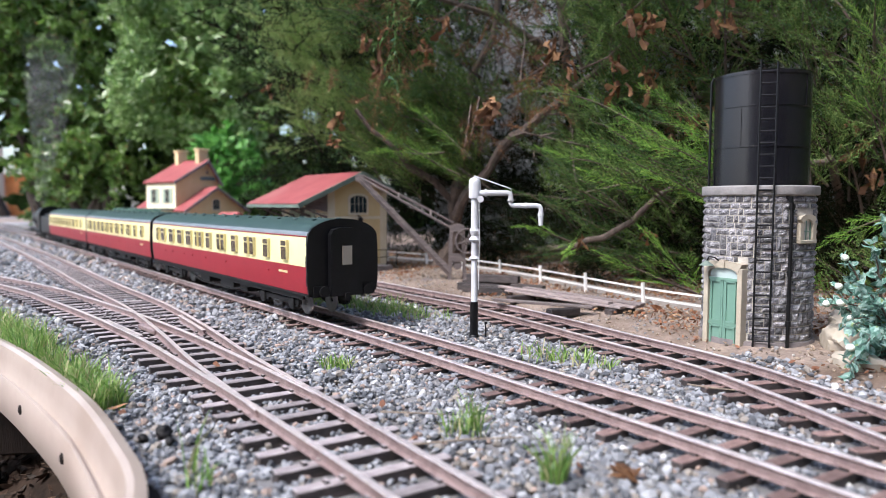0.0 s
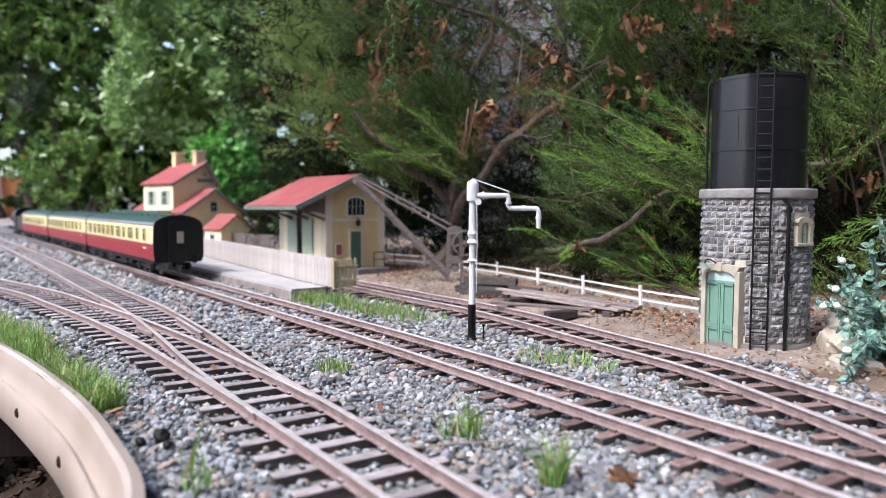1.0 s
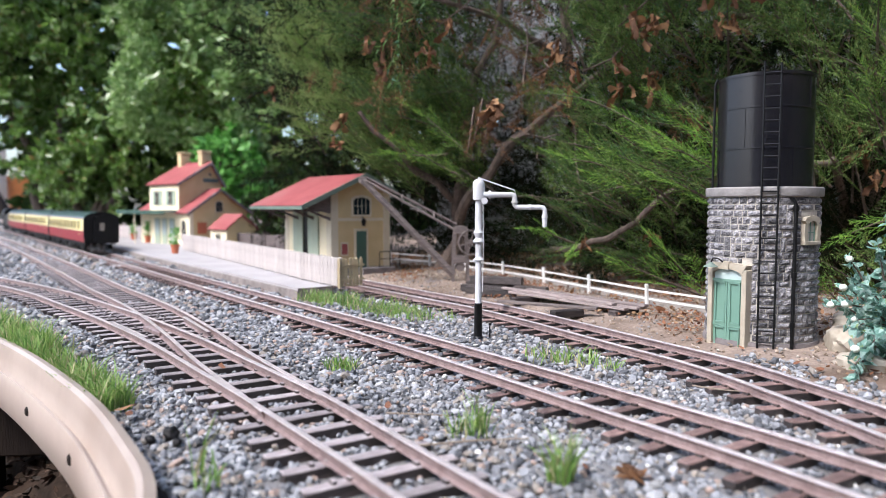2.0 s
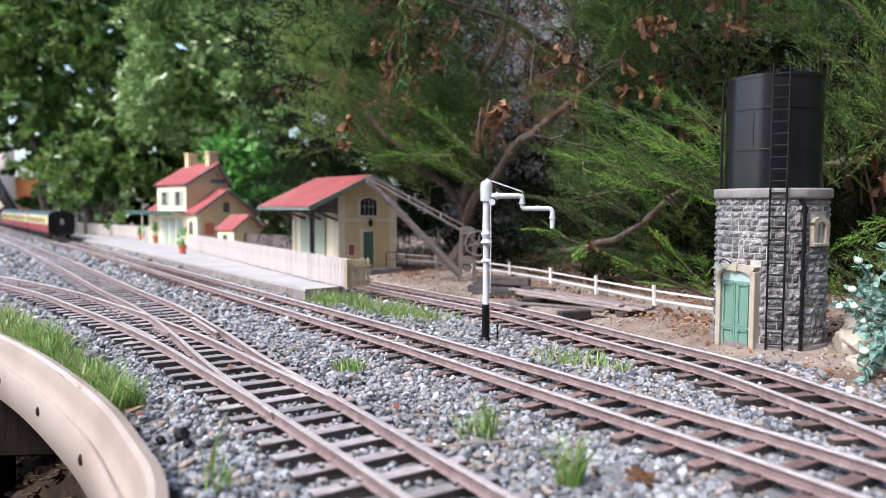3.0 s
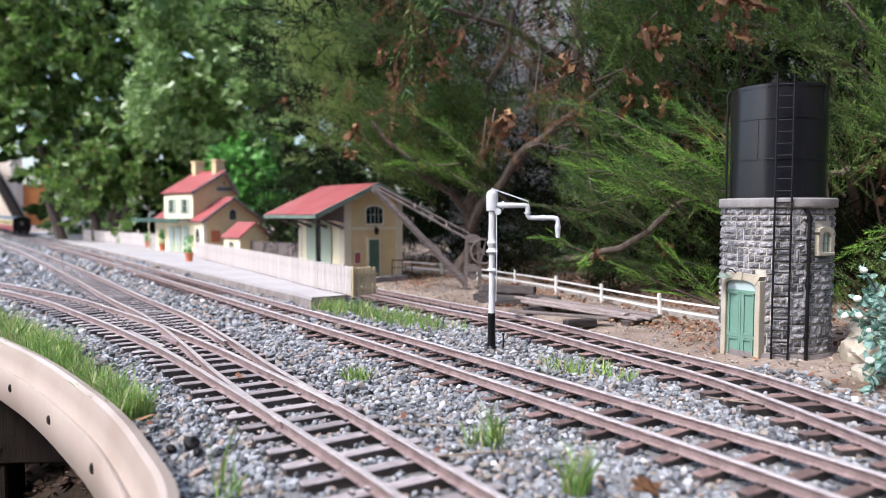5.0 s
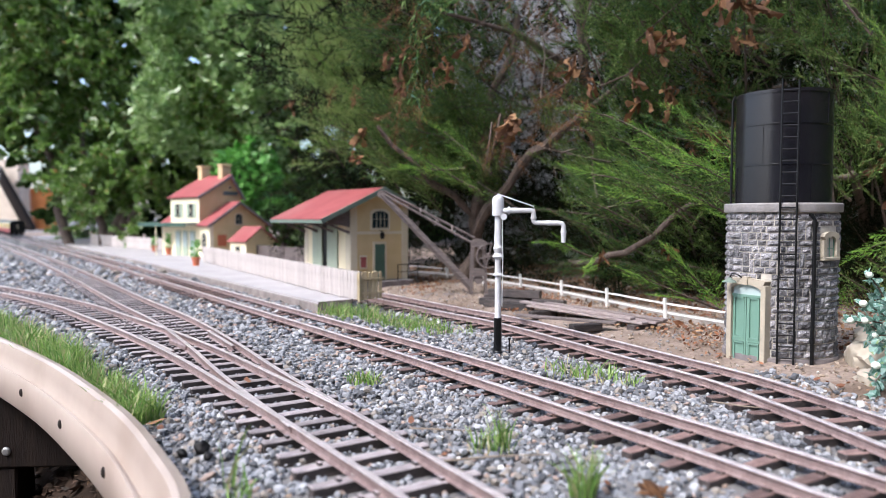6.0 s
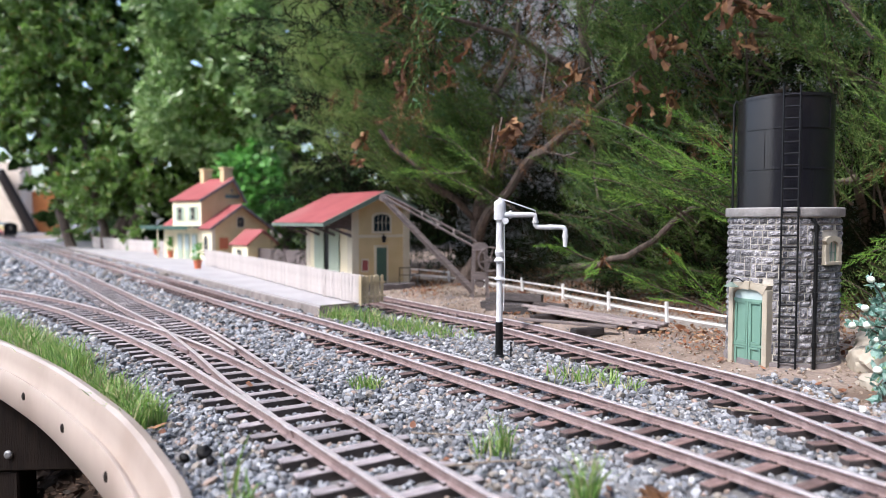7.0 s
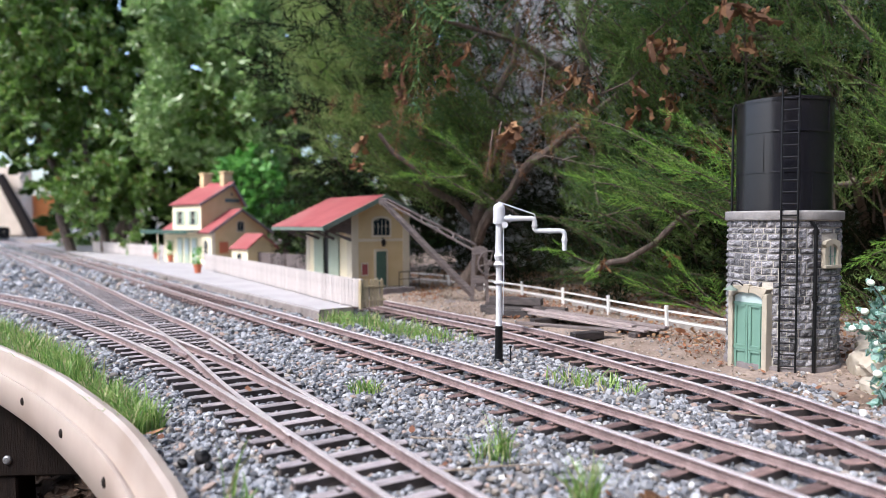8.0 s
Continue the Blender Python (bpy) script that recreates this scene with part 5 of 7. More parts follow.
def make_planks():
    rnd = random.Random(5)

    def board(name, a, c, z, w, th, material, label, category, group):
        a, c = Vector(a), Vector(c)
        d = c - a
        b = B()
        h = d.length / 2
        box(b, -h, h, -w / 2, w / 2, 0, th, bevel=0.0005)
        p = part(name, b, material, None)
        m = (a + c) / 2
        p.matrix_world = pose(m.x, m.y, z, rz=math.degrees(math.atan2(d.y, d.x)) + rnd.uniform(-1.5, 1.5))
        tagged(p, label, category, group)

    for k, (o, z) in enumerate(((0.0, 0.0040), (0.011, 0.0042), (0.022, 0.0040), (0.006, 0.0072), (0.017, 0.0074))):
        e = rnd.uniform(-0.012, 0.012)
        board("plank", (0.120 + o + e, 0.955 + 0.6 * o - e), (0.232 + o + e, 0.790 + 0.6 * o - e), z, 0.010, 0.003, M_PLANKS, "long weathered pinkish-grey plank lying in a low stack", "plank", "stacked planks")
    board("plank", (0.096, 0.862), (0.204, 0.795), 0.0035, 0.010, 0.003, M_TIMBER, "loose brown plank resting on a timber block", "plank", "stacked planks")
    for x, y, r in ((0.168, 0.800, 20), (0.135, 0.915, 25), (0.235, 0.800, 30)):
        b = B()
        box(b, -0.018, 0.022, -0.006, 0.006, 0, 0.0088, bevel=0.001)
        p = part("timber_bearer", b, M_SLEEP, None)
        p.matrix_world = pose(x, y, -0.0055, rz=r)
        tagged(p, "dark squared timber bearer under the planks", "timber")
    for a, c, z in (((0.070, 1.09), (0.150, 1.05), -0.005), ((0.066, 1.02), (0.128, 0.99), -0.005), ((0.060, 1.045), (0.122, 1.012), -0.005), ((0.075, 1.065), (0.150, 1.03), 0.0062), ((0.138, 1.025), (0.182, 1.0), -0.005), ((0.085, 0.985), (0.13, 0.965), -0.005)):
        board("old_sleeper", a, c, z, 0.014, 0.011, M_SLEEP, "dark old wooden sleeper stacked beside the siding", "sleeper", "stacked sleepers")


make_planks()


def make_pot(x, y, h, seed):
    t = thing("potted_plant", pose(x, y, 0.0045), "small terracotta pot with a green leafy plant on the platform", "plant pot", "platform pots")
    b = B()
    lathe(b, [(0, 0), (0.0075, 0), (0.0098, 0.018), (0.011, 0.018), (0.011, 0.023), (0.009, 0.023), (0.008, 0.017), (0, 0.017)], 16)
    part("pot", b, M_TERRA, t, "", True)
    b = B()
    rnd = random.Random(seed)
    for _ in range(70):
        a, r, z = rnd.uniform(0, 6.28), rnd.uniform(0, 0.013), 0.02 + h * rnd.random()
        c = Vector((r * math.cos(a), r * math.sin(a), z))
        q = Euler((rnd.uniform(0, 3), rnd.uniform(0, 3), rnd.uniform(0, 6))).to_matrix()
        vs = [b.verts.new(c + q @ Vector(p)) for p in ((-0.006, 0, 0), (0, 0.0025, 0.001), (0.006, 0, 0), (0, -0.0025, 0.001))]
        b.faces.new(vs)
    part("leaves", b, M_LIME, t)


for q in ((-0.629, 1.752, 0.045, 1), (-0.905, 2.27, 0.05, 2), (-1.04, 2.48, 0.034, 3)):
    make_pot(*q)


def rock(name, x, y, z, s, seed, label):
    b = B()
    bmesh.ops.create_icosphere(b, subdivisions=4, radius=1)
    r = random.Random(seed)
    off = r.uniform(0, 50)
    for v in b.verts:
        d = v.co.normalized()
        k = 1 + 0.28 * noise.noise(d * 1.5 + Vector((off, 0, 0))) + 0.10 * noise.noise(d * 5 + Vector((off, 3, 0))) + 0.03 * noise.noise(d * 14)
        k = min(k, 0.75 / max(abs(d.x), abs(d.y), abs(d.z)) * 1.15)
        v.co = Vector((d.x * s[0], d.y * s[1], d.z * s[2])) * k
    ob = part(name, b, M_ROCK, None, smooth=True)
    ob.matrix_world = pose(x, y, z, rz=r.uniform(0, 90))
    return tagged(ob, label, "rock", "rockery stones")


rock("rock", 0.385, 0.600, 0.004, (0.030, 0.026, 0.016), 1, "pale buff limestone rock beside the tower")
rock("rock", 0.352, 0.540, -0.004, (0.026, 0.020, 0.012), 2, "pale buff limestone rock at the siding edge")
rock("rock", 0.43, 0.66, 0.006, (0.03, 0.03, 0.018), 3, "pale limestone rock under the shrub")


def make_clinker():
    r = random.Random(8)
    for x, y, z, s in ((-0.141, 0.398, -0.007, 0.0042), (-0.149, 0.390, -0.008, 0.0030), (-0.134, 0.386, -0.008, 0.0026)):
        b = B()
        bmesh.ops.create_icosphere(b, subdivisions=3, radius=s)
        for v in b.verts:
            v.co *= 1 + 0.55 * noise.noise(v.co * 240 + Vector((x * 90, 0, 0)))
        o = part("clinker", b, M_UNDER, None, smooth=True)
        o.matrix_world = pose(x, y, z, rz=r.uniform(0, 90))
        tagged(o, "lump of black clinker lying on the grey ballast", "stone", "clinker lumps")


make_clinker()


# ---- train ----
CW, CL, CB, CT = 0.0425, 0.598, 0.030, 0.117     # half width, length, floor and roof height


def body_section():
    """Half outline of a coach side and roof: (half width, height)."""
    return [(0.0405, 0.030), (0.0422, 0.042), (0.0425, 0.062), (0.0420, 0.082), (0.0408, 0.0905)]


def roof_section():
    return [(0.0415, 0.0905), (0.0403, 0.0932), (0.036, 0.0985), (0.028, 0.1030), (0.018, 0.1062), (0.008, 0.1077), (0.0, 0.1081)]


def strip(bm, sec, x0, x1, side):
    a = [bm.verts.new((x0, side * y, z)) for y, z in sec]
    b = [bm.verts.new((x1, side * y, z)) for y, z in sec]
    for i in range(len(sec) - 1):
        bm.faces.new((a[i], b[i], b[i + 1], a[i + 1]))


def at_side(z):
    s = body_section()
    return float(np.interp(z, [q[1] for q in s], [q[0] for q in s]))


def make_coach(seed, label):
    t = thing("coach", pose(0, 0, 0), label, "railway coach", "train coaches")
    h = CL / 2
    WAIST = 0.0585
    for side in (-1, 1):
        b = B()
        strip(b, [(at_side(z), z) for z in (0.030, 0.038, 0.048, WAIST)], -h, h, side)
        part("lower_panel", b, M_RED, t, "crimson lower side panel", True)
        b = B()
        strip(b, [(at_side(z), z) for z in (WAIST, 0.07, 0.08, 0.0895)], -h, h, side)
        part("upper_panel", b, M_CREAM, t, "cream upper side panel", True)
        b = B()
        strip(b, [(0.0412, 0.0893), (0.0418, 0.0896), (0.0418, 0.0905), (0.0412, 0.0906)], -h, h, side)
        part("cantrail_line", b, M_RED, t)
        b = B()
        strip(b, [(0.0412, 0.0906), (0.0411, 0.0925), (0.0393, 0.0950)], -h, h, side)
        part("gutter", b, M_GUTTER, t, "grey roof edge", True)
    b = B()
    for side in (-1, 1):
        strip(b, [(0.0398, 0.0942), (0.036, 0.0985), (0.028, 0.1030), (0.018, 0.1062), (0.008, 0.1077), (0, 0.1081)], -h, h, side)
    bmesh.ops.remove_doubles(b, verts=b.verts, dist=1e-5)
    roof = part("roof", b, M_ROOFGREEN, t, "dark green curved roof", True)
    b = B()
    box(b, -0.0025, 0.0025, -0.002, 0.002, -0.003, 0.0016, bevel=0.0005)
    vent = part("roof_vent", b, M_ROOFGREEN, roof)
    vent.matrix_basis = pose(-h + 0.03, 0.018, 0.1062)
    for k in range(1, 24):
        share("roof_vent", vent.data, roof, pose(-h + 0.03 + 0.046 * (k // 2), -0.012 if k % 2 else 0.018, 0.1072 if k % 2 else 0.1062))
    # floor, ends
    b = B()
    box(b, -h, h, -0.040, 0.040, 0.027, 0.0302)
    part("floor", b, M_UNDER, t)
    full = [(y, z) for y, z in body_section()[:-1] + [(0.0412, 0.0905)] + [(y, z + 0.0004) for y, z in roof_section()[1:]]]
    loop = full + [(-y, z) for y, z in full[::-1][1:]]
    for sx in (-1, 1):
        b = B()
        prism(b, [(y, z) for y, z in loop], 0.004, pose(sx * h - (0.0 if sx > 0 else -0.0), 0, 0, rz=-90 if sx > 0 else 90) @ pose(0, -0.0015, 0))
        end = part("end_wall", b, M_BLACK, t, "black coach end")
        b = B()
        g = [(-0.0185, 0.027), (0.0185, 0.027), (0.0185, 0.092), (0.0150, 0.0970), (0.008, 0.0990), (-0.008, 0.0990), (-0.0150, 0.0970), (-0.0185, 0.092)]
        M = pose(sx * h, 0, 0, rz=90 if sx > 0 else -90)
        prism(b, [(x, z) for x, z in g], 0.0085, M @ pose(0, -0.010, 0))
        gang = part("gangway", b, M_BLACK, end, "black corridor connection")
        b = B()
        box(b, -0.0056, 0.0056, -0.0112, -0.0102, 0.060, 0.080, M)
        part("pane", b, M_ENDGLASS, gang, "pale corridor door window")
        for y in (-0.026, 0.026):
            b = B()
            tube(b, [M @ Vector((y, 0.002, 0.0325)), M @ Vector((y, -0.008, 0.0325)), M @ Vector((y, -0.0082, 0.0325)), M @ Vector((y, -0.010, 0.0325))], [0.0028, 0.0028, 0.0058, 0.0058], 12)
            part("buffer", b, M_UNDER, t)
        b = B()
        box(b, -0.036, 0.036, -0.004, 0.002, 0.0265, 0.038, M)
        part("buffer_beam", b, M_UNDER, t)
        b = B()
        box(b, -0.003, 0.003, -0.012, 0.002, 0.022, 0.03, M)
        part("coupling", b, M_UNDER, t)
    # windows
    wide = [(-0.257, 0.009), (-0.225, 0.018), (-0.178, 0.021), (-0.132, 0.021), (-0.088, 0.021), (-0.052, 0.007), (-0.033, 0.010), (0.0, 0.014), (0.042, 0.010), (0.058, 0.010), (0.098, 0.014), (0.140, 0.010), (0.158, 0.010), (0.2, 0.012), (0.25, 0.012)]
    rnd = random.Random(seed)
    for side in (-1, 1):
        for x, w in wide:
            M = pose(x * (1 if side < 0 else -1), side * at_side(0.073), 0, rz=0 if side < 0 else 180) @ pose(0, 0, 0, rx=1.5)
            b = B()
            box(b, -w / 2 - 0.0008, w / 2 + 0.0008, -0.0014, 0.002, 0.0632, 0.0848, M)
            fr = part("window", b, M_BRONZE, t)
            b = B()
            box(b, -w / 2, w / 2, -0.0018, -0.0004, 0.0639, 0.0775, M)
            box(b, -w / 2, w / 2, -0.0018, -0.0004, 0.0788, 0.0841, M)
            part("pane", b, M_COACHGLASS, fr)
        for x in (-0.20, -0.06, 0.02, 0.08, 0.12, 0.18, 0.22):
            b = B()
            box(b, x - 0.0035, x + 0.0035, *sorted((side * (at_side(0.05) - 0.001), side * (at_side(0.05) + 0.0011))), 0.048, 0.0495)
            part("door_handle", b, M_RED, t)
        b = B()
        for k in range(7):
            x = 0.232 + k * 0.0034
            box(b, (x - 0.0011) * -side, (x + 0.0011) * -side, *sorted((side * (at_side(0.05) - 0.0005), side * (at_side(0.05) + 0.0004))), 0.0490, 0.0515)
        part("number_bars", b, M_BRONZE, t)
    # underframe
    for side in (-1, 1):
        b = B()
        box(b, -h + 0.02, h - 0.02, *sorted((side * 0.034, side * 0.037)), 0.022, 0.0275)
        part("solebar", b, M_UNDER, t)
        b = B()
        tube(b, [(-0.13, side * 0.034, 0.023), (-0.06, side * 0.034, 0.012), (0.06, side * 0.034, 0.012), (0.13, side * 0.034, 0.023)], 0.0014, 5)
        part("truss_rod", b, M_UNDER, t)
    for x, l, d in ((-0.04, 0.05, 0.014), (0.05, 0.04, 0.012), (-0.1, 0.025, 0.012)):
        b = B()
        box(b, x - l / 2, x + l / 2, -0.034, 0.034, 0.025 - d, 0.0265, bevel=0.001)
        part("battery_box", b, M_UNDER, t)
    wb = B()
    lathe(wb, [(0.004, -0.002), (0.0125, -0.002), (0.0142, -0.0035), (0.0142, -0.0045), (0.004, -0.0045)], 20)
    wheel = None
    for bx in (-0.205, 0.205):
        for side in (-1, 1):
            b = B()
            y = side * 0.031
            box(b, bx - 0.055, bx + 0.055, y - 0.002, y + 0.002, 0.014, 0.019)
            for ax in (-0.04, 0.04):
                box(b, bx + ax - 0.006, bx + ax + 0.006, y - 0.004, y + 0.004, 0.008, 0.021, bevel=0.001)
                tube(b, [(bx + ax - 0.012, y, 0.012), (bx + ax + 0.012, y, 0.012)], 0.002, 6)
            tube(b, [(bx - 0.012, y, 0.010), (bx, y, 0.007), (bx + 0.012, y, 0.010)], 0.0025, 6)
            part("bogie_frame", b, M_UNDER, t)
        for ax in (-0.04, 0.04):
            for side in (-1, 1):
                m = Matrix.Translation((bx + ax, side * 0.0190, 0.0142)) @ pose(0, 0, 0, rx=90 if side < 0 else -90)
                if wheel is None:
                    wheel = part("wheel", wb, M_STEEL, t, "steel wheel")
                    wheel.matrix_basis = m
                else:
                    share("wheel", wheel.data, t, m)
    return t


def make_engine():
    t = thing("steam_engine", pose(0, 0, 0), "black tender steam locomotive hauling the coaches", "locomotive")
    b = B()
    tube(b, [(-0.02, 0, 0.072), (0.19, 0, 0.072), (0.192, 0, 0.072), (0.235, 0, 0.072)], [0.027, 0.024, 0.026, 0.026], 24)
    part("boiler", b, M_BLACK, t, "", True)
    b = B()
    tube(b, [(0.215, 0, 0.09), (0.215, 0, 0.108), (0.215, 0, 0.113)], [0.009, 0.0075, 0.009], 14)
    part("chimney", b, M_BLACK, t)
    b = B()
    bmesh.ops.create_uvsphere(b, u_segments=14, v_segments=8, radius=0.011, matrix=pose(0.11, 0, 0.097))
    part("steam_dome", b, M_BLACK, t, "", True)
    b = B()
    prism(b, [(-0.04, 0.03), (0.04, 0.03), (0.04, 0.095), (0.03, 0.109), (0.012, 0.116), (-0.012, 0.116), (-0.03, 0.109), (-0.04, 0.095)], 0.055, pose(-0.02, 0, 0, rz=90))
    part("cab", b, M_BLACK, t)
    b = B()
    box(b, -0.08, 0.24, -0.04, 0.04, 0.028, 0.034, bevel=0.001)
    part("running_plate", b, M_UNDER, t)
    b = B()
    box(b, -0.275, -0.085, -0.038, 0.038, 0.03, 0.082, bevel=0.002)
    part("tender", b, M_BLACK, t)
    b = B()
    box(b, -0.26, -0.11, -0.03, 0.03, 0.08, 0.092, bevel=0.006)
    part("coal_load", b, M_UNDER, t)
    wb = B()
    lathe(wb, [(0.004, -0.002), (0.022, -0.002), (0.024, -0.0035), (0.024, -0.0045), (0.004, -0.0045)], 24)
    big = None
    for x in (0.0, 0.055, 0.11):
        for side in (-1, 1):
            m = Matrix.Translation((x, side * 0.019, 0.024)) @ pose(0, 0, 0, rx=90 if side < 0 else -90)
            if big is None:
                big = part("driving_wheel", wb, M_UNDER, t)
                big.matrix_basis = m
            else:
                share("driving_wheel", big.data, t, m)
    for x in (0.16, 0.21, -0.12, -0.18, -0.24):
        for side in (-1, 1):
            b = B()
            lathe(b, [(0.003, -0.002), (0.0125, -0.002), (0.014, -0.0045), (0.003, -0.0045)], 16)
            o = part("carrying_wheel", b, M_UNDER, t)
            o.matrix_basis = Matrix.Translation((x, side * 0.019, 0.014)) @ pose(0, 0, 0, rx=90 if side < 0 else -90)
    for side in (-1, 1):
        b = B()
        tube(b, [(0.0, side * 0.028, 0.020), (0.11, side * 0.028, 0.020)], 0.002, 6)
        part("coupling_rod", b, M_STEEL, t)
        b = B()
        tube(b, [(0.17, side * 0.032, 0.03), (0.215, side * 0.032, 0.03)], 0.009, 12)
        part("cylinder", b, M_BLACK, t)
    return t


REAR = 0.696
PITCH = 0.618
coaches = [make_coach(1, "cream and crimson railway coach with black end and green roof")]
coaches.append(copy_thing(coaches[0], pose(0, 0, 0)))
coaches.append(copy_thing(coaches[0], pose(0, 0, 0)))
engine = make_engine()


def ride(s):
    """Pose of a vehicle on the main line: its two bogies sit on the rails; its rear end faces back down the line."""
    a, b = MAIN.at(s - 0.2), MAIN.at(s + 0.2)
    d = b - a
    m = (a + b) / 2
    return pose(m[0], m[1], 0.0, rz=math.degrees(math.atan2(d[1], d[0])))


TIMES = [0.0, 0.25, 0.5, 0.75, 1.0, 1.25, 1.5, 2.0, 2.5, 3.0, 3.5, 4.0, 4.5, 5.0, 5.5, 6.0, 6.5, 7.0, 7.5, 8.0]


def run(t):
    """How far the train has gone."""
    return float(np.interp(t, [0, 0.5, 1.0, 1.5, 3.0, 4.0, 4.5, 6.0, 7.0, 8.0], [0, 0.275, 0.58, 0.908, 2.13, 2.98, 3.39, 4.48, 5.20, 5.92]))


# ---- foliage ----
def frames_for(dirs, rnd):
    """Rotation matrices whose x axis follows the given directions, with a random roll."""
    d = dirs / np.linalg.norm(dirs, axis=1)[:, None]
    r = rnd.normal(size=d.shape)
    u = np.cross(d, r)
    u /= np.linalg.norm(u, axis=1)[:, None]
    v = np.cross(d, u)
    return np.stack([d, u, v], axis=2)


def spray_template(rnd, length=0.095, twigs=12, needles=10, nl=0.0085, nw=0.0009, flat=0.55):
    """A juniper spray: a curved stem with side twigs, all set with fine needles. Triangles only."""
    T = []

    def needle(p, d, l, w):
        s = np.cross(d, rnd.normal(size=3))
        s = s / np.linalg.norm(s) * w
        T.append((p - s, p + s, p + d * l))

    def stem(p, d, l, w, n):
        pts = []
        for k in range(n + 1):
            u = k / n
            pts.append(p + d * l * u + np.array((0, 0, -0.12 * l * u * u)))
        for a, b in zip(pts, pts[1:]):
            s = np.cross(b - a, rnd.normal(size=3))
            s = s / np.linalg.norm(s) * w
            T.append((a - s, a + s, b))
        return pts

    main = stem(np.zeros(3), np.array((1.0, 0, 0)), length, 0.0008, 6)
    for k in range(twigs):
        u = 0.12 + 0.88 * k / twigs
        i = min(5, int(u * 6))
        p = main[i] + (main[i + 1] - main[i]) * (u * 6 - i)
        side = 1 if k % 2 else -1
        d = np.array((rnd.uniform(0.6, 1.0), side * rnd.uniform(0.35, 0.9), rnd.normal(0, flat * 0.6)))
        d /= np.linalg.norm(d)
        tl = length * (0.48 - 0.30 * u) * rnd.uniform(0.7, 1.25)
        tw = stem(p, d, tl, 0.0005, 3)
        n = int(needles * (1.15 - 0.5 * u))
        for m in range(n):
            q = m / n
            j = min(2, int(q * 3))
            a = tw[j] + (tw[j + 1] - tw[j]) * (q * 3 - j)
            nd = d * rnd.uniform(0.5, 1.0) + rnd.normal(size=3) * 0.45
            needle(a, nd / np.linalg.norm(nd), nl * rnd.uniform(0.6, 1.2), nw)
    for m in range(10):
        a = main[4] + (main[6] - main[4]) * m / 10
        nd = np.array((0.8, 0, 0)) + rnd.normal(size=3) * 0.45
        needle(a, nd / np.linalg.norm(nd), nl, nw)
    return np.array(T).reshape(-1, 3)


def plant(name, pts, dirs, scales, templates, material, label, category, rnd, parent=None, kind="stuff"):
    R = frames_for(np.array(dirs), rnd)
    V = []
    for i, (p, s) in enumerate(zip(pts, scales)):
        V.append((templates[i % len(templates)] * s) @ R[i].T + p)
    V = np.concatenate(V)
    me = bpy.data.meshes.new(name)
    n = len(V)
    me.vertices.add(n)
    me.vertices.foreach_set("co", V.ravel())
    me.loops.add(n)
    me.loops.foreach_set("vertex_index", np.arange(n, dtype=np.int32))
    me.polygons.add(n // 3)
    me.polygons.foreach_set("loop_start", np.arange(0, n, 3, dtype=np.int32))
    me.polygons.foreach_set("loop_total", np.full(n // 3, 3, dtype=np.int32))
    me.update(calc_edges=True)
    me.materials.append(material)
    ob = new(name, me)
    if parent:
        ob.parent = parent
    return tagged(ob, label, category, kind=kind)


rj = np.random.default_rng(41)
SPRAYS = [spray_template(rj) for _ in range(10)]
FEATHER = [spray_template(rj, 0.115, 16, 12, 0.010, 0.0008, 0.3) for _ in range(6)]


def plume_template(rnd, length=0.12, twigs=18, needles=9, nl=0.0085, nw=0.0008):
    """A feathery plume: side twigs lie at a sharp angle to the stem, in one plane, and the needles hug the twigs."""
    T = []

    def blade(p, d, l, w):
        s = np.cross(d, rnd.normal(size=3))
        T.append((p - s / np.linalg.norm(s) * w, p + s / np.linalg.norm(s) * w, p + d * l))

    droop = rnd.uniform(-0.10, 0.05)
    bow = rnd.uniform(-0.12, 0.12)

    def axis(u):
        return np.array((length * u, bow * length * u * u, droop * length * u * u))

    for k in range(7):
        a = axis(k / 7)
        d = axis((k + 1) / 7) - a
        l = np.linalg.norm(d)
        blade(a, d / l, l * 1.15, 0.0007)
    for k in range(twigs):
        u = 0.06 + 0.92 * k / twigs
        p = axis(u)
        side = 1 if k % 2 else -1
        d = np.array((1.0, side * rnd.uniform(0.35, 0.75), rnd.normal(0, 0.12)))
        d /= np.linalg.norm(d)
        tl = length * (0.42 - 0.30 * u) * rnd.uniform(0.7, 1.2)
        blade(p, d, tl, 0.0005)
        n = max(4, int(needles * (1.1 - 0.55 * u)))
        for m in range(n):
            nd = d + rnd.normal(size=3) * 0.32
            blade(p + d * tl * m / n, nd / np.linalg.norm(nd), nl * rnd.uniform(0.6, 1.15), nw)
    for m in range(8):
        nd = np.array((1.0, 0, 0)) + rnd.normal(size=3) * 0.3
        blade(axis(0.8 + 0.025 * m), nd / np.linalg.norm(nd), nl, nw)
    return np.array(T).reshape(-1, 3)


PLUMES = [plume_template(rj) for _ in range(12)]


def clumps(n, xr, yr, zr, rnd, keep=lambda x, y, z: True):
    out = []
    while len(out) < n:
        c = rnd.uniform((xr[0], yr[0], zr[0]), (xr[1], yr[1], zr[1]))
        if keep(*c):
            out.append(c)
    return out


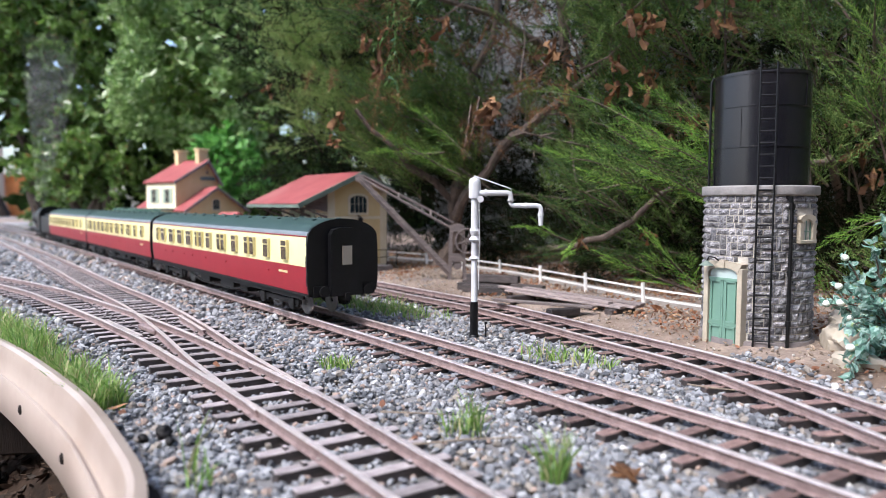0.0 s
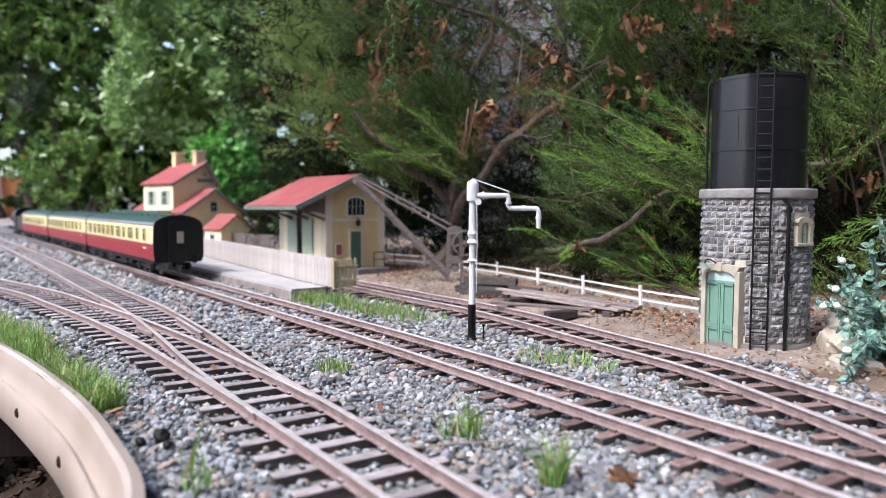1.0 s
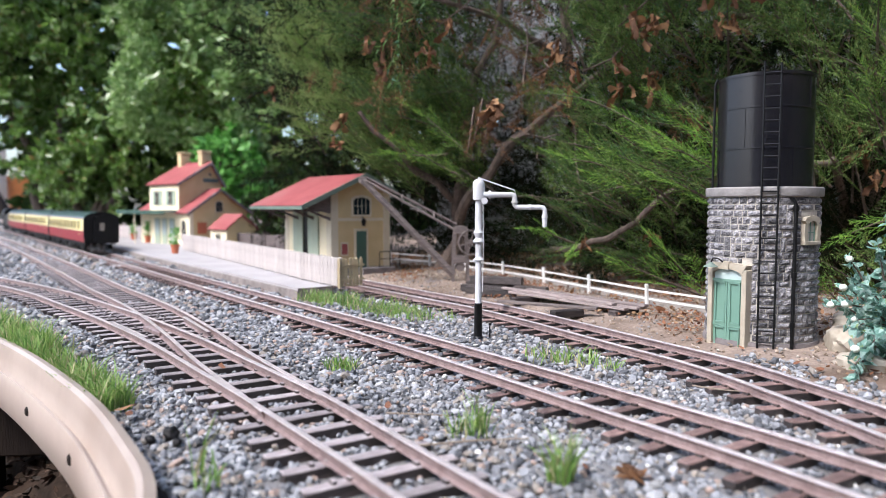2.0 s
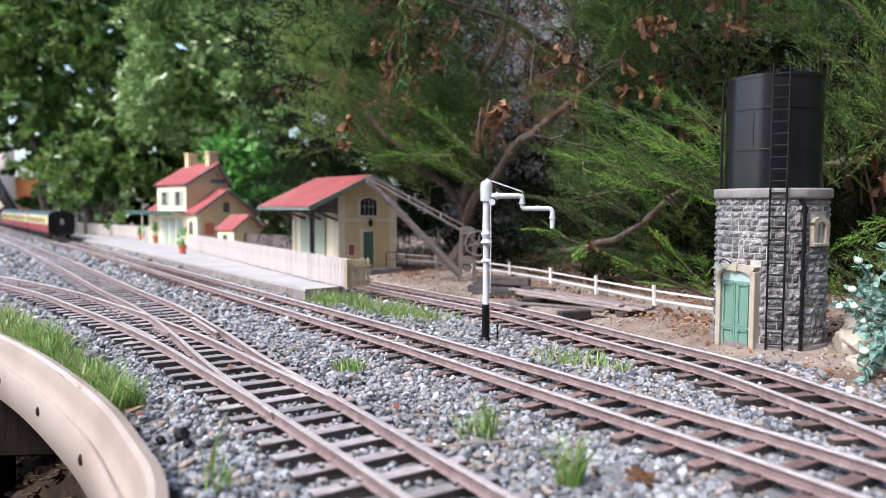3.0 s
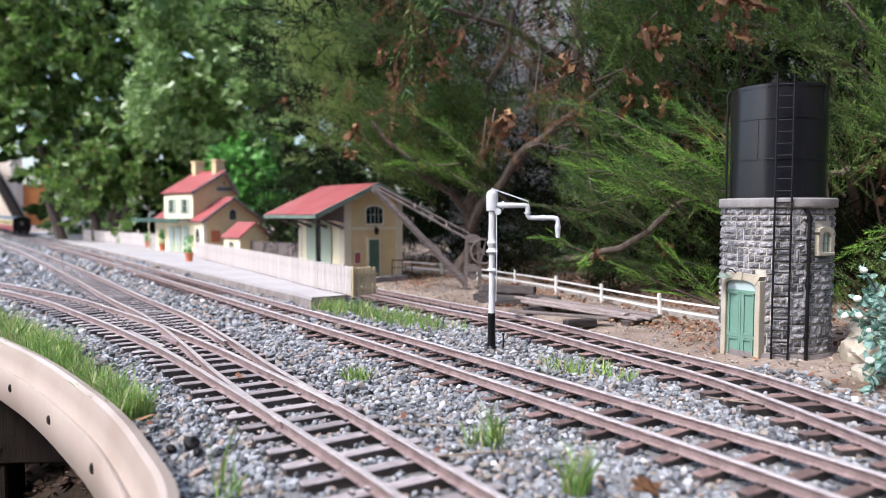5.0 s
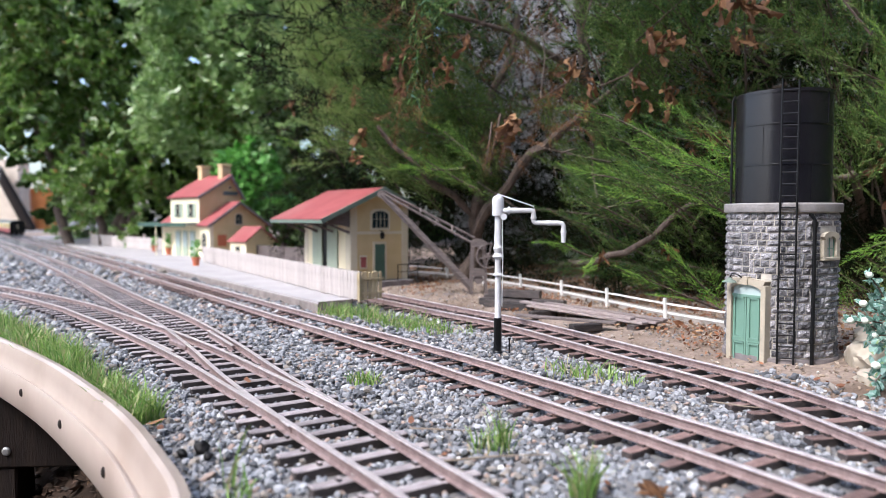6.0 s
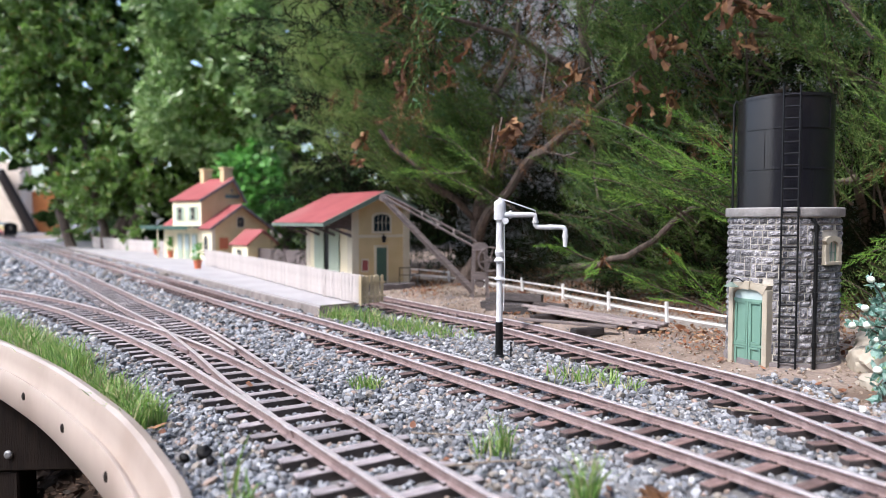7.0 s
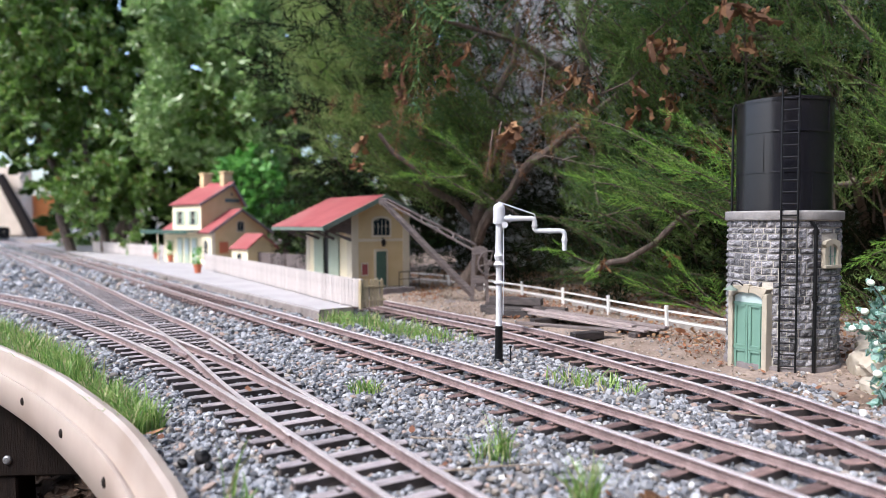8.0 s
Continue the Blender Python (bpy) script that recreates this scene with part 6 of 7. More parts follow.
def make_juniper():
    t = thing("juniper", pose(0.30, 1.30, -0.006), "large dense juniper with brown dead patches behind the railway", "tree")
    inv = t.matrix_world.translation
    limbs = [
        ([(0.02, 1.42, -0.02), (0.075, 1.40, 0.06), (0.068, 1.38, 0.16), (0.09, 1.40, 0.30), (0.16, 1.45, 0.55)], 0.017),
        ([(0.068, 1.38, 0.10), (0.11, 1.34, 0.17), (0.17, 1.30, 0.245), (0.24, 1.22, 0.30), (0.305, 1.12, 0.36), (0.32, 1.10, 0.44)], 0.011),
        ([(0.068, 1.39, 0.13), (0.03, 1.36, 0.17), (-0.03, 1.32, 0.21), (-0.12, 1.3, 0.30)], 0.009),
        ([(0.42, 1.6, -0.02), (0.36, 1.5, 0.15), (0.29, 1.36, 0.40), (0.25, 1.30, 0.60)], 0.018),
        ([(0.215, 1.22, 0.045), (0.236, 1.04, 0.062), (0.285, 1.00, 0.088), (0.34, 0.985, 0.135), (0.385, 0.96, 0.157), (0.43, 0.93, 0.158)], 0.0062),
        ([(0.75, 1.25, -0.02), (0.70, 1.12, 0.10), (0.60, 0.98, 0.165), (0.55, 0.92, 0.185), (0.50, 0.90, 0.18)], 0.009),
        ([(0.70, 1.12, 0.10), (0.66, 1.0, 0.2), (0.62, 0.95, 0.24)], 0.005),
        ([(0.9, 1.35, 0.1), (0.74, 1.15, 0.33), (0.56, 1.1, 0.42), (0.45, 1.1, 0.435)], 0.010),
        ([(0.36, 1.5, 0.15), (0.46, 1.35, 0.30), (0.60, 1.2, 0.36)], 0.009),
        ([(0.29, 1.36, 0.40), (0.15, 1.30, 0.47), (0.0, 1.26, 0.5)], 0.008),
    ]
    for k, (pts, r) in enumerate(limbs):
        ln = []
        rnd = random.Random(k)
        for a, b in zip(pts, pts[1:]):
            for u in (0, 0.33, 0.66):
                ln.append(Vector(a).lerp(Vector(b), u) + Vector([rnd.gauss(0, r * 0.35) for _ in range(3)]) - inv)
        ln.append(Vector(pts[-1]) - inv)
        b = B()
        n = len(ln) - 1
        tube(b, ln, [r * (1 - 0.6 * i / n) * rnd.uniform(0.85, 1.15) for i in range(n + 1)], 8)
        part("trunk" if k in (0, 3) else "limb", b, M_BARK, t, "grey-brown bark", True)
    # thin bare twigs
    rnd = np.random.default_rng(3)
    b = B()
    for _ in range(150):
        p = Vector((rnd.uniform(0.12, 1.0), rnd.uniform(1.0, 1.5), rnd.uniform(0.06, 0.55)))
        d = Vector((rnd.normal(0, 1), rnd.normal(-0.4, 0.6), rnd.normal(0.2, 0.6))).normalized() * rnd.uniform(0.06, 0.2)
        bend = Vector(rnd.normal(0, 0.015, 3))
        tube(b, [p - inv, p + d * 0.5 + bend - inv, p + d - inv], [0.0016, 0.0012, 0.0006], 4, False)
    tagged(part("twig_mass", b, M_BARK, t), kind="stuff")
    # crown: inner mass with shade in its needle colour, greener sprays in front, bright tips
    def grow(name, centres, per, spread, tpl, m, label, seed, out=(-0.1, -0.7, 0.25), smin=0.8, smax=1.5):
        r = np.random.default_rng(seed)
        P, D, S = [], [], []
        for c in centres:
            base = np.array(out) + r.normal(0, 0.55, 3)
            for _ in range(per):
                o = r.normal(0, 1, 3) * spread
                P.append(np.array(c) + o - np.array(inv))
                D.append(base + 0.5 * o / spread + r.normal(0, 0.3, 3))
                S.append(r.uniform(smin, smax))
        plant(name, P, D, S, tpl, m, label, "", r, t)

    r = np.random.default_rng(17)

    def hole(x, y, z):
        """Gaps in the mass where bark and the grey fence show."""
        if 0.01 < x / y < 0.24 and 0.05 < (z - 0.13) / y < 0.36:
            return noise.noise((x * 8, y * 3.0, z * 8)) > 0.40
        return noise.noise((x * 4.2, y * 3.0, z * 4.5)) > -0.17

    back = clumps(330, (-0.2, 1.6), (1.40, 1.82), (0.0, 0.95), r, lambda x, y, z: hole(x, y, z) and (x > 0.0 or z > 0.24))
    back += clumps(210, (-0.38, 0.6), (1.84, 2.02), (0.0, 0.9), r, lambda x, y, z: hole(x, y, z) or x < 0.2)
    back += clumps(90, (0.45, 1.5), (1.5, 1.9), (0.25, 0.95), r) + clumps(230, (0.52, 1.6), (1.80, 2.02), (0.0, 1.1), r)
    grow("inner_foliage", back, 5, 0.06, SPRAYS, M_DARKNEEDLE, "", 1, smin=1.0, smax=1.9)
    # unseen foliage overhead, added to shade the growth below
    top = clumps(95, (-0.08, 1.4), (0.9, 1.5), (0.64, 1.0), r)
    grow("fill_foliage", top, 6, 0.08, SPRAYS, M_NEEDLE, "", 5, smin=1.3, smax=2.2)
    # unseen foliage further right, added to keep light off the tower's right side
    side = clumps(140, (1.0, 1.5), (-0.2, 1.2), (0.0, 1.0), r)
    grow("fill_foliage", side, 6, 0.07, SPRAYS, M_NEEDLE, "", 15, smin=1.3, smax=2.2)
    # growth at the foot, also coloured dark to stand for shade
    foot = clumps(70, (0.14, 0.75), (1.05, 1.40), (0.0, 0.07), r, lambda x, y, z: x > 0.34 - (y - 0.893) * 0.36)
    grow("fill_foliage", foot, 6, 0.03, SPRAYS, M_DARKNEEDLE, "", 31, out=(-0.3, -0.4, 0.5), smin=0.6, smax=1.0)

    # boughs: a curved stem with plumes to both sides in one plane, and one at its end
    def boughs(name, spots, m, label, seed, tpl, reach, way, smin, smax, step=0.024, wild=0.22, stem=0.0019):
        g = np.random.default_rng(seed)
        P, D, S = [], [], []
        stems = B()
        for c in spots:
            d = np.array(way) + g.normal(0, wild, 3)
            d /= np.linalg.norm(d)
            L = reach * g.uniform(0.6, 1.3)
            n = max(3, int(L / step))
            side = np.cross(d, (0, 0, 1.0))
            side = side / np.linalg.norm(side) + np.array((0, 0, g.normal(0, 0.35)))
            lift = g.uniform(-0.10, 0.16)
            pts = []
            for k in range(n + 1):
                u = k / n
                p = np.array(c) + d * L * (u - 0.5) + np.array((0, 0, lift * L * math.sin(2.4 * u))) - np.array(inv)
                pts.append(Vector(p))
                sg = 1 if k % 2 else -1
                P.append(p)
                D.append(d * 1.0 + side * sg * 0.62 * (1.0 - u) + g.normal(0, 0.10, 3))
                S.append((1.1 - 0.45 * u) * g.uniform(smin, smax))
            tube(stems, pts, [stem * (1.1 - 0.8 * k / n) for k in range(n + 1)], 4, False)
        plant(name, P, D, S, tpl, m, label, "", g, t)
        tagged(part("branchwork", stems, M_BARK, t), kind="stuff")

    def zone(n, q, h, y, gate=-9.0, seed=0.0):
        """Places in a wedge of the crown: bearings q and h from the camera's stand, distance y."""
        out = []
        while len(out) < n:
            a, b, c = r.uniform(*q), r.uniform(*h), r.uniform(*y)
            if noise.noise((a * 9, b * 9, seed)) > gate:
                out.append((a * c, c, 0.126 + b * c))
        return out

    # the pale outer side over the shed, with light put in its needle colour
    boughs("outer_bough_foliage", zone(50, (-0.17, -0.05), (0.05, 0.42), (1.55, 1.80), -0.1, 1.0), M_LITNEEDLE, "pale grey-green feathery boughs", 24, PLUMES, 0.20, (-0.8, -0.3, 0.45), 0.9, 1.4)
    boughs("outer_bough_foliage", zone(26, (-0.12, -0.02), (0.05, 0.40), (1.50, 1.66), -0.1, 2.0), M_MIDNEEDLE, "", 26, PLUMES, 0.18, (-0.7, -0.3, 0.5), 0.8, 1.3)
    # the brown, half-bare heart
    boughs("heart_bough_foliage", zone(20, (-0.10, 0.10), (0.15, 0.42), (1.28, 1.5), 0.0, 3.0), M_NEEDLE, "dark olive boughs", 27, PLUMES, 0.16, (-0.5, -0.4, 0.15), 0.7, 1.1)
    # over the crane
    boughs("middle_bough_foliage", zone(36, (-0.10, 0.08), (0.04, 0.18), (1.32, 1.46), -0.1, 4.0), M_MIDNEEDLE, "mid-green boughs", 28, PLUMES, 0.17, (-0.75, -0.35, 0.45), 0.7, 1.1)
    boughs("middle_bough_foliage", zone(16, (-0.08, 0.08), (0.05, 0.16), (1.30, 1.42), 0.0, 5.0), M_NEEDLE, "", 29, PLUMES, 0.17, (-0.75, -0.35, 0.4), 0.7, 1.1)
    # behind the tank, cooler green
    boughs("inner_bough_foliage", zone(36, (0.24, 0.45), (0.02, 0.30), (1.08, 1.28), -0.05, 6.0), M_NEEDLE, "", 30, PLUMES, 0.14, (-0.55, -0.5, 0.35), 0.6, 1.0)
    boughs("inner_bough_foliage", zone(36, (0.23, 0.45), (0.03, 0.30), (1.04, 1.2), 0.0, 7.0), M_MIDNEEDLE, "", 32, PLUMES, 0.14, (-0.6, -0.45, 0.4), 0.55, 0.95)
    # thin growth before the fence
    boughs("thin_bough_foliage", zone(9, (0.08, 0.20), (0.10, 0.24), (1.25, 1.4)), M_MIDNEEDLE, "", 33, PLUMES, 0.13, (-0.6, -0.4, 0.4), 0.6, 0.9)
    # lower skirt over the planks
    boughs("lower_bough_foliage", zone(30, (0.17, 0.42), (-0.10, 0.04), (1.04, 1.22), 0.0, 8.0), M_NEEDLE, "", 34, PLUMES, 0.15, (-0.7, -0.4, 0.35), 0.5, 0.9)
    boughs("lower_bough_foliage", zone(15, (0.19, 0.42), (-0.07, 0.05), (1.02, 1.14), 0.05, 9.0), M_MIDNEEDLE, "feathery green boughs", 35, PLUMES, 0.14, (-0.75, -0.35, 0.42), 0.5, 0.85)
    # beside the tower; the lowest boughs use the shade-dark needle colours
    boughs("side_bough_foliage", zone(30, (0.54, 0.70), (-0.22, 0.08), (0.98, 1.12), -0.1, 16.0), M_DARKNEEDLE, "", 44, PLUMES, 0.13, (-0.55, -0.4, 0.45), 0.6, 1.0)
    boughs("side_bough_foliage", zone(30, (0.55, 0.70), (0.04, 0.36), (0.95, 1.12), -0.1, 10.0), M_NEEDLE, "", 36, PLUMES, 0.13, (-0.55, -0.4, 0.45), 0.55, 0.95)
    boughs("side_bough_foliage", zone(24, (0.55, 0.70), (0.06, 0.36), (0.86, 1.0), 0.0, 11.0) + zone(5, (0.56, 0.70), (-0.14, 0.06), (0.86, 0.96)), M_MIDNEEDLE, "", 37, PLUMES, 0.12, (-0.6, -0.35, 0.5), 0.5, 0.85)
    # overhead
    boughs("upper_bough_foliage", zone(26, (0.24, 0.66), (0.24, 0.46), (1.0, 1.3), -0.1, 12.0), M_NEEDLE, "", 38, PLUMES, 0.16, (-0.5, -0.5, 0.2), 0.7, 1.1)
    boughs("upper_bough_foliage", zone(32, (0.20, 0.66), (0.22, 0.44), (0.98, 1.2), 0.0, 13.0), M_MIDNEEDLE, "", 39, PLUMES, 0.15, (-0.55, -0.45, 0.3), 0.6, 1.0)
    # bright young growth: the fan beside the tank, the tips over the crane and by the fence
    fan = [(0.40, 0.86, 0.165), (0.37, 0.86, 0.150), (0.35, 0.87, 0.175), (0.39, 0.85, 0.195), (0.325, 0.89, 0.155), (0.30, 0.91, 0.145), (0.34, 0.88, 0.195), (0.36, 0.88, 0.13), (0.27, 0.94, 0.150), (0.245, 0.97, 0.13), (0.38, 0.87, 0.215), (0.29, 0.93, 0.185)]
    boughs("new_growth", fan[1::2], M_MIDNEEDLE, "", 45, PLUMES, 0.13, (-0.8, -0.15, 0.45), 0.5, 0.85, wild=0.2)
    boughs("new_growth", fan[::2], M_TIP, "bright yellow-green young fan of foliage", 25, PLUMES, 0.13, (-0.85, -0.12, 0.40), 0.55, 0.85, wild=0.14)
    boughs("new_growth", [(p[0] - 0.01, p[1] + 0.04, p[2] - 0.02) for p in fan[::2]], M_NEEDLE, "", 40, PLUMES, 0.13, (-0.85, -0.12, 0.40), 0.6, 0.95, wild=0.2)
    tips = [(0.31, 0.87, 0.03), (0.33, 0.86, 0.045), (0.02, 1.16, 0.20), (0.045, 1.15, 0.235), (0.0, 1.18, 0.215), (0.60, 0.84, 0.40), (0.57, 0.86, 0.24), (0.62, 0.86, 0.46), (0.565, 0.86, 0.34), (0.58, 0.84, 0.10),
            (-0.05, 1.45, 0.33), (-0.09, 1.5, 0.36), (-0.2, 1.55, 0.30), (-0.25, 1.6, 0.36), (-0.22, 1.6, 0.42), (-0.3, 1.66, 0.30), (-0.28, 1.62, 0.47), (0.55, 0.9, -0.01), (0.20, 1.0, 0.08)]
    boughs("new_growth", tips, M_TIP, "", 41, PLUMES, 0.10, (-0.75, -0.3, 0.42), 0.45, 0.75)
    # one long young shoot over the crane and a straw-coloured dead one
    boughs("long_shoot", [(0.245, 0.93, 0.235)], M_TIP, "", 42, FEATHER, 0.14, (-0.93, 0.1, 0.28), 0.22, 0.3, 0.012, 0.02)
    boughs("dry_shoot", [(0.085, 1.08, 0.255), (0.10, 1.08, 0.25), (0.075, 1.08, 0.245)], M_DEAD, "dry straw-brown shoot", 43, FEATHER, 0.06, (-0.25, 0, -0.9), 0.2, 0.3, 0.012, 0.12)
    dead = zone(64, (-0.13, 0.16), (0.11, 0.40), (1.22, 1.4), 0.0, 14.0) + zone(16, (0.12, 0.42), (0.10, 0.32), (1.06, 1.2), 0.05, 15.0)
    grow("dead_foliage", dead, 3, 0.022, SPRAYS, M_DEAD, "dead reddish-brown foliage", 8, out=(0, -0.3, -0.8), smin=0.4, smax=0.8)


make_juniper()


def dead_leaf(bm, p, size, rnd):
    """A curled, hanging dry leaf with creases."""
    q = Euler((rnd.gauss(0, 0.5), rnd.gauss(0, 0.5), rnd.uniform(0, 6.28))).to_matrix()
    rows = []
    for i in range(7):
        u = i / 6
        w = size * 0.13 * math.sin(math.pi * (0.1 + 0.86 * u)) * rnd.uniform(0.7, 1.2)
        row = []
        for j in range(5):
            v = j / 2 - 1
            curl = 0.45 * size * v * v * math.sin(2 + 3 * u) * 0.6
            row.append(bm.verts.new(Vector(p) + q @ Vector((w * v, curl + 0.1 * size * math.sin(5 * u) + rnd.gauss(0, size * 0.06), -size * u))))
        rows.append(row)
    for a, c in zip(rows, rows[1:]):
        for j in range(4):
            bm.faces.new((a[j], a[j + 1], c[j + 1], c[j]))


def make_dead_leaves():
    rnd = random.Random(12)
    spots = [(0.29, 0.95, 0.385, 0.06), (0.30, 0.955, 0.37, 0.05), (0.315, 0.95, 0.378, 0.055), (0.275, 0.99, 0.33, 0.05), (0.285, 1.0, 0.30, 0.05), (0.325, 0.98, 0.32, 0.05), (0.332, 0.985, 0.31, 0.045),
             (0.375, 0.93, 0.425, 0.05), (0.395, 0.93, 0.42, 0.05), (0.41, 0.925, 0.415, 0.045), (0.43, 0.925, 0.413, 0.04), (0.42, 1.0, 0.395, 0.04), (0.445, 1.0, 0.39, 0.035),
             (0.215, 1.03, 0.33, 0.05), (0.22, 1.03, 0.30, 0.04), (0.20, 1.05, 0.36, 0.05), (0.10, 1.07, 0.285, 0.05), (0.108, 1.07, 0.28, 0.055), (0.114, 1.07, 0.275, 0.045),
             (-0.09, 1.25, 0.42, 0.06), (-0.08, 1.26, 0.38, 0.05), (-0.155, 1.3, 0.29, 0.055), (-0.16, 1.3, 0.25, 0.05), (0.0, 1.2, 0.40, 0.05), (0.04, 1.2, 0.44, 0.05),
             (0.352, 0.88, 0.235, 0.022), (0.61, 0.95, 0.21, 0.05), (0.615, 0.93, 0.17, 0.04), (0.58, 0.93, 0.235, 0.035), (0.325, 1.0, 0.085, 0.04), (0.24, 1.01, 0.075, 0.03), (-0.345, 1.62, 0.40, 0.06), (-0.31, 1.62, 0.395, 0.05)]
    for x, y, z, s in spots:
        b = B()
        for _ in range(4):
            dead_leaf(b, (rnd.gauss(0, 0.005), rnd.gauss(0, 0.005), rnd.gauss(0, 0.005)), s * rnd.uniform(0.35, 0.75), rnd)
        ob = part("dead_leaf", b, M_DEAD, None, smooth=True)
        ob.matrix_world = pose(x, y, z)
        tagged(ob, "curled dry brown leaf caught in the juniper", "leaf", "dead leaves in the juniper")


make_dead_leaves()


def leaf_template(rnd, l=0.05, w=0.5):
    """A folded, slightly curled oval leaf of eight triangles."""
    h = l * w / 2
    f = rnd.uniform(0.1, 0.45)
    s = [np.array(p) * 1.0 for p in ((0, 0, 0), (0.35 * l, h, f * h), (0.75 * l, 0.8 * h, f * h - 0.05 * l), (l, 0, -0.12 * l), (0.75 * l, -0.8 * h, f * h - 0.05 * l), (0.35 * l, -h, f * h), (0.35 * l, 0, 0.02 * l), (0.75 * l, 0, -0.03 * l))]
    tri = ((0, 1, 6), (1, 2, 7), (1, 7, 6), (2, 3, 7), (0, 6, 5), (5, 7, 4), (5, 6, 7), (4, 7, 3))
    return np.array([s[i] for t in tri for i in t]).reshape(-1, 3)


def leaf_cluster(rnd, n=7, l=0.05, w=0.5, spread=0.05):
    T = []
    for k in range(n):
        d = np.array((rnd.uniform(0.2, 1), rnd.normal(0, 0.7), rnd.normal(0, 0.6)))[None]
        R = frames_for(d, rnd)[0]
        T.append((leaf_template(rnd, l * rnd.uniform(0.7, 1.2), w)) @ R.T + np.array((spread * k / n, 0, 0)))
    return np.concatenate(T)


def make_hedge():
    t = thing("hedge", pose(-1.3, 3.3, -0.008), "tall broad-leaved evergreen hedge behind the station", "hedge")
    inv = np.array(t.matrix_world.translation)
    r = np.random.default_rng(71)
    CL_ = [leaf_cluster(r, 8, 0.043, 0.5, 0.05) for _ in range(12)]
    DK = [leaf_cluster(r, 6, 0.075, 0.6, 0.07) for _ in range(6)]
    rnd = random.Random(6)
    for k, (a, b_, rad) in enumerate((((-1.50, 3.05, -0.02), (-1.62, 3.1, 0.55), 0.022), ((-1.47, 3.06, -0.02), (-1.33, 3.15, 0.6), 0.026), ((-1.44, 3.06, -0.02), (-1.40, 3.2, 0.5), 0.016), ((-1.2, 3.3, -0.02), (-1.0, 3.4, 0.9), 0.03), ((-1.75, 3.2, -0.02), (-1.95, 3.3, 0.9), 0.025), ((-0.75, 3.3, -0.02), (-0.72, 3.4, 1.0), 0.035), ((-1.36, 3.02, -0.02), (-1.30, 2.98, 0.3), 0.02))):
        b = B()
        pts = [Vector(a).lerp(Vector(b_), u) + Vector([rnd.gauss(0, rad * 0.6) for _ in range(3)]) - Vector(inv) for u in (0, 0.2, 0.4, 0.6, 0.8, 1)]
        tube(b, pts, [rad * (1 - 0.12 * i) for i in range(6)], 8)
        part("stem", b, M_BARK, t, "brown woody stem", True)

    def zmin(x, y):
        q = x / y
        if q < -0.575:
            return 0.13 + (0.080 + 0.012 * min(1.0, (-0.575 - q) * 12)) * y
        if q < -0.53:
            return 0.13 + 0.03 * y
        if q < -0.44:
            return 0.10
        return 0.05 if q > -0.36 else 0.0

    def mass(n, y0, y1, spread, tpl, m, name, label, seed, smin, smax, per, gate=-0.25, z1=1.9, reach=-0.12):
        g = np.random.default_rng(seed)
        P, D, S = [], [], []
        while len(P) < n * per:
            y = g.uniform(y0, y1)
            x = g.uniform(-0.74, reach) * y
            z = g.uniform(0.0, z1) ** 1.0
            lump = noise.noise((x * 2.6, y * 1.5, z * 2.6))
            if lump < gate or z < zmin(x, y) + 0.04:
                continue
            base = np.array((-0.15, -0.8, 0.25)) + g.normal(0, 0.5, 3)
            yy = y - 0.35 * lump
            for _ in range(per):
                o = g.normal(0, spread, 3)
                P.append(np.array((x, yy, z)) + o - inv)
                D.append(base + g.normal(0, 0.5, 3))
                S.append(g.uniform(smin, smax))
        plant(name, P, D, S, tpl, m, label, "", g, t)

    mass(860, 2.95, 3.45, 0.055, CL_, M_LEAF, "leaves", "glossy mid-green oval leaves", 1, 0.75, 1.3, 6, -0.38)
    # upper right leaves of the hedge, in the green brightened to look lit
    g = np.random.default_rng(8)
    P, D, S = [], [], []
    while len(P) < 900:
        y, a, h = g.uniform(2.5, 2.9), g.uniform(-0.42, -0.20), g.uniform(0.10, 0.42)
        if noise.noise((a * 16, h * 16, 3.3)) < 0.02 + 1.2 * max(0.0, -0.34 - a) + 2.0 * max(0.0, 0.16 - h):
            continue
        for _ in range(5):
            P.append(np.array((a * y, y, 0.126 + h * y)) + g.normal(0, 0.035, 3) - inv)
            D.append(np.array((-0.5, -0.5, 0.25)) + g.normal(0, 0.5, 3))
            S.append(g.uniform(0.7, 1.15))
    plant("lit_leaves", P, D, S, CL_, M_LITLEAF, "hedge leaves in a brighter green that looks lit", "", g, t)
    # the layer behind the front leaves carries its shade as dark leaf colour
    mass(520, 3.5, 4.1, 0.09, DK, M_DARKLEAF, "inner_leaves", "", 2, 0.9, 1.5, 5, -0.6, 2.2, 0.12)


make_hedge()


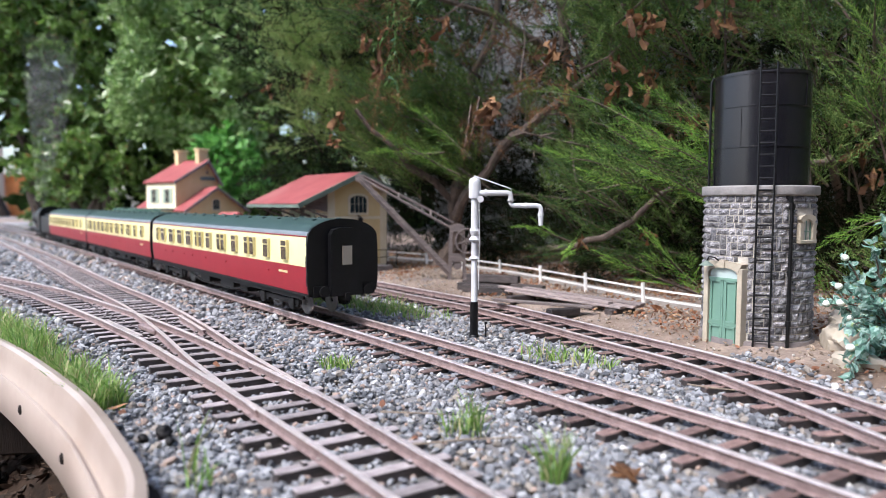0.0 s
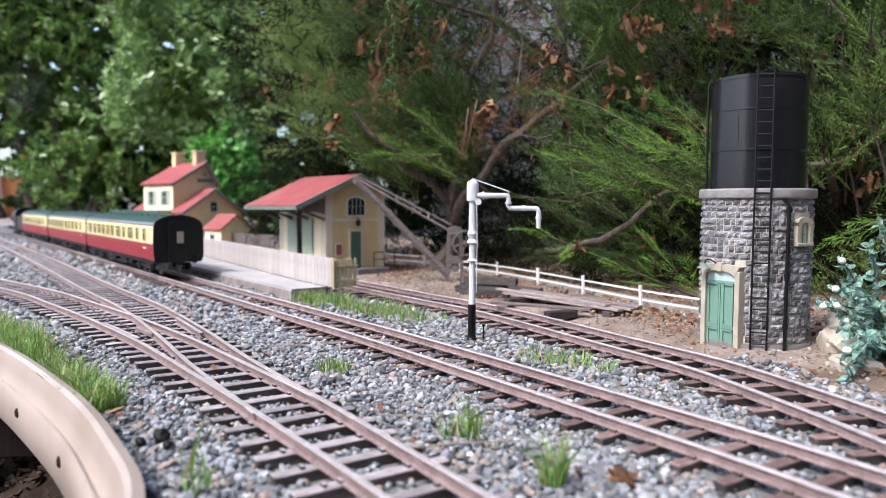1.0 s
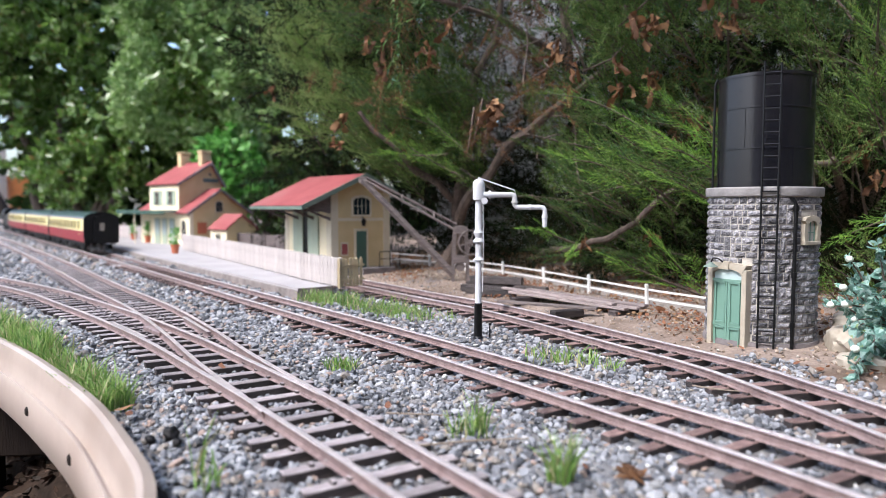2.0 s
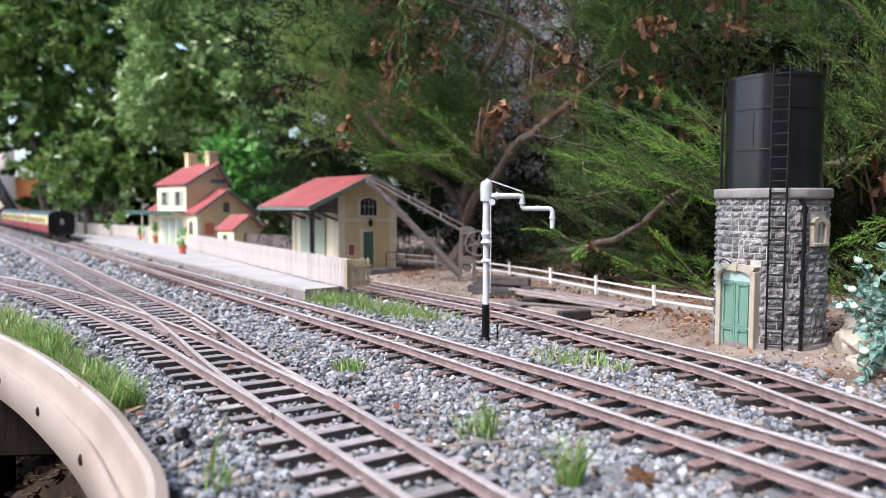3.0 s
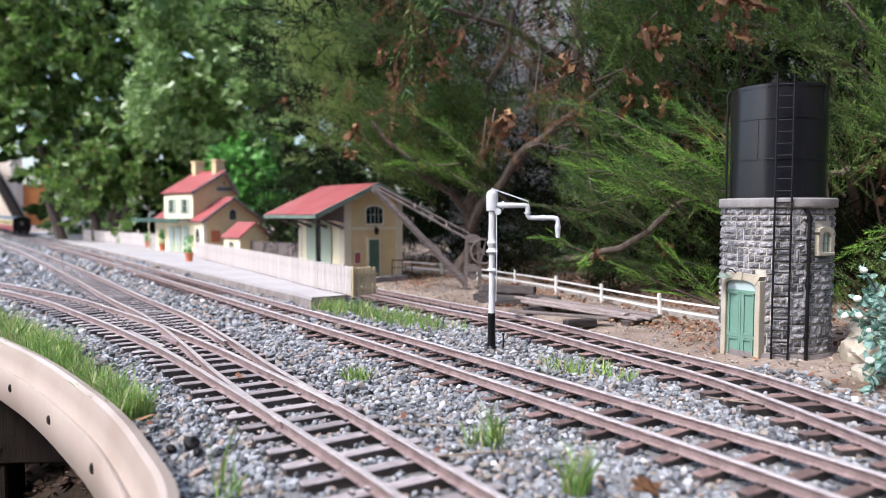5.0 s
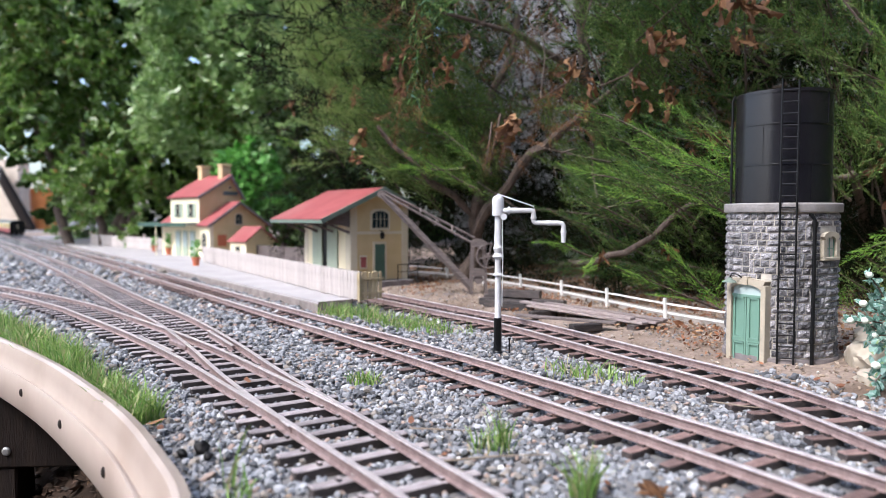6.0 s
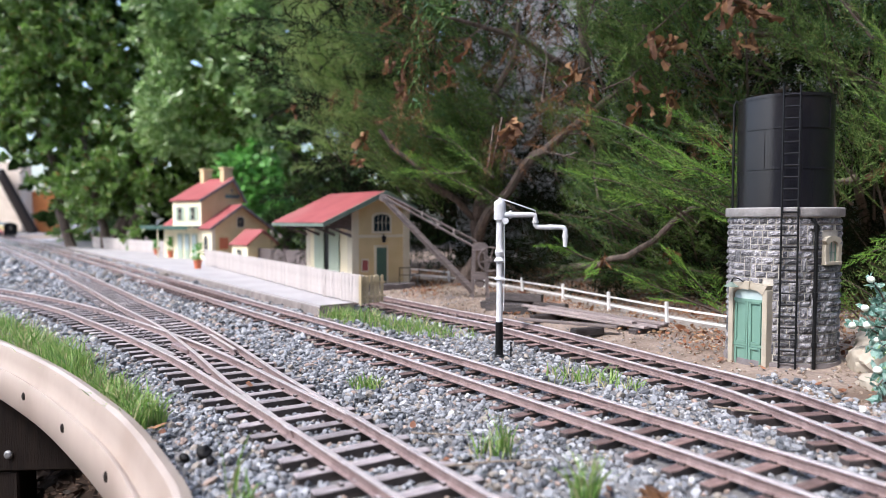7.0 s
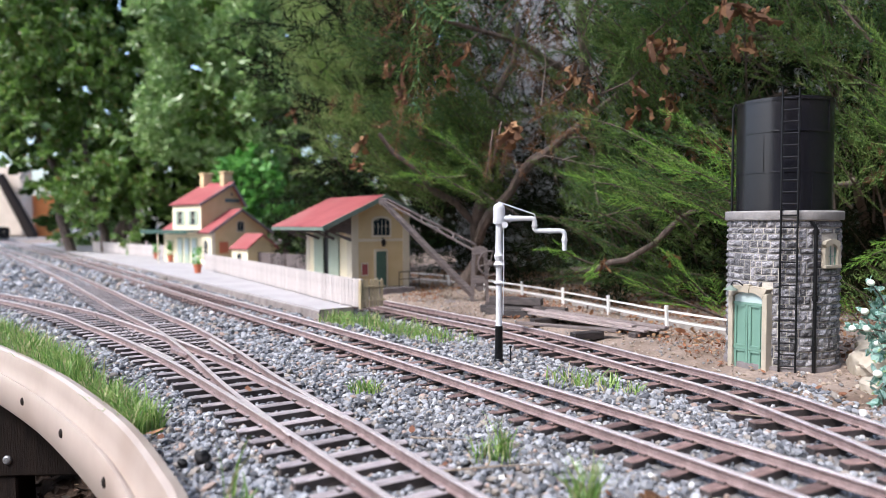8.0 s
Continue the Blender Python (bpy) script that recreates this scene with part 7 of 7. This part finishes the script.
def make_bush(name, centre, rad, n, m, label, seed, l, w, category="bush"):
    t = thing(name, pose(centre[0], centre[1], -0.008), label, category)
    r = np.random.default_rng(seed)
    tp = [leaf_cluster(r, 5, l, w, l) for _ in range(6)]
    P, D, S = [], [], []
    for _ in range(n):
        d = r.normal(size=3)
        d /= np.linalg.norm(d)
        k = r.uniform(0.35, 1.0) ** 0.5 * (1 + 0.35 * noise.noise(Vector(d) * 2.2 + Vector((seed, 0, 0))))
        P.append(np.array((d[0] * rad[0] * k, d[1] * rad[1] * k, centre[2] + d[2] * rad[2] * k)))
        D.append(d + np.array((0, -0.3, 0.2)) + r.normal(0, 0.4, 3))
        S.append(r.uniform(0.7, 1.2))
    plant("leaves", P, D, S, tp, m, "", "", r, t, "")
    for k in range(4):
        b = B()
        tube(b, [(0.01 * k - 0.015, 0, 0), (rad[0] * 0.2 * (k - 1.5), 0.01 * k, centre[2] * 0.6), (rad[0] * 0.35 * (k - 1.5), 0, centre[2] + rad[2] * 0.4)], [0.006, 0.004, 0.002], 6)
        part("stem", b, M_BARK, t)
    return t


make_bush("lime_bush", (-0.72, 2.52, 0.235), (0.12, 0.10, 0.15), 200, M_LIME, "bright lime-green leafy shrub behind the station", 5, 0.04, 0.75)
make_bush("lime_bush", (-2.16, 4.15, 0.12), (0.15, 0.2, 0.15), 200, M_LEAF, "low green shrub at the foot of the hedge", 6, 0.04, 0.5)


def make_shrub():
    """Blue-green shrub with pale buds: paired oval leaves up thin stems."""
    t = thing("blue_shrub", pose(0.415, 0.585, -0.006), "blue-green small-leaved shrub with pale buds beside the tower", "shrub")
    r = np.random.default_rng(9)
    rnd = random.Random(9)
    tips = [(-0.060, -0.012, 0.062), (-0.048, 0.0, 0.085), (-0.03, -0.01, 0.098), (-0.055, -0.02, 0.036), (-0.02, -0.03, 0.075), (-0.035, -0.05, 0.03), (-0.03, -0.06, 0.008), (0.0, -0.02, 0.105), (0.02, -0.01, 0.09), (-0.045, -0.035, 0.052), (-0.01, -0.05, 0.05), (0.03, -0.04, 0.06), (-0.06, 0.005, 0.045), (-0.025, -0.07, 0.018), (0.0, 0.02, 0.115), (-0.04, 0.01, 0.068), (0.03, 0.0, 0.04), (-0.09, -0.08, 0.006), (-0.085, -0.07, 0.022), (-0.08, -0.055, 0.036), (-0.098, -0.09, 0.014), (-0.075, -0.04, 0.052), (-0.068, -0.05, 0.066), (-0.082, -0.085, 0.03)]
    P, D, S = [], [], []
    for k, tip in enumerate(tips):
        a, c = Vector((0.01 * rnd.uniform(-1, 1), 0.01 * rnd.uniform(-1, 1), 0)), Vector(tip)
        mid = a.lerp(c, 0.5) + Vector((0, 0, 0.012))
        pts = [a, a.lerp(mid, 0.5), mid, mid.lerp(c, 0.5) + Vector((0, 0, 0.003)), c]
        b = B()
        tube(b, pts, [0.0013, 0.0011, 0.0009, 0.0008, 0.0005], 5)
        part("stem", b, M_BARK, t)
        for u in np.linspace(0.22, 1.0, 19):
            i = min(3, int(u * 4))
            p = pts[i].lerp(pts[i + 1], u * 4 - i)
            d = (pts[i + 1] - pts[i]).normalized()
            for s in (0, 1):
                q = np.array(d) * 0.5 + r.normal(0, 0.75, 3)
                P.append(np.array(p))
                D.append(q)
                S.append(r.uniform(0.75, 1.25))
        if k in (0, 1, 3, 5, 8, 12, 18, 21):
            b = B()
            bmesh.ops.create_uvsphere(b, u_segments=10, v_segments=7, radius=0.0034, matrix=Matrix.Translation(c) @ Matrix.Diagonal((1, 1, 0.85, 1)))
            part("bud", b, M_BUD, t, "pale greenish-white bud", True)
    tp = [leaf_template(r, 0.0092, 0.6) for _ in range(8)]
    plant("leaves", P, D, S, tp, M_BLUELEAF, "blue-green oval leaves", "", r, t, "")


make_shrub()


# ---- what closes the garden ----
def make_back():
    t = tagged(new("wall_north"), "grey weathered garden fence behind the juniper", "fence", kind="structure")
    b = B()
    box(b, -0.09, 0.09, -0.012, 0.012, 0, 1.8, bevel=0.003)
    first = None
    for k in range(14):
        m = pose(0.13 + 0.184 * k, 2.1, -0.02, rz=0)
        if first is None:
            first = part("board", b, M_BACKWALL, t)
            first.matrix_basis = m
        else:
            share("board", first.data, t, m)
    w = thing("garden_wall", pose(-5.4, 7.6, -0.008), "pale beige rendered wall at the end of the line", "wall")
    b = B()
    box(b, -0.8, 0.80, -0.1, 0.1, 0, 0.78, bevel=0.02)
    part("wall_body", b, M_BEIGE, w)
    b = B()
    tube(b, [(0.62, -0.2, 0.66), (0.98, -0.22, 0.0)], [0.05, 0.06], 8)
    part("leaning_pole", b, M_POST, w, "brown slanting timber")
    o = thing("orange_tub", pose(-4.52, 7.9, -0.008), "orange plastic garden tub under the hedge", "tub")
    b = B()
    lathe(b, [(0, 0), (0.16, 0), (0.21, 0.42), (0.23, 0.43), (0.23, 0.46), (0.19, 0.46), (0.15, 0.1), (0, 0.1)], 28)
    part("tub", b, M_ORANGE, o, "", True)


make_back()


def make_far_hedges():
    """Unseen hedges added behind and beside the camera to cut low sky light."""
    r = np.random.default_rng(90)
    tp = [leaf_cluster(r, 7, 0.10, 0.55, 0.12) for _ in range(6)]
    for name, x0, x1, y0, y1, n in (("wall_south", -4.0, 3.0, -2.6, -2.2, 1200), ("wall_east", 2.2, 2.6, -2.4, 2.0, 850)):
        P = r.uniform((x0, y0, 0), (x1, y1, 1.9), size=(n, 3))
        D = r.normal(0, 1, size=(n, 3))
        plant(name, P, D, r.uniform(0.9, 1.6, n), tp, M_LEAF, "unseen green hedge, added to cut the low sky light", "hedge", r, None, "structure")
        b = B()
        box(b, x0 + 0.15, x1 - 0.15, y0 + 0.12, y1 - 0.12, -0.02, 1.8)
        tagged(part(name, b, M_SHADESOIL, None), "dark core of the added hedge, which stops light", "hedge", kind="structure")


make_far_hedges()


# ---- steam from the engine's chimney ----
def steam_material():
    m = bpy.data.materials.new("thin_steam")
    m.use_nodes = True
    n, l = m.node_tree.nodes, m.node_tree.links
    n.remove(n["Principled BSDF"])
    df, tl, ad = n.new("ShaderNodeBsdfDiffuse"), n.new("ShaderNodeBsdfTranslucent"), n.new("ShaderNodeMixShader")
    df.inputs[0].default_value = tl.inputs[0].default_value = (0.95, 0.95, 0.96, 1)
    l.new(df.outputs[0], ad.inputs[1])
    l.new(tl.outputs[0], ad.inputs[2])
    tr = n.new("ShaderNodeBsdfTransparent")
    ms = n.new("ShaderNodeMixShader")
    tc = n.new("ShaderNodeTexCoord")
    nz = n.new("ShaderNodeTexNoise")
    nz.inputs["Scale"].default_value, nz.inputs["Detail"].default_value = 4.0, 3
    l.new(tc.outputs["Object"], nz.inputs["Vector"])
    mr = n.new("ShaderNodeMapRange")
    mr.inputs["From Min"].default_value, mr.inputs["From Max"].default_value = 0.35, 0.7
    mr.inputs["To Min"].default_value, mr.inputs["To Max"].default_value = 0.0, 0.035
    l.new(nz.outputs["Fac"], mr.inputs["Value"])
    l.new(mr.outputs[0], ms.inputs[0])
    l.new(tr.outputs[0], ms.inputs[1])
    l.new(ad.outputs[0], ms.inputs[2])
    l.new(ms.outputs[0], n["Material Output"].inputs[0])
    return m


M_PUFF = steam_material()
puffs = []
for k in range(11):
    b = B()
    bmesh.ops.create_icosphere(b, subdivisions=3, radius=1)
    for v in b.verts:
        d = v.co.normalized()
        g = 0.02 + 0.006 * k
        v.co = d * g * (1 + 0.35 * noise.noise(d * 1.7 + Vector((k * 3.1, 0, 0)))) * (1 if abs(d.z) < 0.5 else 1.15)
    o = part("steam_puff", b, M_PUFF, None, smooth=True)
    tagged(o, "thin white puff of steam rising from the engine", "steam", "steam plume")
    puffs.append(o)


def puff_pose(k, t):
    """Each puff rises and lags a little behind the chimney."""
    s = REAR + 3 * PITCH + 0.285 + 0.215 + run(t) - 0.012 * k
    p = MAIN.at(min(s, MAIN.length - 0.3))
    return pose(p[0] + 0.004 * k, p[1], 0.14 + 0.05 * k + 0.02 * t, rz=20 * t + 40 * k)


def motions():
    for k, c in enumerate(coaches):
        walk(c, [(t, ride(REAR + CL / 2 + k * PITCH + run(t))) for t in TIMES])
    walk(engine, [(t, ride(REAR + 3 * PITCH + 0.285 + run(t))) for t in TIMES])
    for k, o in enumerate(puffs):
        walk(o, [(t, puff_pose(k, t)) for t in TIMES])


motions()
